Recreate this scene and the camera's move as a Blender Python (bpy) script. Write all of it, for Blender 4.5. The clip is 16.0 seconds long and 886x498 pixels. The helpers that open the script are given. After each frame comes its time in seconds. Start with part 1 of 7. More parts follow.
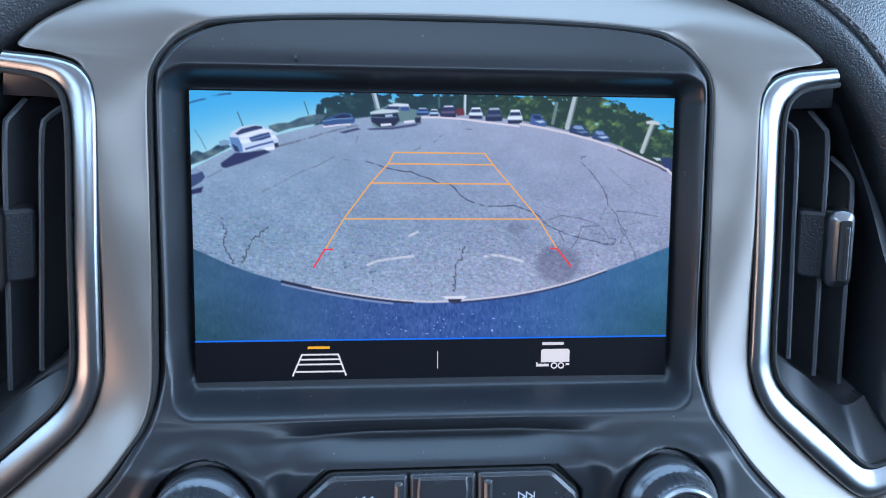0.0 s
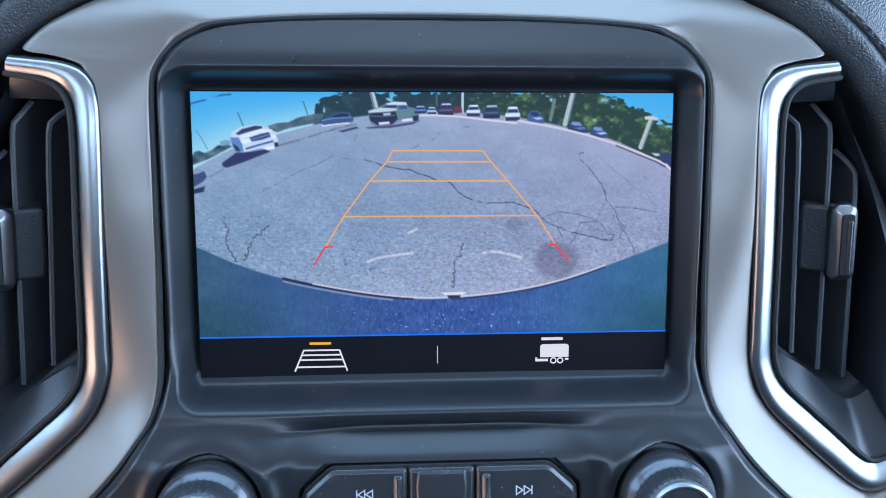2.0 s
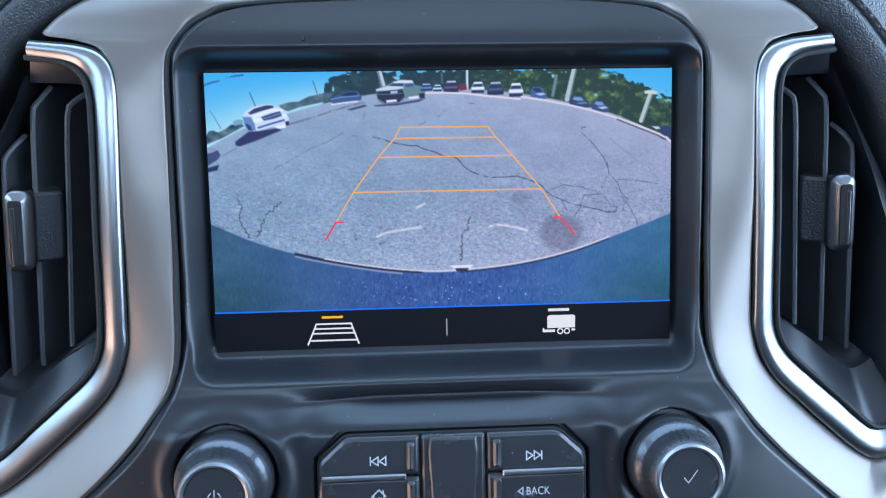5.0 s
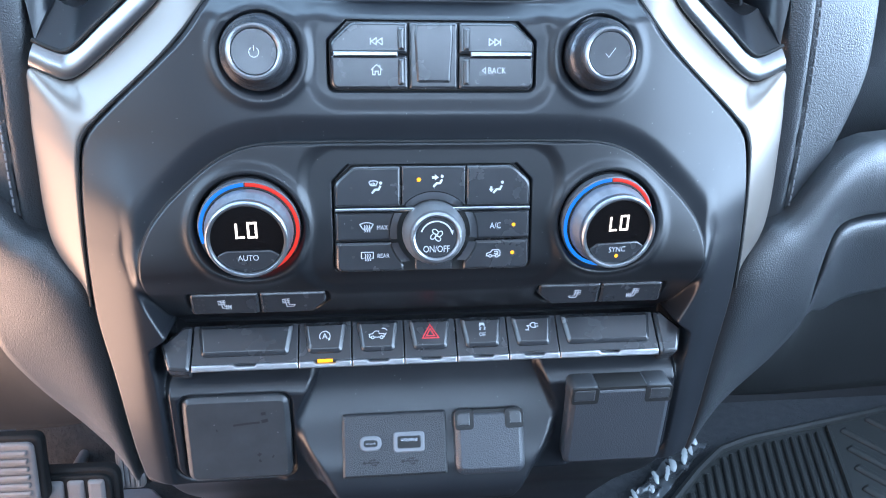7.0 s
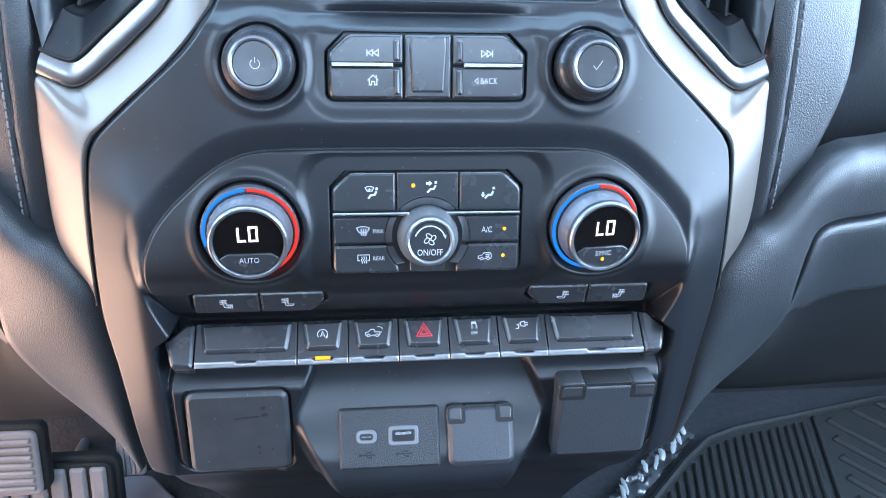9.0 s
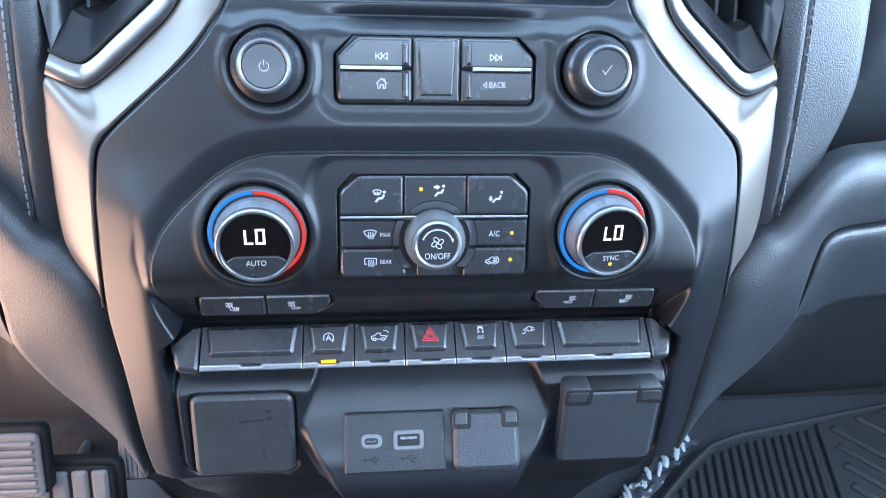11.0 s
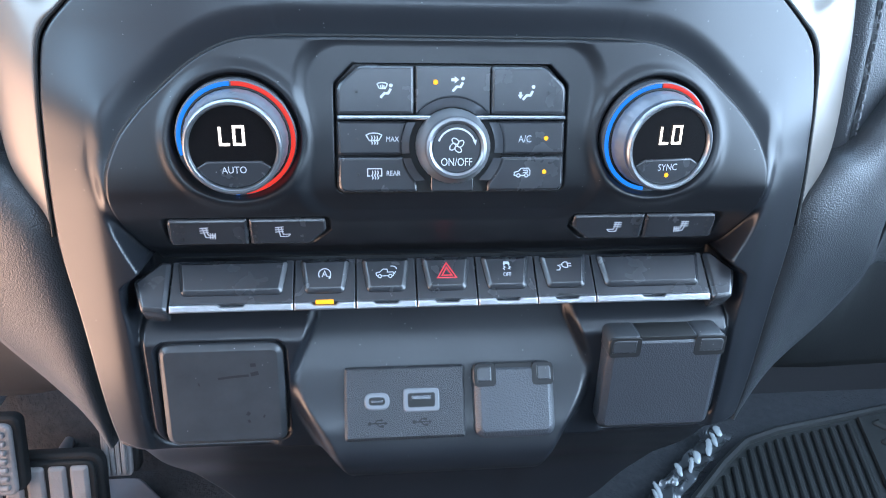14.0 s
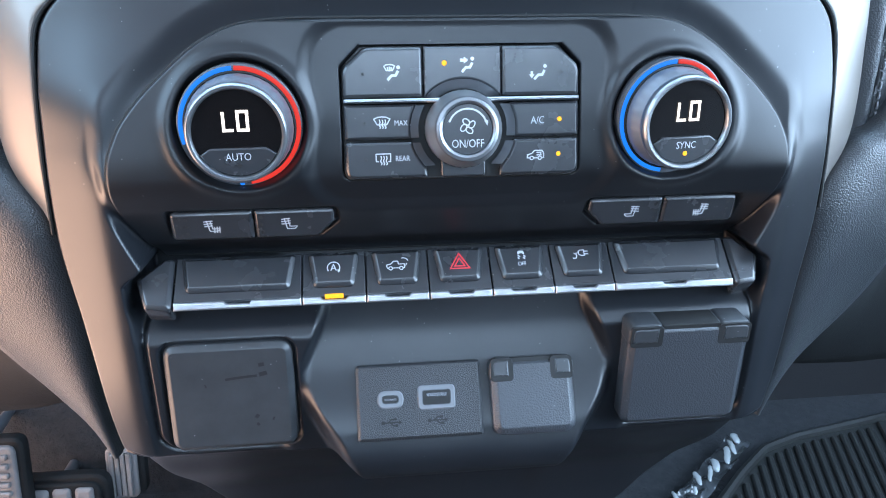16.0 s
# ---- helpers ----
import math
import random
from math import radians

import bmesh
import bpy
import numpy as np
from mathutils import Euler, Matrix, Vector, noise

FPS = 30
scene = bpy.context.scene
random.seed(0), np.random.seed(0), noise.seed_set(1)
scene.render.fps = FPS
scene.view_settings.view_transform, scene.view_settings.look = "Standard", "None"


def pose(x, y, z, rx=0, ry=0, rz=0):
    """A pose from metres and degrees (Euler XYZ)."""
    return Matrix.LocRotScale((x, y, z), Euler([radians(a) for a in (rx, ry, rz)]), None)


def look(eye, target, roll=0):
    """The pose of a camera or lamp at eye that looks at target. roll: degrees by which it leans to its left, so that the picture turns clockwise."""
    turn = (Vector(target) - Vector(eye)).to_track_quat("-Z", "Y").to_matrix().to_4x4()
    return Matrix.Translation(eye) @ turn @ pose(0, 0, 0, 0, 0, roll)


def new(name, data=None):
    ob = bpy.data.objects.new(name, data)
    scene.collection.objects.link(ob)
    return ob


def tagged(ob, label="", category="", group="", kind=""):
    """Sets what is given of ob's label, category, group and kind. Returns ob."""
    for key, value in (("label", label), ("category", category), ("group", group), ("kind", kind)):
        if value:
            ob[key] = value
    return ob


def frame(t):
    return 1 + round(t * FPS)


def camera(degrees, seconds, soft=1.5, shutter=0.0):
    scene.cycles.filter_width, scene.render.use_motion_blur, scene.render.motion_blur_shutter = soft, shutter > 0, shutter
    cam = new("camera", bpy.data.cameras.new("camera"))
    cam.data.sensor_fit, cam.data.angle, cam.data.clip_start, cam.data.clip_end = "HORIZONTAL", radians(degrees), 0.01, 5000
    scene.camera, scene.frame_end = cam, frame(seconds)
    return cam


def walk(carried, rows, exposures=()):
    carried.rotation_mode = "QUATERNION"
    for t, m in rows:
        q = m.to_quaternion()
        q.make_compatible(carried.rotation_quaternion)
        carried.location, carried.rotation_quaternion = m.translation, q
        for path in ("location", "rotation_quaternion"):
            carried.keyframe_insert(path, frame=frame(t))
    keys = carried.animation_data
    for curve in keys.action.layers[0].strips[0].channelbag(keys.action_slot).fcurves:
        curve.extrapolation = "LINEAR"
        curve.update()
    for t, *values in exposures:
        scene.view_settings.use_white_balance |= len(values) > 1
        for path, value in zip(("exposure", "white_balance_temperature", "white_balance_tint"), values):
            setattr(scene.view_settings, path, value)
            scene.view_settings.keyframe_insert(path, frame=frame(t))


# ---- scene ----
cam = camera(61.0, 16.0, soft=1.0, shutter=0.5)
PATH = [
    (0, (-0.023, 0.059, 0.784), (0.159, 1.972, 0.232), 1.4),
    (0.5, (-0.02, 0.064, 0.787), (0.142, 1.975, 0.218), 1.2),
    (1, (-0.017, 0.063, 0.787), (0.105, 1.973, 0.205), 0.6),
    (1.5, (-0.014, 0.057, 0.786), (0.099, 1.97, 0.212), 0.6),
    (2, (-0.015, 0.057, 0.789), (0.11, 1.963, 0.198), 0.6),
    (2.5, (-0.012, 0.057, 0.788), (0.118, 1.965, 0.201), 1.0),
    (3, (-0.012, 0.055, 0.785), (0.106, 1.97, 0.221), 1.2),
    (5.3, (-0.019, 0.041, 0.771), (0.092, 1.961, 0.223), -0.7),
    (5.5, (-0.025, 0.021, 0.75), (0.083, 1.929, 0.158), -0.8),
    (5.8, (-0.022, -0.011, 0.723), (0.071, 1.869, 0.048), -0.9),
    (6, (-0.029, -0.036, 0.702), (0.107, 1.841, 0.026), -0.4),
    (6.5, (-0.033, -0.064, 0.687), (0.142, 1.779, -0.071), 0.4),
    (7, (-0.036, -0.074, 0.69), (0.184, 1.731, -0.142), 1.6),
    (7.5, (-0.04, -0.082, 0.703), (0.179, 1.715, -0.148), 1.5),
    (8, (-0.039, -0.084, 0.704), (0.175, 1.703, -0.166), 1.5),
    (8.5, (-0.037, -0.084, 0.706), (0.189, 1.702, -0.165), 1.8),
    (9, (-0.036, -0.084, 0.704), (0.193, 1.704, -0.161), 2.0),
    (11.5, (-0.039, -0.083, 0.702), (0.188, 1.712, -0.15), 2.4),
    (12, (-0.039, -0.083, 0.7), (0.191, 1.711, -0.153), 2.5),
    (12.5, (-0.038, -0.081, 0.696), (0.188, 1.706, -0.173), 2.5),
    (13, (-0.038, -0.068, 0.676), (0.171, 1.711, -0.215), 2.4),
    (13.5, (-0.04, -0.05, 0.651), (0.167, 1.74, -0.215), 2.2),
    (14, (-0.038, -0.04, 0.632), (0.175, 1.777, -0.177), 1.7),
    (14.5, (-0.039, -0.038, 0.625), (0.174, 1.795, -0.146), 1.0),
    (15, (-0.04, -0.036, 0.619), (0.173, 1.802, -0.141), 0.5),
    (15.5, (-0.04, -0.035, 0.614), (0.171, 1.805, -0.142), 0.2),
    (16, (-0.041, -0.035, 0.614), (0.164, 1.806, -0.139), 0.1),
]
EXPOSURES = [(0, -0.45, 6000, 14), (3.2, -0.45, 6000, 14), (5.3, -0.36, 6020, 14), (6.0, 0.1, 6100, 14), (6.6, 0.40, 6200, 14), (8.0, 0.50, 6200, 14), (12.5, 0.44, 6200, 14), (13.5, 0.41, 6300, 13), (14.5, 0.43, 6320, 12.7), (16, 0.33, 6350, 12)]
walk(cam, [(t, look(eye, target, roll)) for t, eye, target, roll in PATH], EXPOSURES)

# ---- light ----
world = bpy.data.worlds.new("sky")
scene.world = world
world.use_nodes = True
wn = world.node_tree
sky = wn.nodes.new("ShaderNodeTexSky")
sky.sky_type = 'NISHITA'
sky.sun_disc = False
sky.sun_elevation, sky.sun_rotation = radians(47), radians(199)
wn.links.new(sky.outputs[0], wn.nodes["Background"].inputs[0])
wn.nodes["Background"].inputs[1].default_value = 0.15


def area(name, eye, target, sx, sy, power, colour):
    """An area lamp: a window's share of the daylight, or fill added to it."""
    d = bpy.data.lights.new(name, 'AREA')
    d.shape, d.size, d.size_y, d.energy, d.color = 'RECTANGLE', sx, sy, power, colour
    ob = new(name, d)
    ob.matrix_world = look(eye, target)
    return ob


sun = bpy.data.lights.new("sun", 'SUN')
sun.energy, sun.angle, sun.color = 4.0, radians(0.5), (1.0, 0.92, 0.82)
new("sun", sun).matrix_world = look((-0.35, -1.0, 1.15), (0, 0, 0))
area("windscreen_light", (0, 0.46, 1.38), (0, 0.05, 0.50), 1.7, 0.6, 25.0, (0.46, 0.73, 1.0))
# added fill inside the cab, imitates warm bounce from a sunlit sill
area("warm_fill_lamp", (-0.78, 0.20, 0.30), (0, 0.20, 0.55), 0.96, 0.52, 12.0, (1.0, 0.64, 0.46))
area("driver_window_light", (-0.92, 0.00, 1.05), (0, 0.20, 0.60), 1.0, 0.5, 11.0, (0.48, 0.75, 1.0))
# side window light, stretched below the opening as fill for the right side
area("passenger_side_lamp", (0.95, -0.04, 0.85), (0, 0.28, 0.62), 1.3, 0.84, 42.0, (0.54, 0.76, 1.0))
area("rear_window_light", (0, -1.5, 1.12), (0, 0.2, 0.7), 1.3, 0.45, 26.0, (0.54, 0.76, 1.0))


# ---- materials ----
def mat(name, colour, rough=0.5, metal=0.0, grain=0.0, grain_size=0.001, kind="noise", stain=0.08, stain_size=0.03, coat=0.0,
        rough_var=0.06, spec=0.5, dust=0.0):
    """A surface: colour with stains at one scale and relief at another, both sized in metres."""
    m = bpy.data.materials.new(name)
    m.use_nodes = True
    nt = m.node_tree
    b = nt.nodes["Principled BSDF"]
    b.inputs["Metallic"].default_value = metal
    b.inputs["Coat Weight"].default_value = coat
    b.inputs["Coat Roughness"].default_value = 0.12
    b.inputs["Specular IOR Level"].default_value = spec
    tc = nt.nodes.new("ShaderNodeTexCoord")
    n1 = nt.nodes.new("ShaderNodeTexNoise")
    n1.inputs["Scale"].default_value, n1.inputs["Detail"].default_value = 1 / stain_size, 4
    nt.links.new(tc.outputs["Object"], n1.inputs["Vector"])
    ramp = nt.nodes.new("ShaderNodeMixRGB")
    ramp.inputs[1].default_value = (*[c * (1 - stain) for c in colour], 1)
    ramp.inputs[2].default_value = (*[min(1, c * (1 + stain)) for c in colour], 1)
    nt.links.new(n1.outputs["Fac"], ramp.inputs[0])
    out = ramp.outputs[0]
    if dust:
        sp = nt.nodes.new("ShaderNodeTexVoronoi")
        sp.inputs["Scale"].default_value = 330
        nt.links.new(tc.outputs["Object"], sp.inputs["Vector"])
        cut = nt.nodes.new("ShaderNodeMapRange")
        cut.inputs[1].default_value, cut.inputs[2].default_value = 0.095, 0.04
        cut.inputs[3].default_value, cut.inputs[4].default_value = 0.0, 1.0
        nt.links.new(sp.outputs["Distance"], cut.inputs[0])
        some = nt.nodes.new("ShaderNodeMath")
        some.operation = 'GREATER_THAN'
        some.inputs[1].default_value = 0.80
        sep = nt.nodes.new("ShaderNodeSeparateColor")
        nt.links.new(sp.outputs["Color"], sep.inputs[0])
        nt.links.new(sep.outputs[0], some.inputs[0])
        mul = nt.nodes.new("ShaderNodeMath")
        mul.operation = 'MULTIPLY'
        nt.links.new(cut.outputs[0], mul.inputs[0])
        nt.links.new(some.outputs[0], mul.inputs[1])
        mul2 = nt.nodes.new("ShaderNodeMath")
        mul2.operation = 'MULTIPLY'
        mul2.inputs[1].default_value = dust
        nt.links.new(mul.outputs[0], mul2.inputs[0])
        mx = nt.nodes.new("ShaderNodeMixRGB")
        mx.inputs[2].default_value = (0.5, 0.5, 0.48, 1)
        nt.links.new(mul2.outputs[0], mx.inputs[0])
        nt.links.new(out, mx.inputs[1])
        out = mx.outputs[0]
    nt.links.new(out, b.inputs["Base Color"])
    mr = nt.nodes.new("ShaderNodeMapRange")
    mr.inputs[3].default_value, mr.inputs[4].default_value = rough - rough_var, rough + rough_var
    nt.links.new(n1.outputs["Fac"], mr.inputs[0])
    nt.links.new(mr.outputs[0], b.inputs["Roughness"])
    if grain:
        g = nt.nodes.new("ShaderNodeTexVoronoi" if kind == "leather" else "ShaderNodeTexNoise")
        g.inputs["Scale"].default_value = 1 / grain_size
        nt.links.new(tc.outputs["Object"], g.inputs["Vector"])
        if kind == "leather":
            g.feature = 'SMOOTH_F1'
            g.inputs["Smoothness"].default_value = 0.25
        bump = nt.nodes.new("ShaderNodeBump")
        bump.inputs["Strength"].default_value, bump.inputs["Distance"].default_value = grain, grain_size * 0.5
        bump.invert = kind == "leather"
        nt.links.new(g.outputs["Distance" if kind == "leather" else "Fac"], bump.inputs["Height"])
        nt.links.new(bump.outputs[0], b.inputs["Normal"])
    return m


def glow(name, colour, strength=1.0):
    m = bpy.data.materials.new(name)
    m.use_nodes = True
    b = m.node_tree.nodes["Principled BSDF"]
    b.inputs["Base Color"].default_value = (0.004, 0.004, 0.005, 1)
    b.inputs["Roughness"].default_value = 0.5
    b.inputs["Specular IOR Level"].default_value = 0.08
    b.inputs["Emission Color"].default_value = (*colour, 1)
    b.inputs["Emission Strength"].default_value = strength
    return m


PLASTIC = mat("soft_black_plastic", (0.0115, 0.013, 0.016), 0.32, spec=0.5, grain=0.07, grain_size=0.0005, dust=0.38, stain=0.14)
PANEL = mat("panel_black_plastic", (0.0085, 0.0092, 0.011), 0.36, grain=0.09, grain_size=0.0005, dust=0.38, stain=0.14)
BUTTON = mat("button_black_plastic", (0.024, 0.025, 0.028), 0.26, spec=0.7, grain=0.07, grain_size=0.0005, dust=0.4, stain=0.15, stain_size=0.012)
GRAINED = mat("grained_black_plastic", (0.038, 0.041, 0.047), 0.35, grain=0.42, grain_size=0.0008, kind="leather", dust=0.4)
# grained plastic at twice the tone, so the unlit louvres show by colour
LOUVRE = mat("lifted_louvre_plastic", (0.075, 0.078, 0.086), 0.36, grain=0.3, grain_size=0.0008, kind="leather", dust=0.3)
SATIN = mat("satin_black_plastic", (0.034, 0.036, 0.039), 0.36, grain=0.10, grain_size=0.0005, dust=0.5, stain=0.35, stain_size=0.010, rough_var=0.10)
# near-black; under the dashboard it holds the shade of the grained vinyl
KICK = mat("darkened_plastic", (0.010, 0.011, 0.012), 0.65, spec=0.2, grain=0.3, grain_size=0.0012, stain=0.2)
COARSE = mat("coarse_black_plastic", (0.024, 0.025, 0.028), 0.38, grain=0.75, grain_size=0.0005, kind="leather", dust=0.4)
LEATHER = mat("black_grained_vinyl", (0.031, 0.034, 0.038), 0.35, spec=0.6, grain=0.55, grain_size=0.0008, kind="leather", stain=0.15)
# paler than black: stands in for light missing in the vent throat
DARK = mat("lifted_black_plastic", (0.070, 0.072, 0.080), 0.42, grain=0.1, grain_size=0.0006)
# near-black for joints; its strips and plates also stand in for shaded hollows
SEAM = mat("dark_seam", (0.004, 0.004, 0.004), 0.7)
SILVER = mat("satin_silver_paint", (0.186, 0.163, 0.145), 0.34, metal=0.55, grain=0.03, grain_size=0.0004, stain=0.04, rough_var=0.03)
CHROME = mat("satin_chrome", (0.30, 0.305, 0.315), 0.29, metal=1.0, stain=0.05, rough_var=0.04)
DULL = mat("dull_silver_plastic", (0.075, 0.078, 0.085), 0.28, metal=0.5)
RIM = mat("satin_silver_rim", (0.27, 0.28, 0.295), 0.30, metal=0.85, rough_var=0.03)
TEETH = mat("grey_smoked_metal", (0.20, 0.21, 0.235), 0.40, metal=0.65, stain=0.12, stain_size=0.006)
# glossier and paler than the keys: the bevels' highlight put into the colour
SLOPE = mat("glossy_highlight_plastic", (0.060, 0.062, 0.068), 0.24, metal=0.3, spec=0.9)
FROSTED = mat("frosted_chrome", (0.40, 0.41, 0.425), 0.33, metal=0.85, stain=0.12, stain_size=0.005)
LIPMETAL = mat("dull_satin_chrome", (0.42, 0.425, 0.44), 0.30, metal=0.85, stain=0.2, stain_size=0.004)
PORT = mat("grey_port_plastic", (0.15, 0.155, 0.165), 0.45, spec=0.3)
KNURL = mat("smoked_chrome", (0.085, 0.088, 0.096), 0.24, metal=0.7, stain=0.15, stain_size=0.006)
GLOSS = mat("gloss_black_glass", (0.005, 0.004, 0.004), 0.12, spec=0.3, rough_var=0.03)
MATTGLASS = mat("anti_glare_display", (0.006, 0.006, 0.008), 0.42, rough_var=0.03, spec=0.12)
THREAD = mat("grey_thread", (0.20, 0.20, 0.215), 0.8)
INK = mat("pale_grey_print", (0.46, 0.47, 0.49), 0.6)
DIMINK = mat("embossed_dark_print", (0.012, 0.012, 0.013), 0.5)
REDINK = mat("red_print", (0.62, 0.03, 0.04), 0.5)
CARPET = mat("charcoal_carpet", (0.036, 0.038, 0.042), 0.95, spec=0.05, grain=1.0, grain_size=0.004, stain=0.35, stain_size=0.01)
RUBBER = mat("black_rubber", (0.020, 0.0215, 0.0215), 0.55, spec=0.35, grain=0.2, grain_size=0.002, stain=0.2)
LITMAT = mat("lit_grey_mat_rubber", (0.17, 0.17, 0.19), 0.5, grain=0.2, grain_size=0.002, stain=0.2)
PEDAL = mat("worn_pedal_rubber", (0.15, 0.148, 0.152), 0.5, grain=0.3, grain_size=0.002, stain=0.3)
FILM = mat("dark_film", (0.05, 0.055, 0.06), 0.15, coat=0.6)
FILM_GLINT = mat("film_highlight_plastic", (0.34, 0.36, 0.37), 0.15, stain=0.1, coat=0.6)
HEADLINER = mat("grey_headliner", (0.66, 0.66, 0.66), 0.9, grain=0.3, grain_size=0.003)
TRIM = mat("cabin_trim", (0.018, 0.018, 0.020), 0.7, spec=0.15, grain=0.2, grain_size=0.002)
CLOTH = mat("seat_vinyl", (0.055, 0.054, 0.057), 0.5, grain=0.4, grain_size=0.002, kind="leather")
ASPHALT = mat("asphalt", (0.13, 0.125, 0.115), 0.9, grain=0.6, grain_size=0.01, stain=0.25, stain_size=0.4)
LED = glow("amber_led", (1.0, 0.46, 0.02), 1.5)
WHITELED = glow("white_segments", (1.0, 0.93, 0.86), 1.6)
BLUELIT = glow("blue_ring", (0.013, 0.21, 0.86), 1.0)
REDLIT = glow("red_ring", (0.80, 0.045, 0.030), 0.85)


# ---- building helpers ----
def mesh_from(name, verts, faces, smooth=True):
    me = bpy.data.meshes.new(name)
    me.from_pydata([tuple(v) for v in verts], [], faces)
    me.update()
    if smooth:
        me.shade_smooth()
    return me


def place(name, me, material, parent=None, label=""):
    ob = new(name, me)
    if material:
        me.materials.append(material)
    if parent:
        ob.parent = parent
        root = parent
        while root.parent:
            root = root.parent
        if root.type == 'EMPTY' and parent == root:
            ob.matrix_parent_inverse = Matrix.Translation(-root.location)
    return tagged(ob, label)


def sharpen(me, angle=38):
    me.set_sharp_from_angle(angle=radians(angle))
    return me


def part(name, geo, material, parent=None, label="", sharp=38):
    """One mesh object, from a bmesh or a (verts, faces) pair, under a thing or a part."""
    if isinstance(geo, tuple):
        me = mesh_from(name, *geo)
    else:
        me = bpy.data.meshes.new(name)
        bmesh.ops.recalc_face_normals(geo, faces=geo.faces[:])
        geo.to_mesh(me)
        geo.free()
        me.shade_smooth()
    sharpen(me, sharp)
    return place(name, me, material, parent, label)


def thing(name, at, label, category, group="", kind=""):
    ob = new(name)
    ob.location = at
    ob.empty_display_size = 0.02
    return tagged(ob, label, category, group, kind)


def join(*geos):
    vs, fs = [], []
    for v, f in geos:
        n = len(vs)
        vs += [tuple(p) for p in v]
        fs += [tuple(i + n for i in q) for q in f]
    return vs, fs


def smooth01(x):
    x = np.clip(x, 0, 1)
    return x * x * (3 - 2 * x)


def curve1(pairs):
    """A smooth function through (z, value) pairs."""
    zs = np.array([p[0] for p in pairs], float)
    vs = np.array([p[1] for p in pairs], float)
    o = np.argsort(zs)
    zs, vs = zs[o], vs[o]
    d = np.diff(vs) / np.diff(zs)
    m = np.concatenate(([d[0]], np.where(d[:-1] * d[1:] > 0, 2 * d[:-1] * d[1:] / (d[:-1] + d[1:] + 1e-12), 0), [d[-1]]))

    def f(z):
        z = np.clip(np.asarray(z, float), zs[0], zs[-1])
        i = np.clip(np.searchsorted(zs, z) - 1, 0, len(zs) - 2)
        h = zs[i + 1] - zs[i]
        t = (z - zs[i]) / h
        return ((1 + 2 * t) * (1 - t) ** 2 * vs[i] + t * (1 - t) ** 2 * h * m[i] + t * t * (3 - 2 * t) * vs[i + 1] + t * t * (t - 1) * h * m[i + 1])
    return f


def sdbox(x, z, cx, cz, hx, hz, r):
    """Distance to a rounded box."""
    qx, qz = np.abs(x - cx) - hx + r, np.abs(z - cz) - hz + r
    return np.hypot(np.maximum(qx, 0), np.maximum(qz, 0)) + np.minimum(np.maximum(qx, qz), 0) - r


def row_loft(zs, wide, depth, nx, skirt=0.012):
    """A moulded sheet: rows at the heights zs, wide(z) to either side, at depth(x, z), with its rim turned back."""
    zs = np.asarray(zs, float)
    u = np.linspace(-1, 1, nx)
    w = wide(zs)
    X = w[:, None] * u[None, :]
    Z = np.repeat(zs[:, None], nx, 1)
    Y = depth(X, Z)
    X = np.concatenate((X[:, :1], X, X[:, -1:]), 1)
    Z = np.concatenate((Z[:, :1], Z, Z[:, -1:]), 1)
    Y = np.concatenate((Y[:, :1] + skirt, Y, Y[:, -1:] + skirt), 1)
    X = np.concatenate((X[:1], X, X[-1:]), 0)
    Z = np.concatenate((Z[:1], Z, Z[-1:]), 0)
    Y = np.concatenate((Y[:1] + skirt, Y, Y[-1:] + skirt), 0)
    r, c = X.shape
    verts = np.stack((X, Y, Z), -1).reshape(-1, 3).tolist()
    i = np.arange(r - 1)[:, None] * c + np.arange(c - 1)[None, :]
    up = zs[-1] > zs[0]
    q = np.stack((i, i + 1, i + c + 1, i + c) if up else (i, i + c, i + c + 1, i + 1), -1).reshape(-1, 4).tolist()
    return verts, q


def spline(pts, n, even=True):
    """n points along a smooth curve through the points, evenly spaced or with as many between each pair."""
    P = np.array(pts, float)
    if len(P) == 2:
        return P[0] + (P[1] - P[0]) * np.linspace(0, 1, n)[:, None]
    Q = np.concatenate(([2 * P[0] - P[1]], P, [2 * P[-1] - P[-2]]))
    out = []
    for i in range(len(P) - 1):
        a, b, c, d = Q[i:i + 4]
        for t in np.linspace(0, 1, 24, endpoint=False):
            out.append(0.5 * ((2 * b) + (c - a) * t + (2 * a - 5 * b + 4 * c - d) * t * t + (3 * b - a - 3 * c + d) * t ** 3))
    out.append(P[-1])
    out = np.array(out)
    s = np.concatenate(([0], np.cumsum(np.linalg.norm(np.diff(out, axis=0), axis=1)))) if even else np.arange(len(out), dtype=float)
    at = np.linspace(0, s[-1], n)
    return np.stack([np.interp(at, s, out[:, k]) for k in range(out.shape[1])], 1)


def skin(rails, n=60, sub=6, back=(0, 0.006, 0), even=True):
    """A sheet over curves that run side by side, rounded between them, with its rim turned back."""
    R = np.array([spline(r, n, even) for r in rails])
    G = np.array([spline(R[:, j], (len(rails) - 1) * sub + 1) for j in range(n)])
    b = np.array(back, float)
    G = np.concatenate((G[:, :1] + b, G, G[:, -1:] + b), 1)
    G = np.concatenate((G[:1] + b, G, G[-1:] + b), 0)
    r, c = G.shape[:2]
    i = np.arange(r - 1)[:, None] * c + np.arange(c - 1)[None, :]
    return G.reshape(-1, 3).tolist(), np.stack((i, i + 1, i + c + 1, i + c), -1).reshape(-1, 4).tolist()


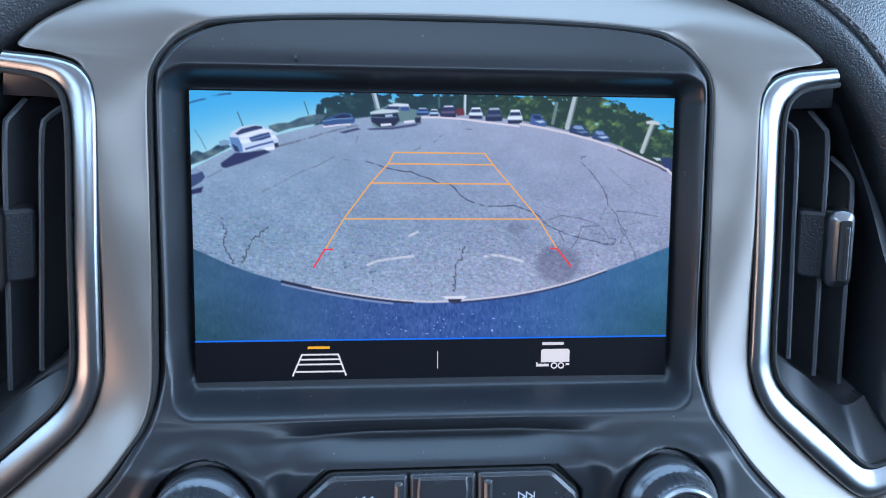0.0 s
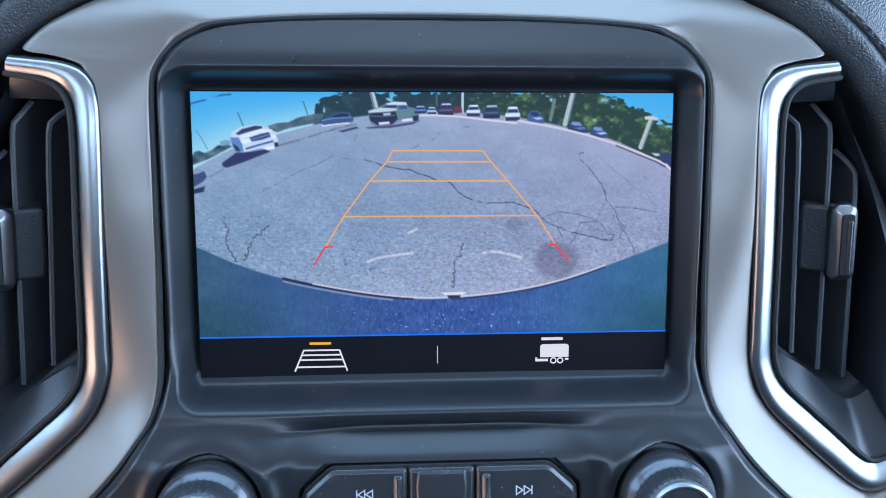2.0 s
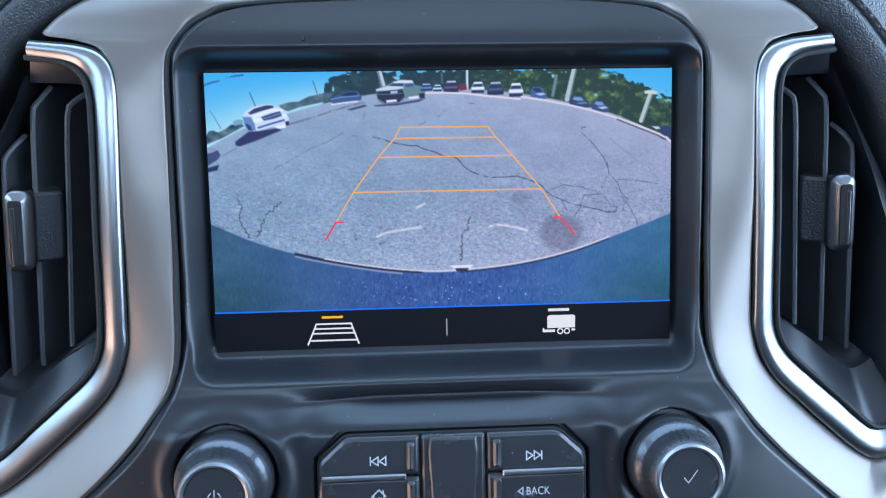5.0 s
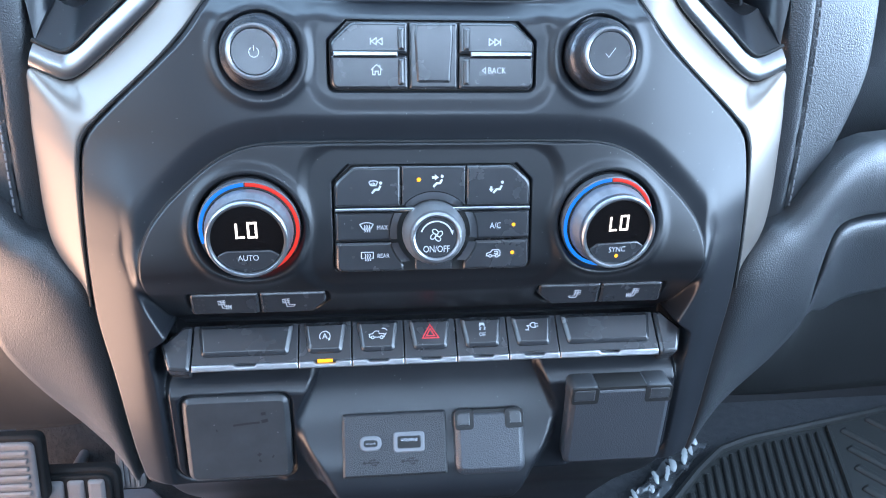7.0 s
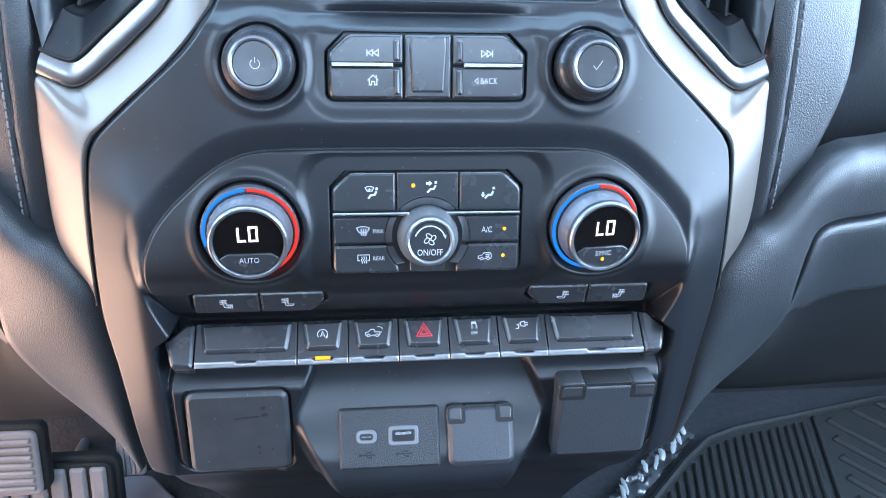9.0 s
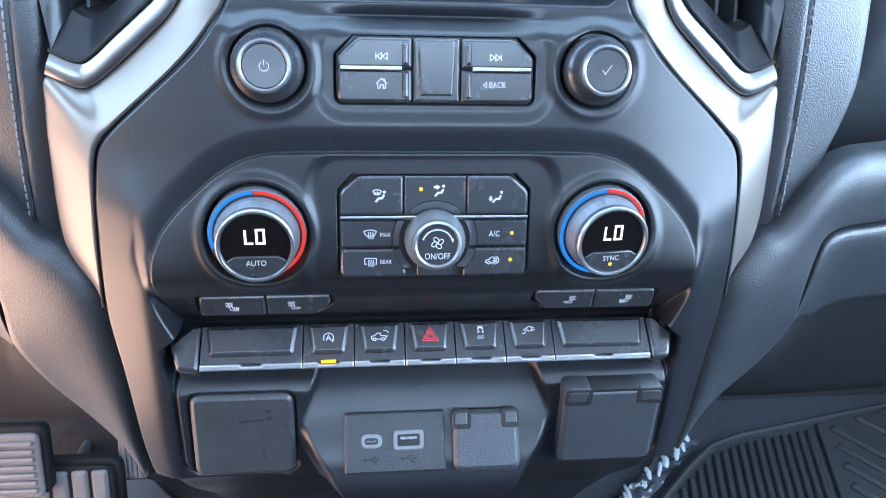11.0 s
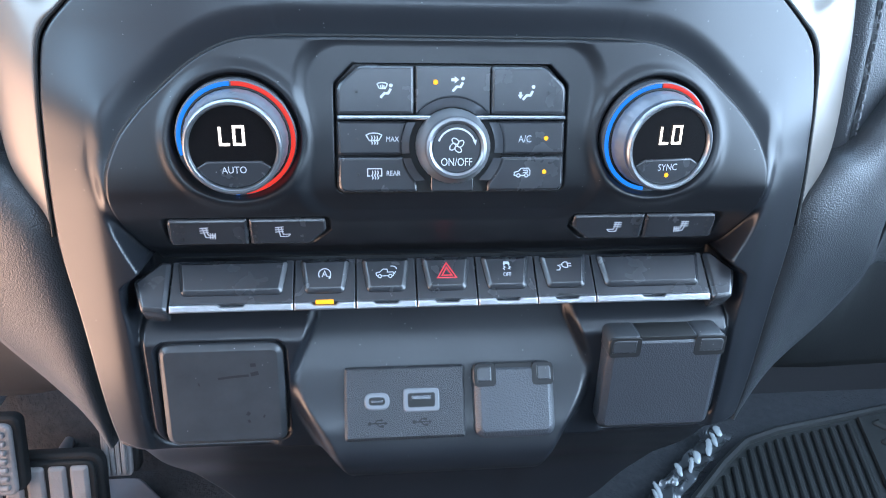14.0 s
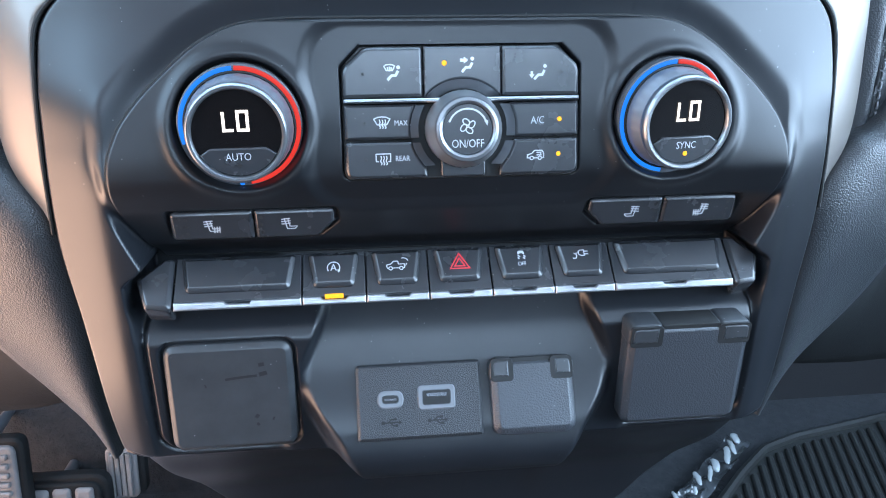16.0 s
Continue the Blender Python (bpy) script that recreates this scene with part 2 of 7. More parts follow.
def tube(path, radius, n=10, closed=False, flat=1.0, axis=(0, 1, 0)):
    """A rod along a path, squashed by flat along axis."""
    P = np.array(path, float)
    m = len(P)
    vs, fs = [], []
    for k in range(m):
        a = P[(k - 1) % m] if closed or k else P[0]
        b = P[(k + 1) % m] if closed or k < m - 1 else P[-1]
        t = (b - a) / (np.linalg.norm(b - a) + 1e-12)
        e1 = np.array(axis, float) - t * np.dot(axis, t)
        e1 /= np.linalg.norm(e1) + 1e-12
        e2 = np.cross(t, e1)
        for j in range(n):
            w = 2 * math.pi * j / n
            vs.append(P[k] + radius * (flat * math.cos(w) * e1 + math.sin(w) * e2))
    for k in range(m if closed else m - 1):
        for j in range(n):
            k2 = (k + 1) % m
            fs.append((k * n + j, k * n + (j + 1) % n, k2 * n + (j + 1) % n, k2 * n + j))
    if not closed:
        fs.append(tuple(range(n))[::-1])
        fs.append(tuple((m - 1) * n + j for j in range(n)))
    return vs, fs


class Plane:
    """A working plane: u to the right, v up along it, w out of it."""

    def __init__(self, o, up, right=(1, 0, 0)):
        self.o, self.v = Vector(o), Vector(up).normalized()
        self.u = Vector(right).normalized()
        self.n = self.u.cross(self.v).normalized()

    def __call__(self, u, v, w=0.0):
        return self.o + self.u * u + self.v * v + self.n * w

    def at(self, u, v, w=0.0):
        return Plane(self(u, v, w), self.v, self.u)


def rpoly(pts, radii, seg=5):
    """A polygon, anticlockwise, with rounded corners."""
    n = len(pts)
    radii = radii if isinstance(radii, (list, tuple)) else [radii] * n
    out = []
    for i, (p, r) in enumerate(zip(pts, radii)):
        p = Vector(p)
        a, b = (Vector(pts[i - 1]) - p), (Vector(pts[(i + 1) % n]) - p)
        if r <= 0:
            out.append(p)
            continue
        la, lb = a.length, b.length
        a, b = a / la, b / lb
        half = a.angle(b) / 2
        d = min(r / math.tan(half), la * 0.49, lb * 0.49)
        for k in range(seg + 1):
            t = k / seg
            out.append((p + a * d) * (1 - t) ** 2 + p * 2 * t * (1 - t) + (p + b * d) * t * t)
    return out


def box2(x0, y0, x1, y1):
    return [(x0, y0), (x1, y0), (x1, y1), (x0, y1)]


def inset(poly, d):
    n = len(poly)
    out = []
    for i in range(n):
        p, a, b = poly[i], poly[i - 1], poly[(i + 1) % n]
        e, f = (p - a), (b - p)
        if e.length < 1e-9 or f.length < 1e-9:
            out.append(p.copy())
            continue
        e, f = e.normalized(), f.normalized()
        ne, nf = Vector((-e.y, e.x)), Vector((-f.y, f.x))
        m = ne + nf
        if m.length < 1e-6:
            out.append(p + ne * d)
            continue
        m.normalize()
        out.append(p + m * (d / max(0.35, m.dot(ne))))
    # close up corners that the inset has turned over
    for _ in range(4):
        for i in range(n):
            j = (i + 1) % n
            if (out[j] - out[i]).dot(poly[j] - poly[i]) < 0:
                mid = (out[i] + out[j]) / 2
                out[i], out[j] = mid.copy(), mid.copy()
    return out


def plate(P, poly, low, high, bevel=0.0006, dish=0.0):
    """A slab with the outline poly on the plane P, from low to high out of it, its front edge rounded."""
    poly = [Vector(p) for p in poly]
    rings = [(poly, low), (poly, high - bevel * 0.85), (inset(poly, bevel * 0.14), high - bevel * 0.66), (inset(poly, bevel * 0.90), high - bevel * 0.08), (inset(poly, bevel * 1.1), high), (inset(poly, bevel * 1.1 + 0.00008), high)]
    vs, fs, n = [], [], len(poly)
    for ring, w in rings:
        vs += [P(p.x, p.y, w) for p in ring]
    for k in range(len(rings) - 1):
        for i in range(n):
            j = (i + 1) % n
            fs.append((k * n + i, k * n + j, (k + 1) * n + j, (k + 1) * n + i))
    if dish:
        ring = inset(poly, bevel + 0.0015)
        c = sum(ring, Vector((0, 0))) / n
        vs += [P(p.x, p.y, high - dish) for p in ring]
        b = len(rings) * n
        for i in range(n):
            j = (i + 1) % n
            fs.append((b - n + i, b - n + j, b + j, b + i))
        fs.append(tuple(b + i for i in range(n)))
    else:
        # close the face round its middle where the outline allows, else as one face
        b = len(vs)
        ring = rings[-1][0]
        vs += [P(p.x, p.y, high) for p in ring]
        c = sum(ring, Vector((0, 0))) / n
        if all((ring[i] - c).cross(ring[(i + 1) % n] - c) > -1e-12 for i in range(n)):
            for f in (0.6, 0.25):
                k = len(vs)
                vs += [P(c.x + (p.x - c.x) * f, c.y + (p.y - c.y) * f, high) for p in ring]
                fs += [(b + i, b + (i + 1) % n, k + (i + 1) % n, k + i) for i in range(n)]
                b = k
            vs.append(P(c.x, c.y, high))
            fs += [(b + i, b + (i + 1) % n, len(vs) - 1) for i in range(n)]
        else:
            fs.append(tuple(b + i for i in range(n)))
    fs.append(tuple(range(n))[::-1])
    return vs, fs


def lathe(P, profile, n=72, ribs=0, rib=0.0, only=None):
    """A turned piece: profile of (radius, w) about the plane's normal; ribs cut into the points named in only."""
    vs, fs = [], []
    m = len(profile)
    for k, (r, w) in enumerate(profile):
        for i in range(n):
            a = 2 * math.pi * i / n
            rr = r
            if ribs and only and k in only:
                rr += rib * (0.5 if (i * ribs // n) % 2 else -0.5)
            vs.append(P(rr * math.cos(a), rr * math.sin(a), w))
    for k in range(m - 1):
        for i in range(n):
            j = (i + 1) % n
            fs.append((k * n + i, k * n + j, (k + 1) * n + j, (k + 1) * n + i))
    if profile[-1][0] > 0:
        fs.append(tuple((m - 1) * n + i for i in range(n)))
    if profile[0][0] > 0:
        fs.append(tuple(i for i in range(n))[::-1])
    return vs, fs


def glyph(strokes, P, width=0.0004, w=0.0, polys=()):
    """Printed lines (and filled outlines) in metres on a plane."""
    vs, fs = [], []
    for line in strokes:
        pts = [Vector(p) for p in line]
        shut = (pts[0] - pts[-1]).length < 1e-7
        m = len(pts)
        left, right = [], []
        for i in range(m):
            a = pts[i - 1] if i else (pts[-2] if shut else pts[0])
            b = pts[i + 1] if i < m - 1 else (pts[1] if shut else pts[-1])
            d1 = (pts[i] - a).normalized() if (pts[i] - a).length > 1e-9 else (b - pts[i]).normalized()
            d2 = (b - pts[i]).normalized() if (b - pts[i]).length > 1e-9 else d1
            n1, n2 = Vector((-d1.y, d1.x)), Vector((-d2.y, d2.x))
            n = n1 + n2
            n = n.normalized() / max(0.5, n.normalized().dot(n1)) if n.length > 1e-6 else n1
            left.append(pts[i] + n * width / 2)
            right.append(pts[i] - n * width / 2)
        b0 = len(vs)
        for l, r_ in zip(left, right):
            vs += [P(r_.x, r_.y, w), P(l.x, l.y, w)]
        for i in range(m - 1):
            k = b0 + 2 * i
            fs.append((k, k + 2, k + 3, k + 1))
    for poly in polys:
        b0 = len(vs)
        vs += [P(x, y, w) for x, y in poly]
        fs.append(tuple(range(b0, len(vs))))
    return vs, fs


def circle2(cx, cy, r, a0=0, a1=360, n=28, ry=None):
    return [(cx + r * math.cos(radians(a0 + (a1 - a0) * i / n)), cy + (ry or r) * math.sin(radians(a0 + (a1 - a0) * i / n))) for i in range(n + 1)]


def lettering(P, words, cap, w=0.0, stretch=1.0, bold=0.0):
    """Words in the built-in font, centred on the plane's origin, with the given height of capitals."""
    c = bpy.data.curves.new("words", 'FONT')
    c.body, c.size, c.align_x, c.resolution_u, c.offset = words, 1.0, 'CENTER', 3, bold
    ob = bpy.data.objects.new("words", c)
    scene.collection.objects.link(ob)
    bpy.context.view_layer.update()
    me = bpy.data.meshes.new_from_object(ob.evaluated_get(bpy.context.evaluated_depsgraph_get()))
    bpy.data.objects.remove(ob)
    k = cap / 0.69
    vs = [P(v.co.x * k * stretch, (v.co.y - 0.345) * k, w) for v in me.vertices]
    fs = [tuple(p.vertices) for p in me.polygons]
    bpy.data.meshes.remove(me)
    return vs, fs

# -- working planes of the console --
SCR = Plane((0, 0.32075, 0.712), (0, 0.0185, 0.102))
CTL = Plane((0, 0.279, 0.627), (0, 0.020, 0.093))
SEAT = Plane((0, 0.2690, 0.5046), (0, -0.22, 0.97))
USB = Plane((-0.0192, 0.2572, 0.4205), (0, 0.018, 0.028))

fascia_wide = curve1([(0.285, 0.098), (0.300, 0.112), (0.318, 0.123), (0.330, 0.131), (0.345, 0.139), (0.364, 0.1495), (0.380, 0.1565), (0.404, 0.1620), (0.442, 0.1658), (0.458, 0.1675), (0.500, 0.1722),
                      (0.545, 0.1700), (0.5745, 0.1677), (0.582, 0.1662), (0.588, 0.1628), (0.594, 0.1572), (0.600, 0.1507), (0.606, 0.1440), (0.612, 0.1372), (0.618, 0.1303), (0.624, 0.1236), (0.630, 0.1172), (0.636, 0.1118),
                      (0.642, 0.1074), (0.6475, 0.1037), (0.6535, 0.1003), (0.660, 0.0982), (0.670, 0.0973), (0.700, 0.0970), (0.757, 0.0970), (0.7685, 0.0966), (0.7745, 0.0930), (0.7790, 0.0882), (0.7825, 0.0820), (0.7850, 0.0740), (0.7868, 0.055), (0.7876, 0.030)])
base_mid = curve1([(0.285, 0.326), (0.310, 0.322), (0.335, 0.314), (0.355, 0.303), (0.370, 0.287), (0.3768, 0.266), (0.3815, 0.2530), (0.3885, 0.2468), (0.396, 0.2450), (0.408, 0.2490), (0.436, 0.2680), (0.450, 0.2750), (0.468, 0.2800), (0.486, 0.2850),
                   (0.495, 0.2775), (0.505, 0.2710), (0.515, 0.2642), (0.528, 0.2594), (0.545, 0.2615), (0.570, 0.2668), (0.600, 0.2732), (0.627, 0.2792),
                   (0.6400, 0.2820), (0.6425, 0.2842), (0.6450, 0.2888), (0.6470, 0.2934), (0.6482, 0.2960), (0.6490, 0.2966), (0.6502, 0.2955), (0.6528, 0.2942), (0.6560, 0.2944), (0.6590, 0.2966), (0.6630, 0.3002), (0.670, 0.3039), (0.720, 0.3129), (0.770, 0.3220), (0.788, 0.3252)])
crease_end = curve1([(0.600, 0.2732), (0.627, 0.2792), (0.6400, 0.2820), (0.6430, 0.2836), (0.6460, 0.2868), (0.6490, 0.2904), (0.6520, 0.2930), (0.6550, 0.2944), (0.6585, 0.2966), (0.6630, 0.3002), (0.670, 0.3039), (0.720, 0.3129)])
base_side = curve1([(0.285, 0.326), (0.310, 0.321), (0.335, 0.312), (0.360, 0.294), (0.380, 0.281), (0.387, 0.272), (0.392, 0.2650), (0.450, 0.2640), (0.455, 0.2665), (0.460, 0.2720), (0.468, 0.2790), (0.480, 0.2850)])

wing = curve1([(0.285, 0.326), (0.310, 0.321), (0.335, 0.312), (0.360, 0.294), (0.380, 0.281), (0.387, 0.272), (0.392, 0.2660), (0.440, 0.2636), (0.490, 0.2636), (0.530, 0.2640), (0.570, 0.2675), (0.605, 0.2743)])


wall_edge = curve1([(0.335, 0.1395), (0.462, 0.1395), (0.470, 0.1402), (0.4790, 0.1402), (0.4805, 0.1394), (0.4855, 0.1330), (0.4870, 0.1318), (0.490, 0.1330), (0.497, 0.1362), (0.508, 0.1402), (0.520, 0.1420), (0.532, 0.1420), (0.545, 0.1405), (0.605, 0.1390)])
wall_wide = curve1([(0.335, 0.0030), (0.505, 0.0034), (0.520, 0.0050), (0.545, 0.0085), (0.605, 0.0085)])


def flank(x, z):
    """How far the fascia falls back towards its sides."""
    a = np.abs(x)
    k = smooth01((0.668 - z) / 0.035)
    high = k * 0.0145 * (a / 0.162) ** 3.4
    t = a - 0.1470
    low = 0.60 * (np.sqrt(t * t + 0.005 ** 2) + t) / 2
    m = smooth01((0.590 - z) / 0.070)
    return high * (1 - m) + low * m


def panel_distance(x, z):
    """Distance from the outline of the climate panel, negative inside it."""
    zs = np.linspace(0.4855, 0.5870, 90)
    zs = np.concatenate((zs, np.full(24, 0.5873)))
    xs = np.concatenate((panel_wide(zs[:90]), np.linspace(0.070, 0.0, 24)))
    a = np.abs(x)
    d = np.full(np.shape(a), 0.05)
    m = (z > 0.470) & (z < 0.610)
    am, zm = a[m], z[m]
    best = np.full(am.shape, 1.0)
    for xa, za, xb, zb in zip(xs[:-1], zs[:-1], xs[1:], zs[1:]):
        ux, uz = xb - xa, zb - za
        t = np.clip(((am - xa) * ux + (zm - za) * uz) / (ux * ux + uz * uz + 1e-15), 0, 1)
        best = np.minimum(best, (am - xa - t * ux) ** 2 + (zm - za - t * uz) ** 2)
    within = (am < panel_wide(np.clip(zm, 0.4855, 0.5870))) & (zm < 0.5873)
    d[m] = np.sqrt(best) * np.where(within, -1, 1)
    return d


def fascia_depth(x, z, holes=True):
    a = np.abs(x)
    # the crease under the screen fades towards the knobs
    y = np.where((z > 0.62) & (z < 0.70), crease_end(z) + (1 - smooth01((a - 0.022) / 0.050)) * (base_mid(z) - crease_end(z)), base_mid(z))
    slant = 0.0090 * smooth01((0.432 - z) / 0.030)
    m = smooth01((a - 0.0570 + slant - 0.0105 * smooth01((0.465 - z) / 0.035) + 0.015 * smooth01((0.425 - z) / 0.050)) / (0.0066 + slant)) * smooth01((0.474 - z) / 0.006)
    y = y * (1 - m) + base_side(np.minimum(z, 0.48)) * m
    u = np.clip((a - wall_edge(z)) / wall_wide(z), 0, 1)
    wall = smooth01(u)
    m = wall * smooth01((0.572 - z) / 0.035)
    y = y * (1 - m) + wing(np.minimum(z, 0.605)) * m + flank(x, z)
    # rounded outer rim
    e = fascia_wide(z) - a
    y = y + 0.0035 * smooth01((0.0035 - e) / 0.0035) ** 2
    if not holes:
        return y
    # recess of the screen, with a hollow brow over it
    s = sdbox(x, z, 0, 0.712, 0.0872, 0.0518, 0.003)
    ramp = np.clip((s - 0.0002) / (0.0052 + 0.0034 * smooth01((z - 0.662) / 0.02)), 0, 1)
    y = y + 0.012 * (1 - 0.3 * ramp - 0.7 * smooth01(ramp))
    y = y - 0.0014 * np.exp(-((z - 0.7695) / 0.0045) ** 2) * smooth01((0.094 - a) / 0.01)
    # pocket of the media buttons, knob wells, lip over them
    s = sdbox(x, z, 0, 0.6252, 0.0550, 0.0196, 0.012)
    y = y + 0.0016 * (1 - smooth01((s + 0.002) / 0.0075))
    s = np.maximum(sdbox(x, z, 0, 0.6255, 0.0480, 0.0148, 0.003), (a - 0.0482 + z - 0.6411 + 0.0092) * 0.7071)
    y = y + 0.0045 * (1 - smooth01(s / 0.0012))
    for sx in (-0.0797, 0.0797):
        d = np.hypot(x - sx, (z - 0.6268) / 0.978)
        y = y - 0.0009 * np.exp(-((d - 0.0218) / 0.0026) ** 2) + 0.005 * (1 - smooth01((d - 0.0166) / 0.0024))
    # seats of the switch row and the two covers
    s = sdbox(x, z, 0, 0.4775, 0.1365, 0.010, 0.002)
    y = y + 0.012 * (1 - smooth01(s / 0.003)) * (1 - wall)
    for sx in (-0.1015, 0.1030):
        s = sdbox(x, z, sx, 0.4310, 0.0350, 0.0335, 0.008)
        m = smooth01((a - 0.078) / 0.008) * (1 - wall)
        y = y + m * (0.0020 * smooth01(s / 0.0024) + 0.0013 * np.exp(-((s - 0.0032) / 0.0010) ** 2) - 0.0020 * smooth01((s - 0.006) / 0.012))
    s = sdbox(x, z, -0.1035, 0.4240, 0.0290, 0.0274, 0.0055)
    y = y + 0.003 * (1 - smooth01(s / 0.0012))
    # behind the climate panel
    d = panel_distance(x, z)
    inside = smooth01((-d - 0.002) / 0.003) * smooth01((z - 0.4875) / 0.003)
    near = np.maximum(d, 0)
    rim = (1 - smooth01((near + 0.002) / 0.015)) * smooth01((z - 0.518) / 0.022)
    # joint between the fascia and the lower body
    line = np.exp(-((z - 0.3910 - (a - 0.15) * 0.12) / 0.0009) ** 2) * smooth01((a - 0.140) / 0.003)
    return y + 0.006 * inside + 0.0034 * rim + 0.0016 * line


panel_wide = curve1([(0.4855, 0.1290), (0.490, 0.1315), (0.497, 0.1350), (0.508, 0.1392), (0.520, 0.1412), (0.532, 0.1405), (0.545, 0.1360), (0.556, 0.1280), (0.568, 0.1155),
                     (0.5762, 0.1055), (0.5818, 0.0960), (0.5848, 0.0880), (0.5863, 0.0800), (0.5870, 0.0700)])


def panel_depth(x, z):
    a = np.abs(x)
    y = base_mid(z) + flank(x, z) - 0.0016
    e = np.minimum(panel_wide(z) - a, np.minimum(0.5873 - z, z - 0.4852))
    y = y + 0.0020 * smooth01((0.0013 - e) / 0.0013) ** 2
    s = sdbox(x, z, 0, 0.5500, 0.0590, 0.0345, 0.014)
    y = y + 0.0020 * (1 - smooth01((s + 0.001) / 0.0075))
    s = np.maximum(sdbox(x, z, 0, 0.5509, 0.0476, 0.0252, 0.003), (a - 0.0480 + z - 0.5768 + 0.0084) * 0.7071)
    y = y + 0.0045 * (1 - smooth01(s / 0.0012))
    for sx in (-0.0877, 0.0877):
        d = np.hypot(x - sx, (z - 0.5478) / 0.978)
        y = y - 0.0013 * np.exp(-((d - 0.0280) / 0.0026) ** 2) + 0.0048 * (1 - smooth01((d - 0.0240) / 0.0024))
    for sx, lead in ((-0.0870, 0.0528), (0.0905, 0.0560)):
        s = sdbox(x, z, sx, 0.5046, 0.0345, 0.0073, 0.002)
        s = np.maximum(s, (1.0 - (a - lead) / 0.0072 - (z - 0.4974) / 0.0072) * 0.0049)
        y = y + 0.003 * (1 - smooth01(s / 0.0012))
    return y


console = thing("center_console", (0, 0.30, 0.335), "black plastic truck center console with silver surround, screen and climate controls", "console")
part("fascia", row_loft(np.concatenate((np.arange(0.285, 0.7860, 0.0006), [0.7862, 0.7868, 0.7873, 0.7876])), fascia_wide, fascia_depth, 561), PLASTIC, console, "soft-touch black moulded fascia", 80)
part("climate_panel", row_loft(np.concatenate((np.arange(0.4855, 0.5865, 0.0006), [0.5867, 0.5870])), panel_wide, panel_depth, 481, 0.006), PANEL, console, "matt black climate control panel", 80)

pz = np.concatenate((np.linspace(0.4856, 0.5868, 90), [0.5870]))
px = panel_wide(pz)
rim_x = np.concatenate((-px, np.linspace(-0.066, 0.066, 30), px[::-1], np.linspace(0.126, -0.126, 40)))
rim_z = np.concatenate((pz, np.full(30, 0.5873), pz[::-1], np.full(40, 0.4853)))
part("panel_gap", tube(np.stack((rim_x, panel_depth(rim_x, np.clip(rim_z, 0.4855, 0.5870)) + 0.0006, rim_z), 1), 0.0007, 8, True), SEAM, console)

# silver surround: a rounded band beside and over the fascia
half = [((0.1732, 0.4985), (0.1765, 0.4985)), ((0.1718, 0.530), (0.1925, 0.528)), ((0.1697, 0.562), (0.1935, 0.575)), ((0.1680, 0.5795), (0.1925, 0.6000)), ((0.1645, 0.5880), (0.1900, 0.6145)),
        ((0.1582, 0.5945), (0.1750, 0.6092)), ((0.1500, 0.6020), (0.1680, 0.6112)), ((0.1248, 0.6242), (0.1490, 0.6258)), ((0.1085, 0.6425), (0.1258, 0.6480)), ((0.0996, 0.6590), (0.1185, 0.6650)),
        ((0.0985, 0.690), (0.1165, 0.690)), ((0.0983, 0.720), (0.1158, 0.7180)), ((0.0983, 0.736), (0.1152, 0.7360)), ((0.0983, 0.748), (0.1148, 0.7490)), ((0.0982, 0.757), (0.1151, 0.7580)), ((0.0980, 0.7630), (0.1163, 0.7643)), ((0.0976, 0.7670), (0.1188, 0.7690)),
        ((0.0970, 0.7700), (0.1222, 0.7725)), ((0.0958, 0.7728), (0.1310, 0.7750)), ((0.0942, 0.7755), (0.1405, 0.7766)), ((0.0920, 0.7780), (0.1395, 0.7800)), ((0.0888, 0.7808), (0.1325, 0.7862)), ((0.0828, 0.7838), (0.1190, 0.7935)), ((0.0745, 0.7865), (0.1010, 0.8010)),
        ((0.0450, 0.7885), (0.0560, 0.8100)), ((0.0, 0.7893), (0.0, 0.8130))]
outer_y = curve1([(0.498, 0.2925), (0.53, 0.2960), (0.57, 0.3010), (0.61, 0.3050), (0.648, 0.3070), (0.677, 0.3092), (0.71, 0.3127), (0.757, 0.3190), (0.768, 0.3230), (0.775, 0.3270), (0.793, 0.3390), (0.813, 0.3620)])


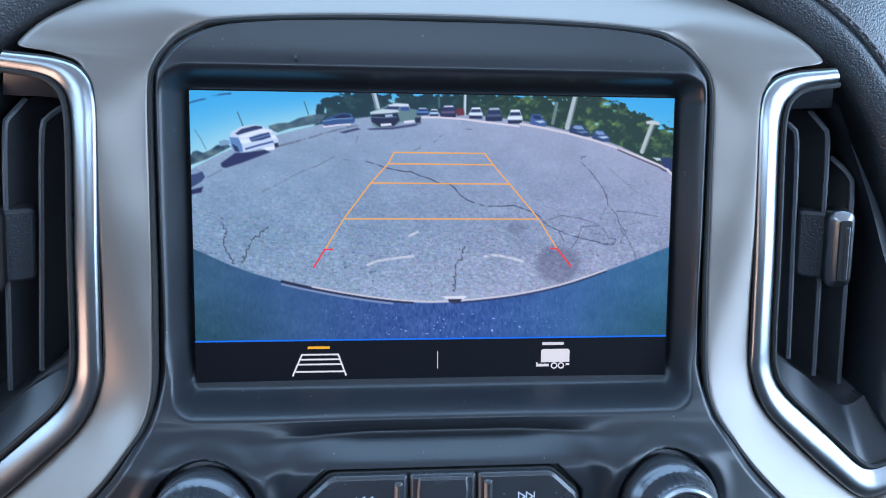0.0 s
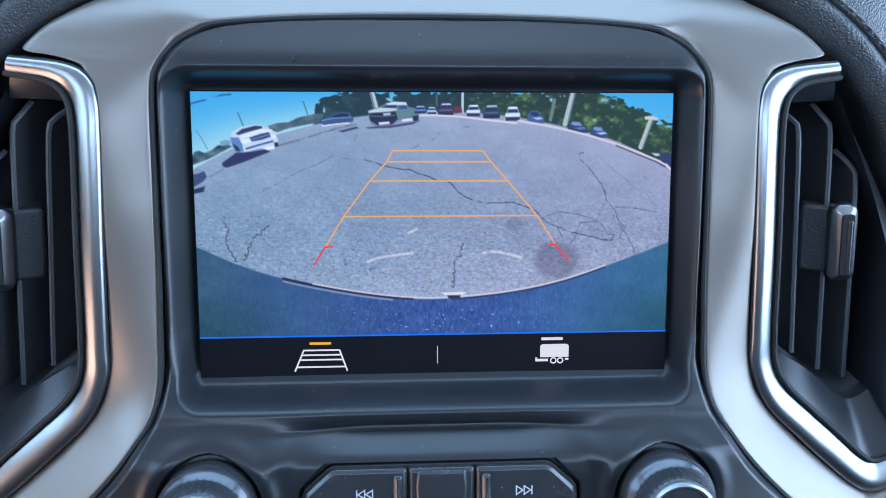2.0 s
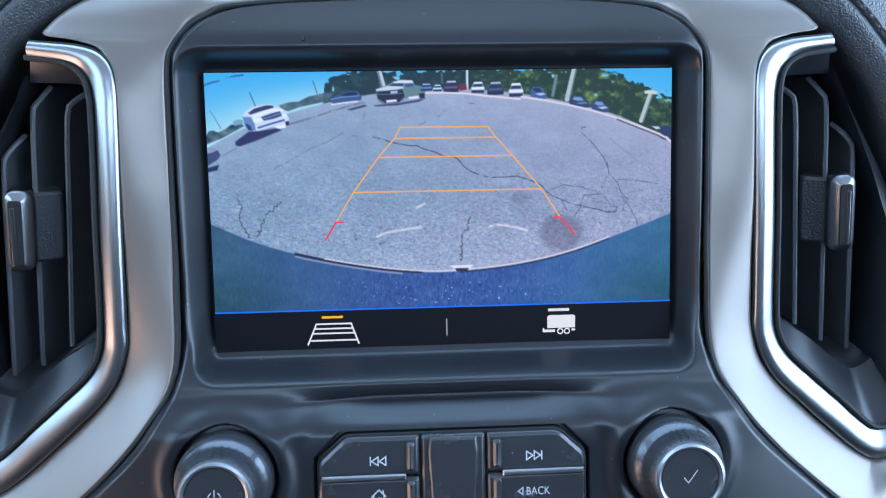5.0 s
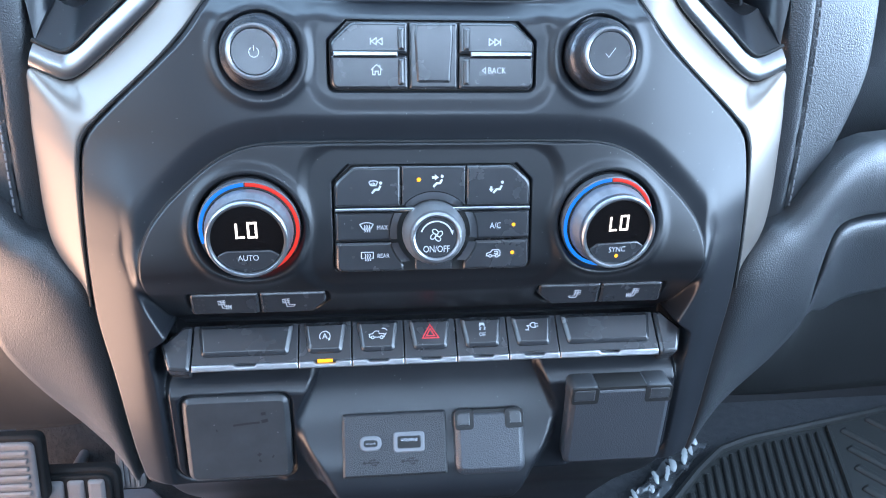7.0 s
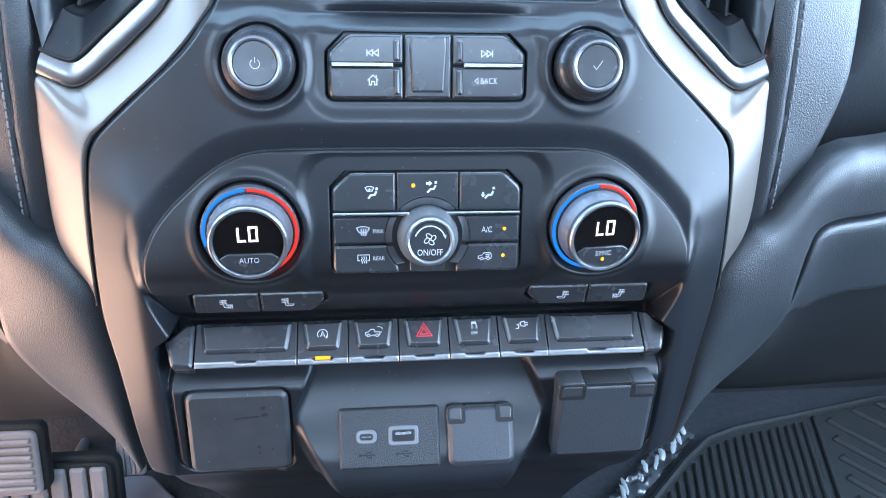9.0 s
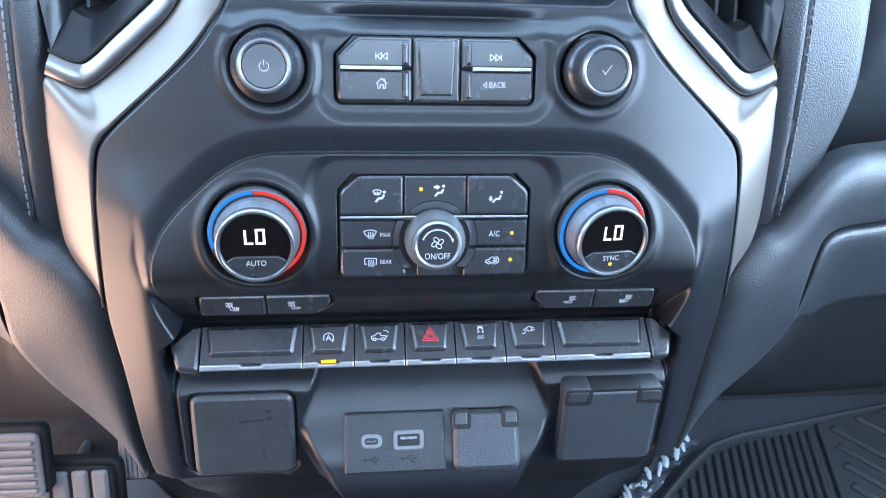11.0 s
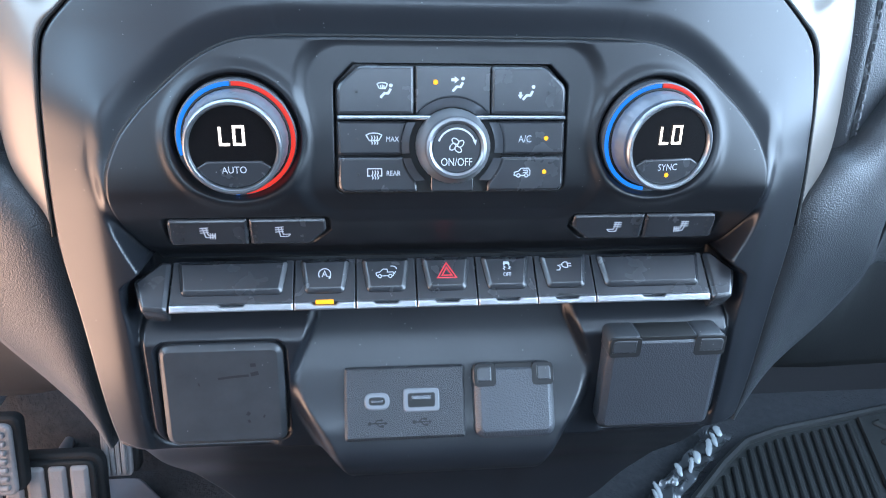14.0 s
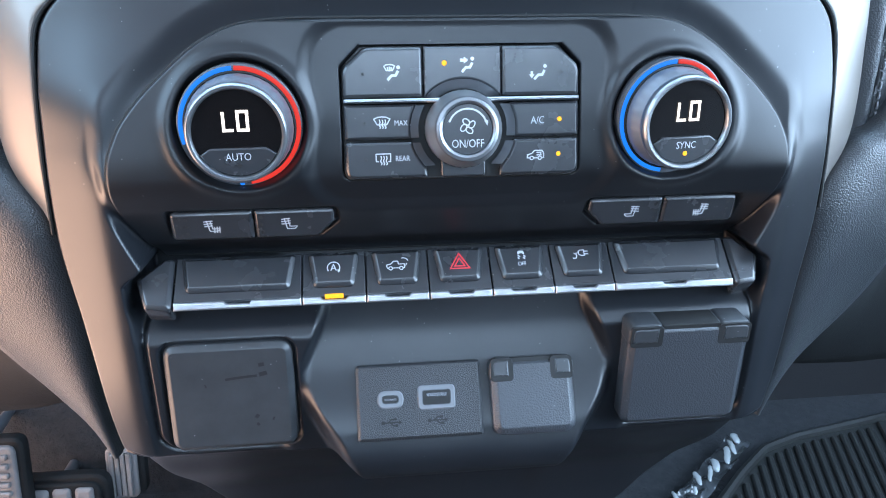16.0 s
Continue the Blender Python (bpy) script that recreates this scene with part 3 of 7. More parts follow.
def silver_band():
    """The band over one smooth arch: gently crowned across, with both rims rounded back."""
    rows = [(i, o) for i, o in half] + [((-i[0], i[1]), (-o[0], o[1])) for i, o in half[-2::-1]]
    ins, outs = [], []
    for i, o in rows:
        yi = float(fascia_depth(np.array(abs(i[0]) - 0.0035), np.array(min(i[1], 0.785)), False)) + 0.0026
        ins.append((i[0], yi, i[1]))
        outs.append((o[0], float(outer_y(o[1])), o[1]))
    n = 521
    I, O = spline(ins, n, False), spline(outs, n, False)
    ker = np.exp(-np.linspace(-2.2, 2.2, 61) ** 2)
    ker /= ker.sum()
    ease = lambda a: np.convolve(np.pad(a, 30, mode='edge'), ker, 'valid')
    I[:, 1], O[:, 1] = ease(I[:, 1]), ease(O[:, 1])
    crown = ease(np.minimum(0.0009, np.linalg.norm(O - I, axis=1) * 0.05))
    # a black tube takes the place of the shaded gap beside the band
    gap_line = I + np.array((0, 0.0002, 0))
    mid = np.array((0, 0, 0.66))
    away = gap_line - mid
    away[:, 1] = 0
    gap_line = gap_line - away / np.linalg.norm(away, axis=1)[:, None] * 0.0006
    part("surround_gap_tube", tube(gap_line, 0.0010, 8), SEAM, console)
    rim = 0.0011
    G = []
    for v in np.concatenate((np.linspace(0, 0.08, 5), np.linspace(0.14, 0.86, 13), np.linspace(0.92, 1, 5))):
        e = min(v, 1 - v) / 0.08
        turn = rim * (1 - math.sqrt(max(0.0, 1 - (1 - min(e, 1)) ** 2)))
        P = O * (1 - v) + I * v
        P[:, 1] += turn - crown * 4 * v * (1 - v)
        G.append(P)
    G = np.array(G)
    G = np.concatenate((G[:1] + np.array((0, 0.010, 0)), G, G[-1:] + np.array((0, 0.010, 0))))
    r_, c_ = G.shape[:2]
    k = np.arange(r_ - 1)[:, None] * c_ + np.arange(c_ - 1)[None, :]
    return G.reshape(-1, 3).tolist(), np.stack((k, k + 1, k + c_ + 1, k + c_), -1).reshape(-1, 4).tolist()


part("silver_surround", silver_band(), SILVER, console, "satin silver painted surround", 80)

# display
SCREEN = part("screen_glass", plate(SCR, rpoly(box2(-0.0872, -0.0524, 0.0872, 0.0524), 0.002), -0.004, -0.0004, 0.0003), MATTGLASS, console, "lit touch screen showing a rear camera picture")

# -- media buttons and knobs --
# black plates fill the wells, painting the shade between the keys
part("well_shade", plate(CTL, rpoly([(-0.0480, -0.0168), (0.0480, -0.0168), (0.0480, 0.0056), (0.0382, 0.0143), (-0.0382, 0.0143), (-0.0480, 0.0056)], [0.0045, 0.0045, 0.006, 0.006, 0.006, 0.006]), -0.006, -0.0022, 0.0003), SEAM, console)
part("well_shade", plate(CTL, rpoly([(-0.0481, -0.1039), (0.0481, -0.1039), (0.0480, -0.0596), (0.0390, -0.0515), (-0.0390, -0.0515), (-0.0480, -0.0596)], [0.0045, 0.0045, 0.006, 0.006, 0.006, 0.006]), -0.006, -0.0022, 0.0003), SEAM, console)
def key(name, P, poly, high, material=BUTTON, label="", bevel=0.0007, dish=0.0):
    return part(name, plate(P, rpoly(poly, 0.0012), -0.004, high, bevel, dish), material, console, label)


v0, v1, vm = -0.0160, 0.0139, -0.0004
g = 0.0004
media_left = part("media_button", plate(CTL, rpoly([(-0.0473, vm + g), (-0.0119, vm + g), (-0.0119, v1), (-0.0375, v1), (-0.0473, v1 - 0.0090)], [0.0014, 0.0014, 0.0014, 0.006, 0.006]), -0.004, 0.0012, 0.0012), BUTTON, console)
media_home = part("media_button", plate(CTL, rpoly([(-0.0473, v0), (-0.0119, v0), (-0.0119, vm - g), (-0.0473, vm - g)], [0.004, 0.0014, 0.0014, 0.0014]), -0.004, 0.0012, 0.0012), BUTTON, console)
media_next = part("media_button", plate(CTL, rpoly([(0.0119, vm + g), (0.0473, vm + g), (0.0473, v1 - 0.0090), (0.0375, v1), (0.0119, v1)], [0.0014, 0.0014, 0.006, 0.006, 0.0014]), -0.004, 0.0012, 0.0012), BUTTON, console)
media_back = part("media_button", plate(CTL, rpoly([(0.0119, v0), (0.0473, v0), (0.0473, vm - g), (0.0119, vm - g)], [0.0014, 0.004, 0.0014, 0.0014]), -0.004, 0.0012, 0.0012), BUTTON, console)
media_mid = part("blank_button", plate(CTL, rpoly(box2(-0.0113, v0, 0.0113, v1), 0.0014), -0.004, 0.0012, 0.0012), BUTTON, console)
part("blank_pad", plate(CTL, rpoly([(-0.0078, v0 + 0.0030), (0.0078, v0 + 0.0030), (0.0090, 0.008), (0.0084, v1 - 0.0005), (-0.0084, v1 - 0.0005), (-0.0090, 0.008)], 0.0012), 0.0006, 0.0022, 0.0010), BUTTON, media_mid)
part("chrome_strip", plate(CTL, rpoly(box2(-0.0462, -0.0014, -0.0167, 0.0008), 0.0005), 0.0002, 0.0026, 0.0006), CHROME, console, "slim satin chrome strip")
part("chrome_strip", plate(CTL, rpoly(box2(0.0172, -0.0014, 0.0462, 0.0008), 0.0005), 0.0002, 0.0026, 0.0006), CHROME, console, "slim satin chrome strip")
for sx, m in ((-1, media_left), (1, media_next), (-1, media_home), (1, media_back)):
    up = m in (media_left, media_next)
    xa, xb = (-0.0162, -0.0138) if sx < 0 else (0.0142, 0.0166)
    part("corner_ridge", plate(CTL, rpoly(box2(xa - 0.0004, 0.0015, xb + 0.0004, 0.0118) if up else box2(xa - 0.0004, v0 + 0.0018, xb + 0.0004, -0.0020), 0.0012), 0.0006, 0.0026, 0.0013), BUTTON, m)


def knob(P, label, mark):
    """A turned radio knob with a knurled smoked base, bright rim and black cap."""
    body = part("knob", lathe(P, [(0.0170, -0.004), (0.0169, 0.0018), (0.0164, 0.0036), (0.0154, 0.0050), (0.0143, 0.0062), (0.0139, 0.0074), (0.0136, 0.0096), (0.0134, 0.0118), (0.0124, 0.0136)], 144, 72, 0.00026, (5, 6, 7)), KNURL, console, label)
    part("rim", lathe(P, [(0.0125, 0.0125), (0.0124, 0.0142), (0.0119, 0.0151), (0.0110, 0.0154), (0.0102, 0.0150), (0.0098, 0.0138)], 96), RIM, body, "bright satin rim")
    part("cap", lathe(P, [(0.0099, 0.0120), (0.0099, 0.0143), (0.0096, 0.0146), (0.0001, 0.0144)], 72), BUTTON, body, mark)
    return body


knob_power = knob(CTL.at(-0.0797, 0.0), "black and chrome power and volume knob", "black cap with power symbol")
knob_check = knob(CTL.at(0.0797, 0.0), "black and chrome tuning knob", "black cap with check mark")

# -- climate buttons --
ct, cb, cr1, cr2 = -0.0519, -0.1031, -0.0725, -0.0882
r, s_ = 0.0014, 0.006
CL = {}
CL["v1"] = part("climate_button", plate(CTL, rpoly([(-0.0473, cr1 + 0.0012), (-0.0159, cr1 + 0.0012), (-0.0159, ct), (-0.0385, ct), (-0.0473, ct - 0.0080)], [r, r, r, s_, s_]), -0.004, 0.0012, 0.0012), BUTTON, console)
hump = lambda x, h: max(0.0, math.sqrt(max(0.0, (0.0128 + h) ** 2 - x * x)) - 0.0128)
arch_x = [-0.0148 + 0.0296 * i / 24 for i in range(25)]
CL["v2"] = part("climate_button", plate(CTL, [Vector(p) for p in [(-0.0154, cr1 + 0.0012)] + [(x, cr1 + 0.0012 + hump(x, 0.0070)) for x in arch_x] + [(0.0154, cr1 + 0.0012), (0.0154, ct), (-0.0154, ct)]], -0.004, 0.0012, 0.0007), BUTTON, console)
arch = [CTL(x, cr1 + 0.0010 + hump(x, 0.0071), 0.0010) for x in arch_x] + [CTL(x, cr1 + 0.0008 + hump(x, 0.0036), -0.0012) for x in arch_x]
part("arch_slope", (arch, [(25 + i, 26 + i, i + 1, i) for i in range(24)]), SLOPE, CL["v2"], "sloped edge, its highlight put into a lighter plastic")
CL["v3"] = part("climate_button", plate(CTL, rpoly([(0.0159, cr1 + 0.0012), (0.0473, cr1 + 0.0012), (0.0473, ct - 0.0080), (0.0385, ct), (0.0159, ct)], [r, r, s_, s_, r]), -0.004, 0.0012, 0.0012), BUTTON, console)
FAN = CTL.at(0, -0.0841)


def side_key(sx, low, high, corner):
    """A key whose end slopes down in a curve beside the fan knob."""
    bow = lambda v, r_: sx * max(r_ - 0.0065, math.sqrt(max(0.0, r_ * r_ - (v + 0.0841) ** 2)))
    vs_ = [low + (high - low) * i / 10 for i in range(11)]
    edge = [Vector((bow(v, 0.0212), v)) for v in (vs_ if sx < 0 else vs_[::-1])]
    ends = rpoly([(sx * 0.0473, high), (sx * 0.0473, low), (0, low), (0, high)] if sx < 0 else [(0, high), (0, low), (sx * 0.0473, low), (sx * 0.0473, high)], [r, corner, 0, 0] if sx < 0 else [0, 0, corner, r])
    rest = [p for p in ends if abs(p.x) > 0.03]
    ob = part("climate_button", plate(CTL, rest + edge, -0.004, 0.0012, 0.0011), BUTTON, console)
    a_, b_ = max(low + 0.0006, -0.0985), high - 0.0006
    vs_ = [a_ + (b_ - a_) * i / 10 for i in range(11)]
    top_, foot = [CTL(bow(v, 0.0213), v, 0.0010) for v in vs_], [CTL(bow(v, 0.0180), v, -0.0006) for v in vs_]
    q = [(i, i + 1, 12 + i, 11 + i) if sx < 0 else (i, 11 + i, 12 + i, i + 1) for i in range(10)]
    part("knob_side_slope", (top_ + foot, q), SLOPE, ob, "sloped edge, its highlight put into a lighter plastic")
    return ob


CL["dmax"] = side_key(-1, cr2 + g, cr1 - 0.0014, r)
CL["rear"] = side_key(-1, cb, cr2 - g, 0.004)
CL["ac"] = side_key(1, cr2 + g, cr1 - 0.0014, r)
CL["recirc"] = side_key(1, cb, cr2 - g, 0.004)
part("blank_button", plate(CTL, rpoly(box2(-0.0090, cb, 0.0090, cr1 - 0.0014), r), -0.004, 0.0002, 0.0005), BUTTON, console)
part("chrome_strip", plate(CTL, rpoly(box2(-0.0473, cr1 - 0.0010, -0.0080, cr1 + 0.0008), 0.0004), -0.002, 0.0022, 0.0006), CHROME, console, "slim satin chrome strip")
part("chrome_strip", plate(CTL, rpoly(box2(0.0080, cr1 - 0.0010, 0.0473, cr1 + 0.0008), 0.0004), -0.002, 0.0022, 0.0006), CHROME, console, "slim satin chrome strip")
fan = part("fan_knob", lathe(FAN, [(0.0153, -0.004), (0.0153, 0.0030), (0.0151, 0.0048), (0.0144, 0.0078), (0.0134, 0.0106), (0.0127, 0.0124)], 144, 72, 0.00012, (1, 2)), FROSTED, console, "frosted chrome fan speed knob")
part("rim", lathe(FAN, [(0.0128, 0.0116), (0.0127, 0.0136), (0.0121, 0.0146), (0.0109, 0.0149), (0.0100, 0.0144), (0.0096, 0.0132)], 96), RIM, fan, "bright satin rim")
part("cap", lathe(FAN, [(0.0098, 0.0120), (0.0098, 0.0136), (0.0095, 0.0139), (0.0001, 0.0139)], 72), BUTTON, fan, "black cap with fan symbol")


def dial(P, label, blue, red):
    """A temperature dial: lit ring, knurled base, tilted display face."""
    d = part("temperature_dial", lathe(P, [(0.0240, -0.005), (0.0240, -0.0006), (0.0234, -0.0002), (0.0206, -0.0002)], 96), DARK, console, label)
    for a0, a1, m, n in ((*blue, BLUELIT, "blue_light_ring"), (*red, REDLIT, "red_light_ring")):
        part(n, tube([P(0.0225 * math.cos(radians(a)), 0.0225 * math.sin(radians(a)), -0.0001) for a in np.linspace(a0, a1, 60)], 0.00092, 12, flat=0.6, axis=tuple(P.n)), m, d)
    k = part("knurled_base", lathe(P, [(0.0206, -0.003), (0.0206, 0.0020), (0.0199, 0.0048), (0.0197, 0.0052), (0.0186, 0.0100), (0.0184, 0.0105)], 192, 64, 0.00010, (1, 2)), TEETH, d, "toothed grey dial base")
    part("rim", lathe(P, [(0.0184, 0.0078), (0.0191, 0.0104), (0.0192, 0.0118), (0.0189, 0.0131), (0.0181, 0.0138), (0.0172, 0.0137), (0.0166, 0.0129), (0.0165, 0.0112)], 120), RIM, d, "bright satin rim")
    part("dial_display", lathe(P, [(0.0170, 0.0105), (0.0170, 0.0120), (0.0001, 0.0118)], 96), GLOSS, d, "gloss black display reading LO")
    part("dark_groove", tube([P(0.0211 * math.cos(a), 0.0211 * math.sin(a), 0.0) for a in np.linspace(0, 2 * math.pi, 72, endpoint=False)], 0.0006, 8, True), SEAM, d)
    c = []
    for i in range(41):
        a = radians(209 + 122 * i / 40)
        c.append(Vector((0.0163 * math.cos(a), 0.0163 * math.sin(a))))
    top = [Vector((0.0104, -0.0054)), Vector((-0.0104, -0.0054))]
    part("dial_button", plate(P, c + top, 0.0105, 0.0130, 0.0005), BUTTON, d, "black push button under the display")
    return d


DIAL_L, DIAL_R = (Plane(CTL(sx * 0.0877, -0.0813), (0, 0.01, 1), (1, 0.065 + 0.035 * sx, 0)) for sx in (-1, 1))
dial_left = dial(DIAL_L, "lit driver temperature dial reading LO", (93, 196), (-84, 91))
part("blue_light_ring", tube([DIAL_L(0.0229 * math.cos(radians(a)), 0.0229 * math.sin(radians(a)), 0.0001) for a in (-95, -93, -91)], 0.00075, 8), BLUELIT, dial_left)
dial_right = dial(DIAL_R, "lit passenger temperature dial reading LO", (92, 262), (20, 90))

# -- heated and cooled seat buttons --
def seat_pair(sx):
    out = []
    shift = 0.0 if sx < 0 else 0.0034
    for x0, x1, cut in ((0.0872, 0.1208, False), (0.0535, 0.0866, True)):
        x0, x1 = x0 + shift, x1 + shift
        pts = [(x0, -0.0068), (x1, -0.0068), (x1, 0.0068), (x0, 0.0068)]
        rad = [0.0014, 0.0024, 0.0024, 0.0014]
        if cut:
            pts = [(x0 + 0.0072, -0.0068), (x1, -0.0068), (x1, 0.0068), (x0, 0.0068), (x0, 0.0004)]
            rad = [0.0026, 0.0014, 0.0014, 0.0024, 0.0026]
        if sx < 0:
            pts, rad = [(-a, b) for a, b in pts][::-1], rad[::-1]
        out.append(part("seat_button", plate(SEAT, rpoly(pts, rad), -0.005, 0.0014, 0.0013), BUTTON, console))
    return out


seat_left, seat_right = seat_pair(-1), seat_pair(1)
for sx, pair in ((-1, seat_left), (1, seat_right)):
    for ob, x in zip(pair, (0.1168, 0.0838)):
        for v in (-0.0038, 0.0002, 0.0042):
            part("indicator_hole", lathe(SEAT.at(sx * (x + (0.0034 if sx > 0 else 0.0)), v), [(0.0006, 0.0010), (0.0006, 0.00148), (0.0004, 0.0015)], 12), SEAM, ob)

# -- switch row --
ROW = Plane((0, 0.2785, 0.4862), (0, 0.0167, 0.0134))


def switch(x0, x1, pad=True):
    """A sloping toggle key with a raised pad and a chrome lip along its front edge."""
    top, n = ROW, 1
    w = 0.0214
    k = part("toggle_switch", plate(ROW, rpoly(box2(x0 + 0.0003, -w, x1 - 0.0003, 0.0), 0.0006), -0.006, 0.0, 0.0004), BUTTON, console)
    part("switch_pad", plate(ROW, rpoly([(x0 + 0.0050, -w + 0.0040), (x1 - 0.0050, -w + 0.0040), (x1 - 0.0024, -0.0006), (x0 + 0.0024, -0.0006)], [0.003, 0.003, 0.0018, 0.0018]), -0.001, 0.0022, 0.0021), BUTTON, k)
    LIP = Plane(ROW(0, -w, -0.0003), (0, 0.0022, 0.0060))
    mid, d = (x0 + x1) / 2, min(0.0060, (x1 - x0) * 0.22)
    pts = [(x0 + 0.0003, -0.0034), (x1 - 0.0003, -0.0034), (x1 - 0.0003, 0.0), (mid + d, 0.0), (mid + d - 0.0012, -0.0013), (mid - d + 0.0012, -0.0013), (mid - d, 0.0), (x0 + 0.0003, 0.0)]
    part("chrome_lip", plate(LIP, [Vector(p) for p in pts], -0.004, 0.0010, 0.0006), LIPMETAL, k, "satin chrome lip")
    return k


edges = [-0.1232, -0.0690, -0.0413, -0.0137, 0.0143, 0.0423, 0.0700, 0.1255]
switches = [switch(a, b) for a, b in zip(edges[:-1], edges[1:])]
for sx in (-1, 1):
    x0, x1 = (0.1236, 0.1390) if sx < 0 else (0.1259, 0.1400)
    pts = [(x0, -0.0250), (x1 - 0.0045, -0.0238), (x1, -0.0100), (x0 + 0.0045, 0.0), (x0, 0.0)]
    if sx < 0:
        pts = [(-a, b) for a, b in pts][::-1]
    part("end_cap", plate(ROW, rpoly(pts, 0.0022), -0.010, 0.0012, 0.0018), BUTTON, console)

# -- lower bay: blank cover, ports, outlet lids --
COVER = Plane((-0.1035, 0.2630, 0.4240), (0, 0.07, 1))
part("blank_cover", plate(COVER, rpoly(box2(-0.0281, -0.0264, 0.0281, 0.0264), 0.0062, 8), -0.004, 0.0012, 0.0026), SATIN, console, "smudged blank black cover plate")
usb = part("usb_panel", plate(USB, rpoly(box2(-0.0285, -0.0172, 0.0285, 0.0168), 0.0015), -0.006, 0.0026, 0.0013), COARSE, console, "grained black panel with two USB ports")


def lid(P, w, h, deep, label):
    """A hinged outlet lid, rounded all round, with a hinge barrel at each top corner and a slot between them."""
    hw, n, top = w / 2, w * 0.262, h / 2 - 0.0100
    ob = part("outlet_lid", plate(P, rpoly(box2(-hw, -h / 2, hw, h / 2), 0.0060, 8), -0.006, deep, 0.0030), GRAINED, console, label)
    part("hinge_slot", plate(P, rpoly(box2(-hw + n, h / 2 - 0.0026, hw - n, h / 2 + 0.0002), 0.0005), -0.006, deep - 0.0008, 0.0002), SEAM, ob)
    for sx in (-1, 1):
        a, b = sorted((sx * (hw + 0.0004), sx * (hw - n)))
        e = 0.0005
        part("hinge_gap", plate(P, rpoly(box2(a - (e if sx > 0 else -0.0006), top - e, b + (e if sx < 0 else -0.0006), h / 2), 0.0022, 6), -0.006, deep + 0.0001, 0.0001), SEAM, ob)
        B_ = P.at((a + b) / 2, (top + h / 2 + 0.0006) / 2)
        hx, hy = (b - a) / 2, (h / 2 + 0.0006 - top) / 2
        part("hinge", plate(B_, rpoly(box2(-hx, -hy, hx, hy), [0.0024, 0.0024, 0.0046 if sx > 0 else 0.0024, 0.0046 if sx < 0 else 0.0024], 8), -0.006, deep + 0.0004, 0.0022), SATIN, ob)
    return ob


lid(USB.at(0.0520, -0.0008), 0.0385, 0.0345, 0.0060, "grained black power outlet lid")
lid(Plane((0.1048, 0.2610, 0.4275), (0, -0.04, 1)), 0.0570, 0.0540, 0.0072, "large grained black household outlet lid")

# marks left on the cover, and two specks on the fascia
SMUDGE = [[(0.013, 0.016), (0.0155, 0.0163)], [(0.0130, 0.0112), (0.0165, 0.0120)], [(-0.002, 0.0095), (0.004, 0.0102), (0.0120, 0.0108)], [(0.0100, -0.0105), (0.0112, -0.0088)], [(0.0105, -0.013), (0.0110, -0.0145)], [(-0.011, 0.0075), (-0.0105, 0.006)], [(0.0175, -0.012), (0.0182, -0.0105)]]
for line, wd in zip(SMUDGE, (0.0018, 0.0020, 0.0012, 0.0016, 0.0012, 0.0006, 0.0008)):
    part("smudge", glyph([line], COVER, wd, 0.00128), DIMINK, console)
for P_, du, dv in ((Plane((0, 0.3208, 0.775), (0, 0.0185, 0.102)), -0.049, 0.0), (Plane((0, 0.2985, 0.654), (0, 0.05, 0.10)), 0.042, 0.0)):
    part("speck", plate(P_, rpoly(box2(du - 0.0004, dv - 0.0008, du + 0.0004, dv + 0.0008), 0.0003), -0.002, 0.0004, 0.0001), DIMINK, console)

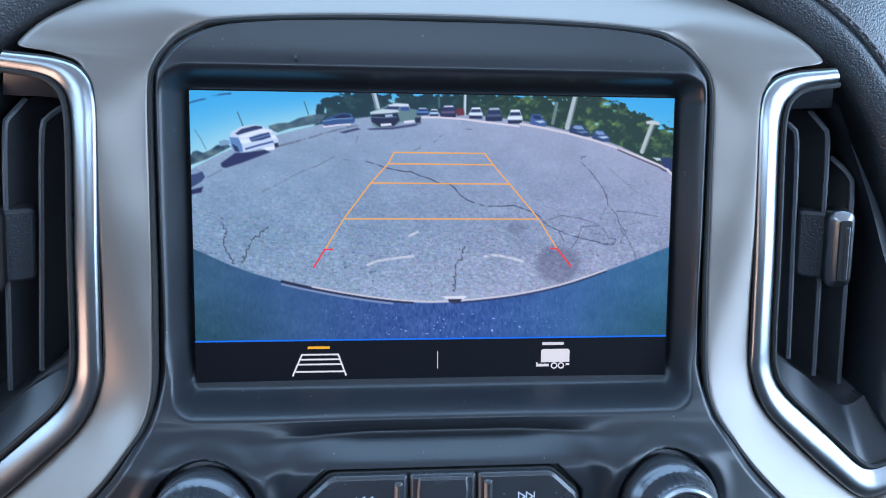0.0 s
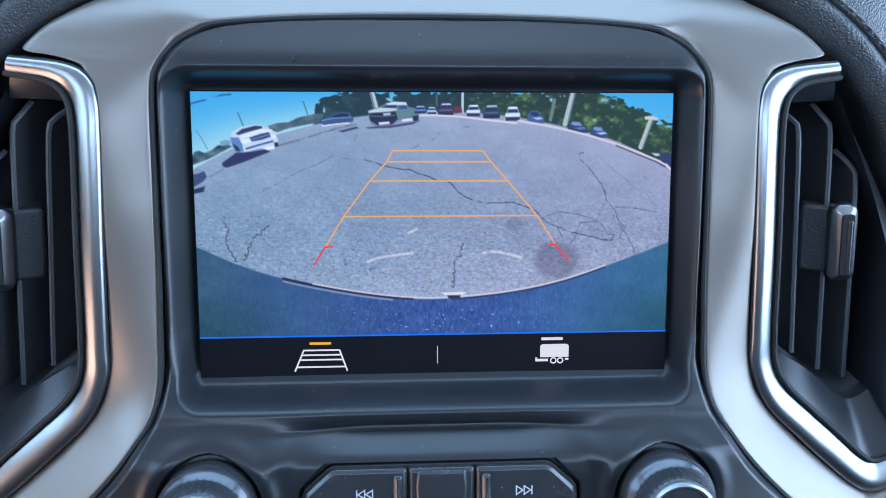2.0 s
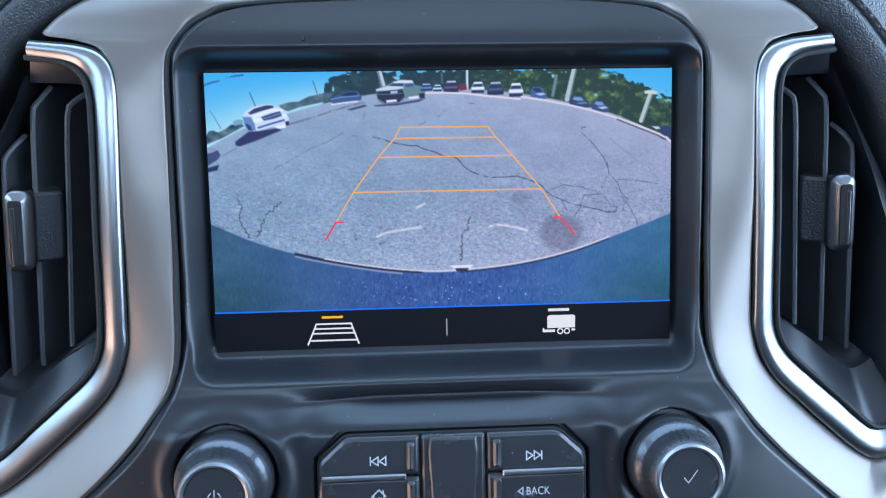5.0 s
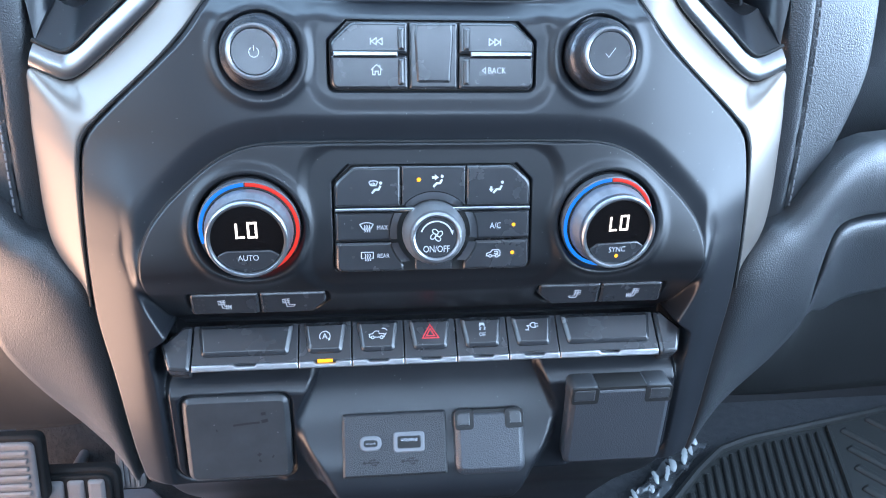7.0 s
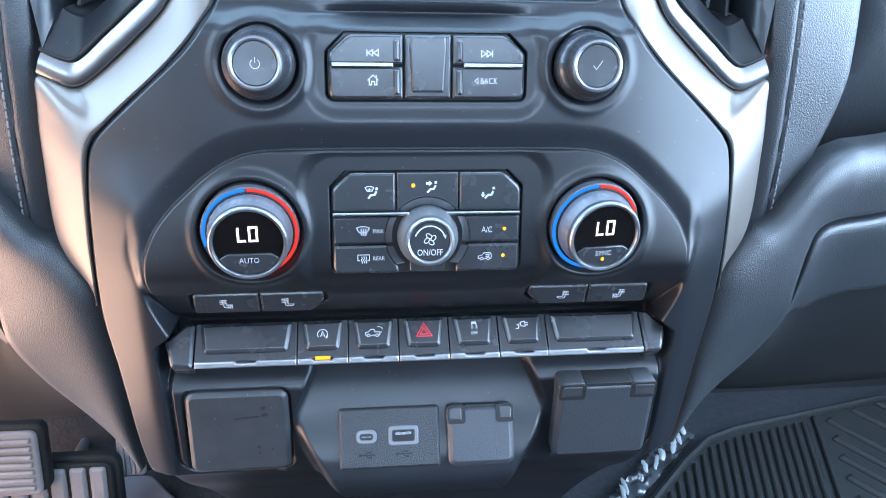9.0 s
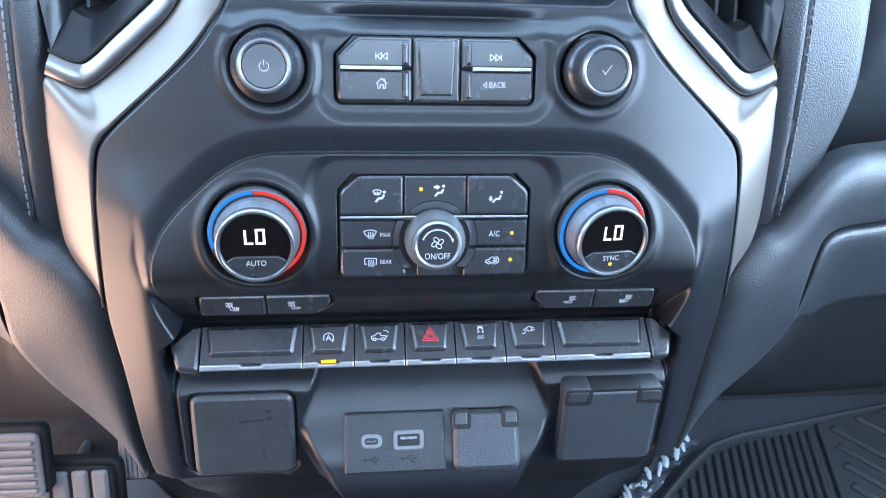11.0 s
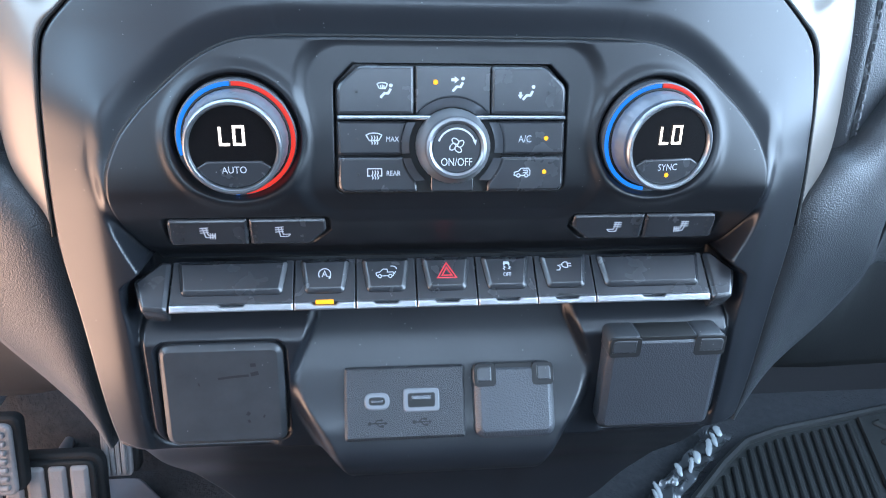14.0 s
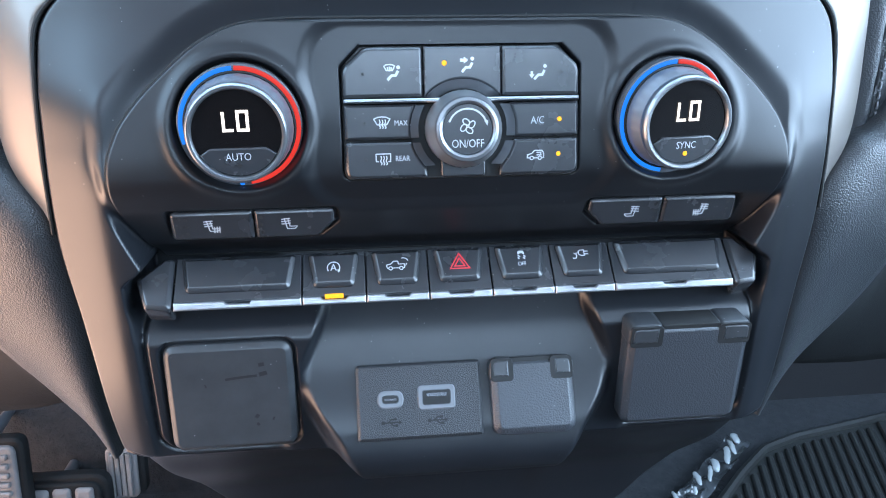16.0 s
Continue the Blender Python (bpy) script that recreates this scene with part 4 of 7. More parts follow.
# ---- air vents ----
def vent(sx):
    t = thing("air_vent", (sx * 0.15, 0.33, 0.62), "tall black dashboard air vent with chrome surround", "air vent", "dashboard vents")
    outer = [(0.1448, 0.3270, 0.7746), (0.1270, 0.3248, 0.7728), (0.1186, 0.3228, 0.7690), (0.1150, 0.3205, 0.7610), (0.1147, 0.3175, 0.7450), (0.1162, 0.3125, 0.7100), (0.1176, 0.3090, 0.6770), (0.1187, 0.3080, 0.6640),
             (0.1262, 0.3065, 0.6480), (0.1400, 0.3055, 0.6345), (0.1540, 0.3050, 0.6220), (0.1655, 0.3045, 0.6128), (0.1735, 0.3045, 0.6095), (0.1805, 0.3048, 0.6112), (0.1900, 0.3055, 0.6160)]
    inner = [(0.1464, 0.3280, 0.7685), (0.1335, 0.3258, 0.7668), (0.1272, 0.3240, 0.7635), (0.1242, 0.3220, 0.7575), (0.1235, 0.3190, 0.7440), (0.1250, 0.3145, 0.7100), (0.1265, 0.3110, 0.6760), (0.1285, 0.3100, 0.6630),
             (0.1340, 0.3090, 0.6540), (0.1450, 0.3080, 0.6440), (0.1560, 0.3070, 0.6345), (0.1665, 0.3065, 0.6252), (0.1722, 0.3065, 0.6220), (0.1780, 0.3066, 0.6232), (0.1860, 0.3070, 0.6270)]
    lip = [(0.1500, 0.3340, 0.7600), (0.1345, 0.3340, 0.7595), (0.1306, 0.3335, 0.7580), (0.1288, 0.3325, 0.7540), (0.1281, 0.3300, 0.7440), (0.1285, 0.3260, 0.7100), (0.1292, 0.3220, 0.6800), (0.1320, 0.3210, 0.6680),
           (0.1385, 0.3210, 0.6620), (0.1480, 0.3210, 0.6560), (0.1570, 0.3220, 0.6485), (0.1645, 0.3230, 0.6430), (0.1695, 0.3235, 0.6403), (0.1745, 0.3242, 0.6412), (0.1790, 0.3250, 0.6440)]
    m = lambda L: [(sx * a, b, c) for a, b, c in L]
    A, B = spline(m(outer), 150, False), spline(m(inner), 150, False)
    G = []
    for v in np.linspace(0, 1, 12):
        P = A * (1 - v) + B * v
        P[:, 1] += 0.0012 - 0.0036 * math.sin(math.pi * (0.14 + 0.72 * v) ** 0.85)
        G.append(P)
    G = np.array([G[0] + np.array((0, 0.012, 0))] + G + [G[-1] + np.array((0, 0.012, 0))])
    r_, c_ = G.shape[:2]
    k = np.arange(r_ - 1)[:, None] * c_ + np.arange(c_ - 1)[None, :]
    part("chrome_ring", (G.reshape(-1, 3).tolist(), np.stack((k, k + 1, k + c_ + 1, k + c_), -1).reshape(-1, 4).tolist()), CHROME, t, "bright satin chrome surround", 80)
    part("dark_gap", tube(B + np.array((sx * 0.0008, -0.0006, 0.0006)), 0.0011, 8), SEAM, t)
    part("outer_gap", tube(A + np.array((0, 0.0002, 0)), 0.0006, 6), SEAM, t)
    # flat inner frame, throat and louvres
    deep = [(a, 0.40, c) for a, b, c in lip]
    part("vent_frame", skin([m([(a, b + 0.0012, c) for a, b, c in inner]), m(lip)], 110, 6, even=False), PLASTIC, t)
    part("vent_throat", skin([m(lip), m(deep)], 80, 3, even=False), DARK, t)
    part("throat_back", plate(Plane((sx * 0.158, 0.402, 0.70), (0, 0, 1)), rpoly(box2(-0.045, -0.08, 0.045, 0.08), 0.004), -0.002, 0.0, 0.0005), DARK, t)
    ci = [(0.1790, 0.3250, 0.6440), (0.1795, 0.3290, 0.6800), (0.1740, 0.3340, 0.7150), (0.1500, 0.3340, 0.7600)]
    co = [(0.1862, 0.3080, 0.6268), (0.1905, 0.3190, 0.6700), (0.1790, 0.3320, 0.7150), (0.1500, 0.3370, 0.7650)]
    part("outer_cheek", skin([m(co), m(ci), m([(a - 0.002, 0.40, c) for a, b, c in ci])], 40, 5, even=False), PLASTIC, t)
    for xa, xb, xc, zt, zm, zb in ((0.1325, 0.1390, 0.1500, 0.7560, 0.7490, 0.6560), (0.1460, 0.1515, 0.1625, 0.7580, 0.7490, 0.6480), (0.1580, 0.1648, 0.1745, 0.7400, 0.7315, 0.6440)):
        front = spline([(sx * xa, 0.3420, zt), (sx * (xa * 0.3 + xb * 0.7), 0.3370, zm + 0.003), (sx * (xb * 0.96 + xc * 0.04), 0.3360, zm - 0.004), (sx * (xb + xc) / 2, 0.3360, (zm + zb) / 2), (sx * xc, 0.3360, zb)], 34)
        b = front + np.array((-sx * 0.003, 0.035, 0))
        part("louvre", join(skin([front + np.array((0.0006, 0, 0)), b + np.array((0.0006, 0, 0))], 34, 2, (-0.0012, 0, 0)), tube(front, 0.0011, 6)), LOUVRE, t)
    # adjusting tab: a chromed pillow with a dark slot, on a grained wing between the louvres
    c = np.array((sx * 0.1592, 0.3270, 0.7055))
    tab = part("tab_body", plate(Plane(c + np.array((-sx * 0.0066, 0.0085, 0)), (-sx * 0.10, 0, 1), (1, -sx * 0.45, 0)), rpoly(box2(-0.0062, -0.0138, 0.0062, 0.0138), 0.003), -0.010, 0.0, 0.0012), GRAINED, t, "grained black adjusting tab")
    FACE = Plane(c, (-sx * 0.10, 0.0, 1), (1, -sx * 0.25, sx * 0.10))
    part("tab_trim", plate(FACE, rpoly(box2(-0.0050, -0.0158, 0.0050, 0.0158), 0.0046, 8), -0.010, 0.0008, 0.0036), CHROME, tab, "bright chrome trim")
    part("tab_slot", plate(FACE.at(sx * 0.0008, 0.0), rpoly(box2(-0.0023, -0.0124, 0.0023, 0.0124), 0.0012), -0.004, 0.0012, 0.0003), SEAM, tab)
    part("tab_grip", plate(FACE.at(sx * 0.0016, -0.001), rpoly(box2(-0.0009, -0.0110, 0.0009, 0.0110), 0.0006), -0.004, 0.0015, 0.0004), BUTTON, tab)
    return t


vent(-1)
vent(1)

# ---- dashboard round the console ----
dash = thing("dashboard", (0, 0.5, 0.40), "black grained vinyl truck dashboard with stitched side pads", "dashboard")


def both(name, rails, material, label="", n=70, sub=6, back=(0, 0.02, 0)):
    for sx in (-1, 1):
        R = [[(sx * a, b, c) for a, b, c in r] for r in rails]
        part(name, skin(R if sx > 0 else R, n, sub, back), material, dash, label, 80)


# stitched pads: one sewn roll that follows the vents up and over the arch
pad_in = [(0.0, 0.3660, 0.8155), (0.0560, 0.3635, 0.8125), (0.1010, 0.3520, 0.8040), (0.1200, 0.3450, 0.7955), (0.1420, 0.3395, 0.7812), (0.1590, 0.3365, 0.7640), (0.1740, 0.3330, 0.7400), (0.1880, 0.3230, 0.6900),
          (0.1905, 0.3140, 0.6400), (0.1955, 0.3140, 0.5800), (0.2000, 0.3170, 0.5080)]
EDGE = spline(pad_in, 200)
go = np.gradient(EDGE, axis=0)
OUT = np.stack((-go[:, 2], 0 * go[:, 1], go[:, 0]), 1)
OUT /= np.linalg.norm(OUT, axis=1)[:, None]


def beside(out, back, first=0, last=200):
    """The pad's inner edge, moved outward and back."""
    z = EDGE[:, 2:3]
    wide = out + (0.017 * smooth01((z - 0.535) / 0.08) * smooth01((0.735 - z) / 0.06) if out > 0.02 else 0.0)
    return (EDGE + OUT * wide + np.array((0, back, 0)))[first:last]


def strip(rows, sub=5, back=(0, 0.01, 0)):
    """A sheet over rows of points, rounded between them."""
    G = np.array([spline([r[k] for r in rows], (len(rows) - 1) * sub + 1) for k in range(len(rows[0]))])
    b = np.array(back)
    G = np.concatenate((G[:, :1] + b, G, G[:, -1:] + b), 1)
    r_, c_ = G.shape[:2]
    k = np.arange(r_ - 1)[:, None] * c_ + np.arange(c_ - 1)[None, :]
    return G.reshape(-1, 3), np.stack((k, k + 1, k + c_ + 1, k + c_), -1).reshape(-1, 4).tolist()


bend = int(np.argmin(np.abs(EDGE[:, 2] - 0.745)))
tuck = lambda L, far: [(p[0] + far, p[1] + 0.42 * max(0.0, 0.700 - p[2]), p[2]) for p in L]
for sx in (-1, 1):
    m3 = np.array((sx, 1, 1))
    P, F = strip([beside(a, b) for a, b in ((-0.002, 0.016), (0.0, 0.0), (0.0040, -0.0040), (0.0115, -0.0058), (0.0128, -0.0012), (0.0142, -0.0048), (0.031, 0.002), (0.0385, 0.010), (0.0395, 0.030))])
    part("stitched_pad", ((P * m3).tolist(), F), LEATHER, dash, "black vinyl pad with a sewn seam", 80)
    P, F = strip([tuck(beside(a, b, bend), c) for a, b, c in ((0.0435, 0.030, 0), (0.0445, 0.012, 0), (0.052, 0.009, 0), (0.052, 0.020, 0.08), (0.052, 0.07, 0.56))])
    part("upper_dash_face", ((P * m3).tolist(), F), LEATHER, dash, "", 80)
    L = (beside(0.0152, -0.0050) * m3)[::-1]
    L = spline(L[::8], 92)
    for k in range(0, 90):
        a, b = L[k], L[k] + (L[k + 1] - L[k]) * 0.70
        part("stitch", tube([a, (a + b) / 2 + np.array((0, -0.0005, 0)), b], 0.00055, 5), THREAD, dash)

# knee bolster: a roll that rises beside the console and curls outward under the pads
def roll(top, low, bulge, early=0.5, n=150, m=22, fold=(0.003, 0.010, -0.004), right=False):
    """A rounded sheet between its tucked-in upper edge and its lower edge, fullest near the upper one."""
    A, B = spline(top, n, False), spline(low, n, False)
    G = []
    for v in np.linspace(0, 1, m) ** 1.5:
        P = A * (1 - v) + B * v
        P[:, 1] -= bulge * math.sin(math.pi * v ** early)
        G.append(P)
    f = np.array(fold)
    G = np.array([A + np.array((0, 0.012, 0.0))] + G + [B + f * 0.3, B + f])
    r_, c_ = G.shape[:2]
    k = np.arange(r_ - 1)[:, None] * c_ + np.arange(c_ - 1)[None, :]
    return G.reshape(-1, 3), np.stack((k, k + 1, k + c_ + 1, k + c_), -1).reshape(-1, 4).tolist()


roll_top = [(0.1720, 0.3120, 0.366), (0.1725, 0.3060, 0.405), (0.1725, 0.3010, 0.456), (0.1765, 0.2985, 0.499), (0.1925, 0.3030, 0.5235), (0.2080, 0.3075, 0.5330), (0.2300, 0.3125, 0.5610), (0.2520, 0.3180, 0.5720),
            (0.2860, 0.3260, 0.5740), (0.4200, 0.3460, 0.585), (0.8000, 0.3600, 0.600)]
roll_seam = [(0.1840, 0.3220, 0.363), (0.2065, 0.3200, 0.398), (0.2240, 0.3130, 0.430), (0.2350, 0.3070, 0.460), (0.2355, 0.3045, 0.487), (0.2375, 0.3050, 0.508), (0.2430, 0.3075, 0.5225), (0.2590, 0.3120, 0.5275),
             (0.2900, 0.3180, 0.529), (0.4200, 0.3390, 0.541), (0.8000, 0.3520, 0.555)]
for sx, low, bulge, early in ((1, roll_seam, 0.0105, 0.50), (-1, roll_seam, 0.0115, 0.48)):
    shift = np.array((0.003 if sx > 0 else 0.0, 0, 0))
    P, F = roll(roll_top, low, bulge, early)
    part("knee_bolster", (((P + shift) * np.array((sx, 1, 1))).tolist(), F), LEATHER, dash, "curved black grained knee bolster", 80)

# dashboard top, rising from the sewn roll towards the windscreen
crest = beside(0.0400, 0.006, 0, bend + 12)
crest = np.concatenate(((crest * np.array((-1, 1, 1)))[::-1], crest[1:]))
rows = [crest + np.array((0, 0.022, -0.002)), crest, crest * np.array((1.04, 1, 1)) + np.array((0, 0.020, 0.004)), crest * np.array((1.5, 1, 0.5)) + np.array((0, 0.16, 0.412)), crest * np.array((3.6, 0, 0)) + np.array((0, 0.95, 0.80))]
P, F = strip(rows, 6, (0, 0, -0.01))
part("dash_top", (P.tolist(), F), LEATHER, dash, "padded black dashboard top", 80)

# ---- cabin ----
def slab(name, x0, y0, z0, x1, y1, z1, material, label, kind="structure", category=""):
    bm = bmesh.new()
    bmesh.ops.create_cube(bm, size=1, matrix=Matrix.LocRotScale(((x0 + x1) / 2, (y0 + y1) / 2, (z0 + z1) / 2), None, (x1 - x0, y1 - y0, z1 - z0)))
    bmesh.ops.bevel(bm, geom=bm.edges[:], offset=0.006, segments=2, affect='EDGES')
    return tagged(part(name, bm, material, None), label, category, kind=kind)


slab("floor", -0.86, -1.6, 0.0, 0.86, 0.95, 0.05, CARPET, "charcoal carpeted cab floor")
# added hump: keeps the warm lamp off the passenger floor
slab("light_block_hump", -0.14, -0.10, 0.05, 0.14, 0.95, 0.17, KICK, "dark hump added to stop light crossing under the console")
slab("wall_firewall", -0.86, 0.95, 0.0, 0.86, 1.0, 0.82, TRIM, "dark firewall under the windscreen")
slab("wall_rear", -0.86, -1.66, 0.0, 0.86, -1.6, 0.90, TRIM, "dark rear cab wall")
slab("ceiling", -0.80, -1.6, 1.40, 0.80, 0.10, 1.44, HEADLINER, "light grey cloth headliner")
for sx, nm in ((-1, "wall_driver_door"), (1, "wall_passenger_door")):
    a, b = sorted((sx * 0.86, sx * 0.92))
    slab(nm, a, -1.6, 0.0, b, 1.0, 0.12 if sx < 0 else 0.42, TRIM, "dark door sill" if sx < 0 else "dark lower door trim")
slab("wall_roof_rear", -0.80, -1.66, 1.28, 0.80, -1.6, 1.44, TRIM, "rear header over the back window")
slab("ground", -300, -300, -0.60, 300, 300, -0.55, ASPHALT, "sunlit grey parking lot asphalt")
# out of view; the cushion reaches forward to keep low light off the console
bench = thing("bench_seat", (0, -0.9, 0.05), "unseen grey vinyl front bench seat, blocks low light", "seat")
for nm, b in (("seat_cushion", (-0.75, -1.05, 0.05, 0.75, -0.10, 0.40)), ("backrest", (-0.75, -1.30, 0.05, 0.75, -1.05, 0.98))):
    bm = bmesh.new()
    x0, y0, z0, x1, y1, z1 = b
    bmesh.ops.create_cube(bm, size=1, matrix=Matrix.LocRotScale(((x0 + x1) / 2, (y0 + y1) / 2, (z0 + z1) / 2), None, (x1 - x0, y1 - y0, z1 - z0)))
    bmesh.ops.bevel(bm, geom=bm.edges[:], offset=0.05, segments=4, affect='EDGES')
    part(nm, bm, CLOTH, bench)

# ---- print and lamps on the controls ----
mm = 0.001
HI = 0.00130


def ink(strokes, P, parent, width=0.00042, w=HI, polys=(), material=INK, name="symbol"):
    return part(name, glyph(strokes, P, width, w, polys), material, parent, sharp=80)


def word(P, words, cap, parent, w=HI, material=INK, stretch=0.82, bold=0.0):
    return part("lettering", lettering(P, words, cap, w, stretch, bold), material, parent, sharp=80)


def S(lines, k=mm):
    return [[(x * k, y * k) for x, y in line] for line in lines]


def lamp(P, r, parent, material=LED, w=0.0011):
    return part("indicator", lathe(P, [(r * 1.25, w - 0.0012), (r, w - 0.0001), (r * 0.7, w + 0.0002), (0.0001, w + 0.0003)], 20), material, parent, "amber indicator lamp" if material == LED else "")


def dot(P, r, parent, w=HI):
    return part("unlit_indicator", lathe(P, [(r * 1.4, w - 0.0004), (r * 1.4, w), (r, w), (r * 0.9, w - 0.00008), (0.0001, w - 0.00008)], 16), SEAM, parent)


# media keys
tri = lambda x, d: [(x, 0), (x + d * 2.3, 1.5), (x + d * 2.3, -1.5), (x, 0)]
ink(S([[(-2.9, 1.6), (-2.9, -1.6)], tri(-2.5, 1), tri(0.2, 1)]), CTL.at(-0.0262, 0.0054), media_left)
ink(S([[(2.9, 1.6), (2.9, -1.6)], tri(2.5, -1), tri(-0.2, -1)]), CTL.at(0.0284, 0.0054), media_next)
ink(S([[(-2.6, -0.1), (0, 2.4), (2.6, -0.1)], [(1.5, 1.2), (1.5, 2.3)], [(-1.8, 0.5), (-1.8, -2.2), (-0.7, -2.2), (-0.7, -0.6), (0.7, -0.6), (0.7, -2.2), (1.8, -2.2), (1.8, 0.5)]]), CTL.at(-0.0264, -0.0073), media_home, 0.00045)
ink(S([[(-0.8, 0), (0.8, 1.3), (0.8, -1.3), (-0.8, 0)]]), CTL.at(0.0236, -0.0074), media_back)
word(CTL.at(0.0298, -0.0074), "BACK", 0.0028, media_back)
PW = CTL.at(-0.0797, 0.0)
ink([circle2(0, -0.0002, 0.0021, 120, 420)] + S([[(0, 0.2), (0, 2.7)]]), PW, knob_power, 0.00034, 0.01480)
ink(S([[(-2.2, 0.2), (-0.7, -1.6), (2.4, 2.6)]]), CTL.at(0.0797, 0.0), knob_check, 0.00032, 0.01480)

# climate keys: plain seat and arrow symbols
seat_sym = [[(-2.2, -2.4), (-0.6, -0.6), (1.0, -0.6), (2.0, 1.2)]]
P = CTL.at(-0.0280, -0.0618)
ink(S(seat_sym), P.at(0.0005, -0.0004), CL["v1"], 0.0010)
ink([circle2(0.0026, 0.0021, 0.0004, n=12)], P, CL["v1"], 0.0007)
ink(S([[(-3.0, 2.6), (-2.2, 3.1), (-0.9, 3.25), (0.4, 3.1), (1.2, 2.6), (0.3, 0.9), (-2.1, 0.9), (-3.0, 2.6)], [(-1.6, 1.2), (-1.6, 2.2)], [(-0.9, 0.6), (-0.9, 2.4)], [(-0.2, 1.2), (-0.2, 2.2)]]), P, CL["v1"], 0.00045)
P = CTL.at(0.0018, -0.0590)
ink(S(seat_sym), P.at(0.0002, -0.0005), CL["v2"], 0.0010)
ink([circle2(0.0022, 0.0022, 0.0004, n=12)], P, CL["v2"], 0.0007)
ink([], P, CL["v2"], polys=S([[(-2.6, 1.1), (-1.2, 1.1), (-1.2, 0.3), (0.6, 1.7), (-1.2, 3.1), (-1.2, 2.3), (-2.6, 2.3)]]))
lamp(CTL.at(-0.0072, -0.0583), 0.0013, CL["v2"])
P = CTL.at(0.0302, -0.0628)
ink(S(seat_sym), P.at(0.0010, 0.0), CL["v3"], 0.0010)
ink([circle2(0.0032, 0.0028, 0.0004, n=12)], P, CL["v3"], 0.0007)
ink([], P, CL["v3"], polys=S([[(-2.7, 0.8), (-2.7, -0.4), (-3.4, -0.4), (-2.2, -2.0), (-1.0, -0.4), (-1.7, -0.4), (-1.7, 0.8)]]))
dot(CTL.at(0.0400, -0.0624), 0.0005, CL["v3"])
dot(CTL.at(-0.0394, -0.0622), 0.0005, CL["v1"])
wave = lambda x: [(x, -2.6), (x + 0.4, -2.0), (x - 0.2, -1.0), (x + 0.3, 0.0), (x, 1.0)]
P = CTL.at(-0.0325, -0.0808)
ink(S([[(-3.2, 1.2), (-1.8, 1.9), (0, 2.1), (1.8, 1.9), (3.2, 1.2), (1.9, -1.0), (-1.9, -1.0), (-3.2, 1.2)], wave(-1.0), wave(0.1), wave(1.2)]), P, CL["dmax"])
word(CTL.at(-0.0250, -0.0812), "MAX", 0.0021, CL["dmax"])
dot(CTL.at(-0.0394, -0.0812), 0.0005, CL["dmax"])
P = CTL.at(-0.0324, -0.0951)
ink(S([[(-2.9, 1.8), (2.9, 1.8), (2.9, -1.2), (1.9, -1.2)], [(-2.9, 1.8), (-2.9, -1.2), (-1.9, -1.2)], wave(-1.0), wave(0.1), wave(1.2)]), P, CL["rear"])
word(CTL.at(-0.0247, -0.0952), "REAR", 0.0021, CL["rear"])
dot(CTL.at(-0.0392, -0.0956), 0.0005, CL["rear"])
word(CTL.at(0.0304, -0.0812), "A/C", 0.0029, CL["ac"])
lamp(CTL.at(0.0394, -0.0810), 0.0012, CL["ac"])
P = CTL.at(0.0296, -0.0952)
ink(S([[(-2.4, -1.3), (-3.5, -1.2), (-3.4, 0.0), (-1.6, 0.5), (-0.6, 1.7), (2.6, 1.7), (3.3, 0.6), (3.2, -1.2), (2.4, -1.3)], [(-0.9, -1.3), (0.9, -1.3)], [(0.3, 0.9), (2.1, 0.9), (2.1, -0.1), (0.3, -0.1)]]), P, CL["recirc"])
ink([circle2(-0.00165, -0.0013, 0.0007, n=12), circle2(0.00165, -0.0013, 0.0007, n=12)], P, CL["recirc"])
lamp(CTL.at(0.0390, -0.0950), 0.0012, CL["recirc"])
FT = 0.01425
word(FAN.at(0, -0.0054), "ON/OFF", 0.0031, fan, FT, stretch=0.78)
ink([circle2(0, 0.0002, 0.0076, 20, 160)], FAN, fan, 0.0007, FT)
ink([], FAN, fan, w=FT, polys=S([[(6.4, 3.2), (8.0, 3.4), (7.6, 1.2)]]))
for k in range(4):
    a = radians(20 + 90 * k)
    loop = [(0.0017 + 0.0014 * math.cos(q), 0.0011 * math.sin(q) + 0.0004 * math.cos(q)) for q in np.linspace(0, 2 * math.pi, 21)]
    ink([[(u * math.cos(a) - v * math.sin(a), 0.0012 + u * math.sin(a) + v * math.cos(a)) for u, v in loop]], FAN, fan, 0.00042, FT, name="fan_blade")

# dials
for D, P, wordy in ((dial_left, DIAL_L, "AUTO"), (dial_right, DIAL_R, "SYNC")):
    part("segment_digit", glyph(S([[(-4.5, 8.3), (-4.5, 1.3), (-0.9, 1.3)], [(0.8, 1.3), (0.8, 8.3), (4.3, 8.3), (4.3, 1.3), (0.3, 1.3)]]), P, 0.00115, 0.0124), WHITELED, D, "white lit characters LO")
    word(P.at(0, -0.0087), wordy, 0.0028, D, 0.0132, stretch=0.85)
    if wordy == "SYNC":
        lamp(P.at(0.0, -0.0122), 0.00095, D, w=0.0132)
    else:
        dot(P.at(0.0002, -0.0122), 0.0006, D, 0.0132)

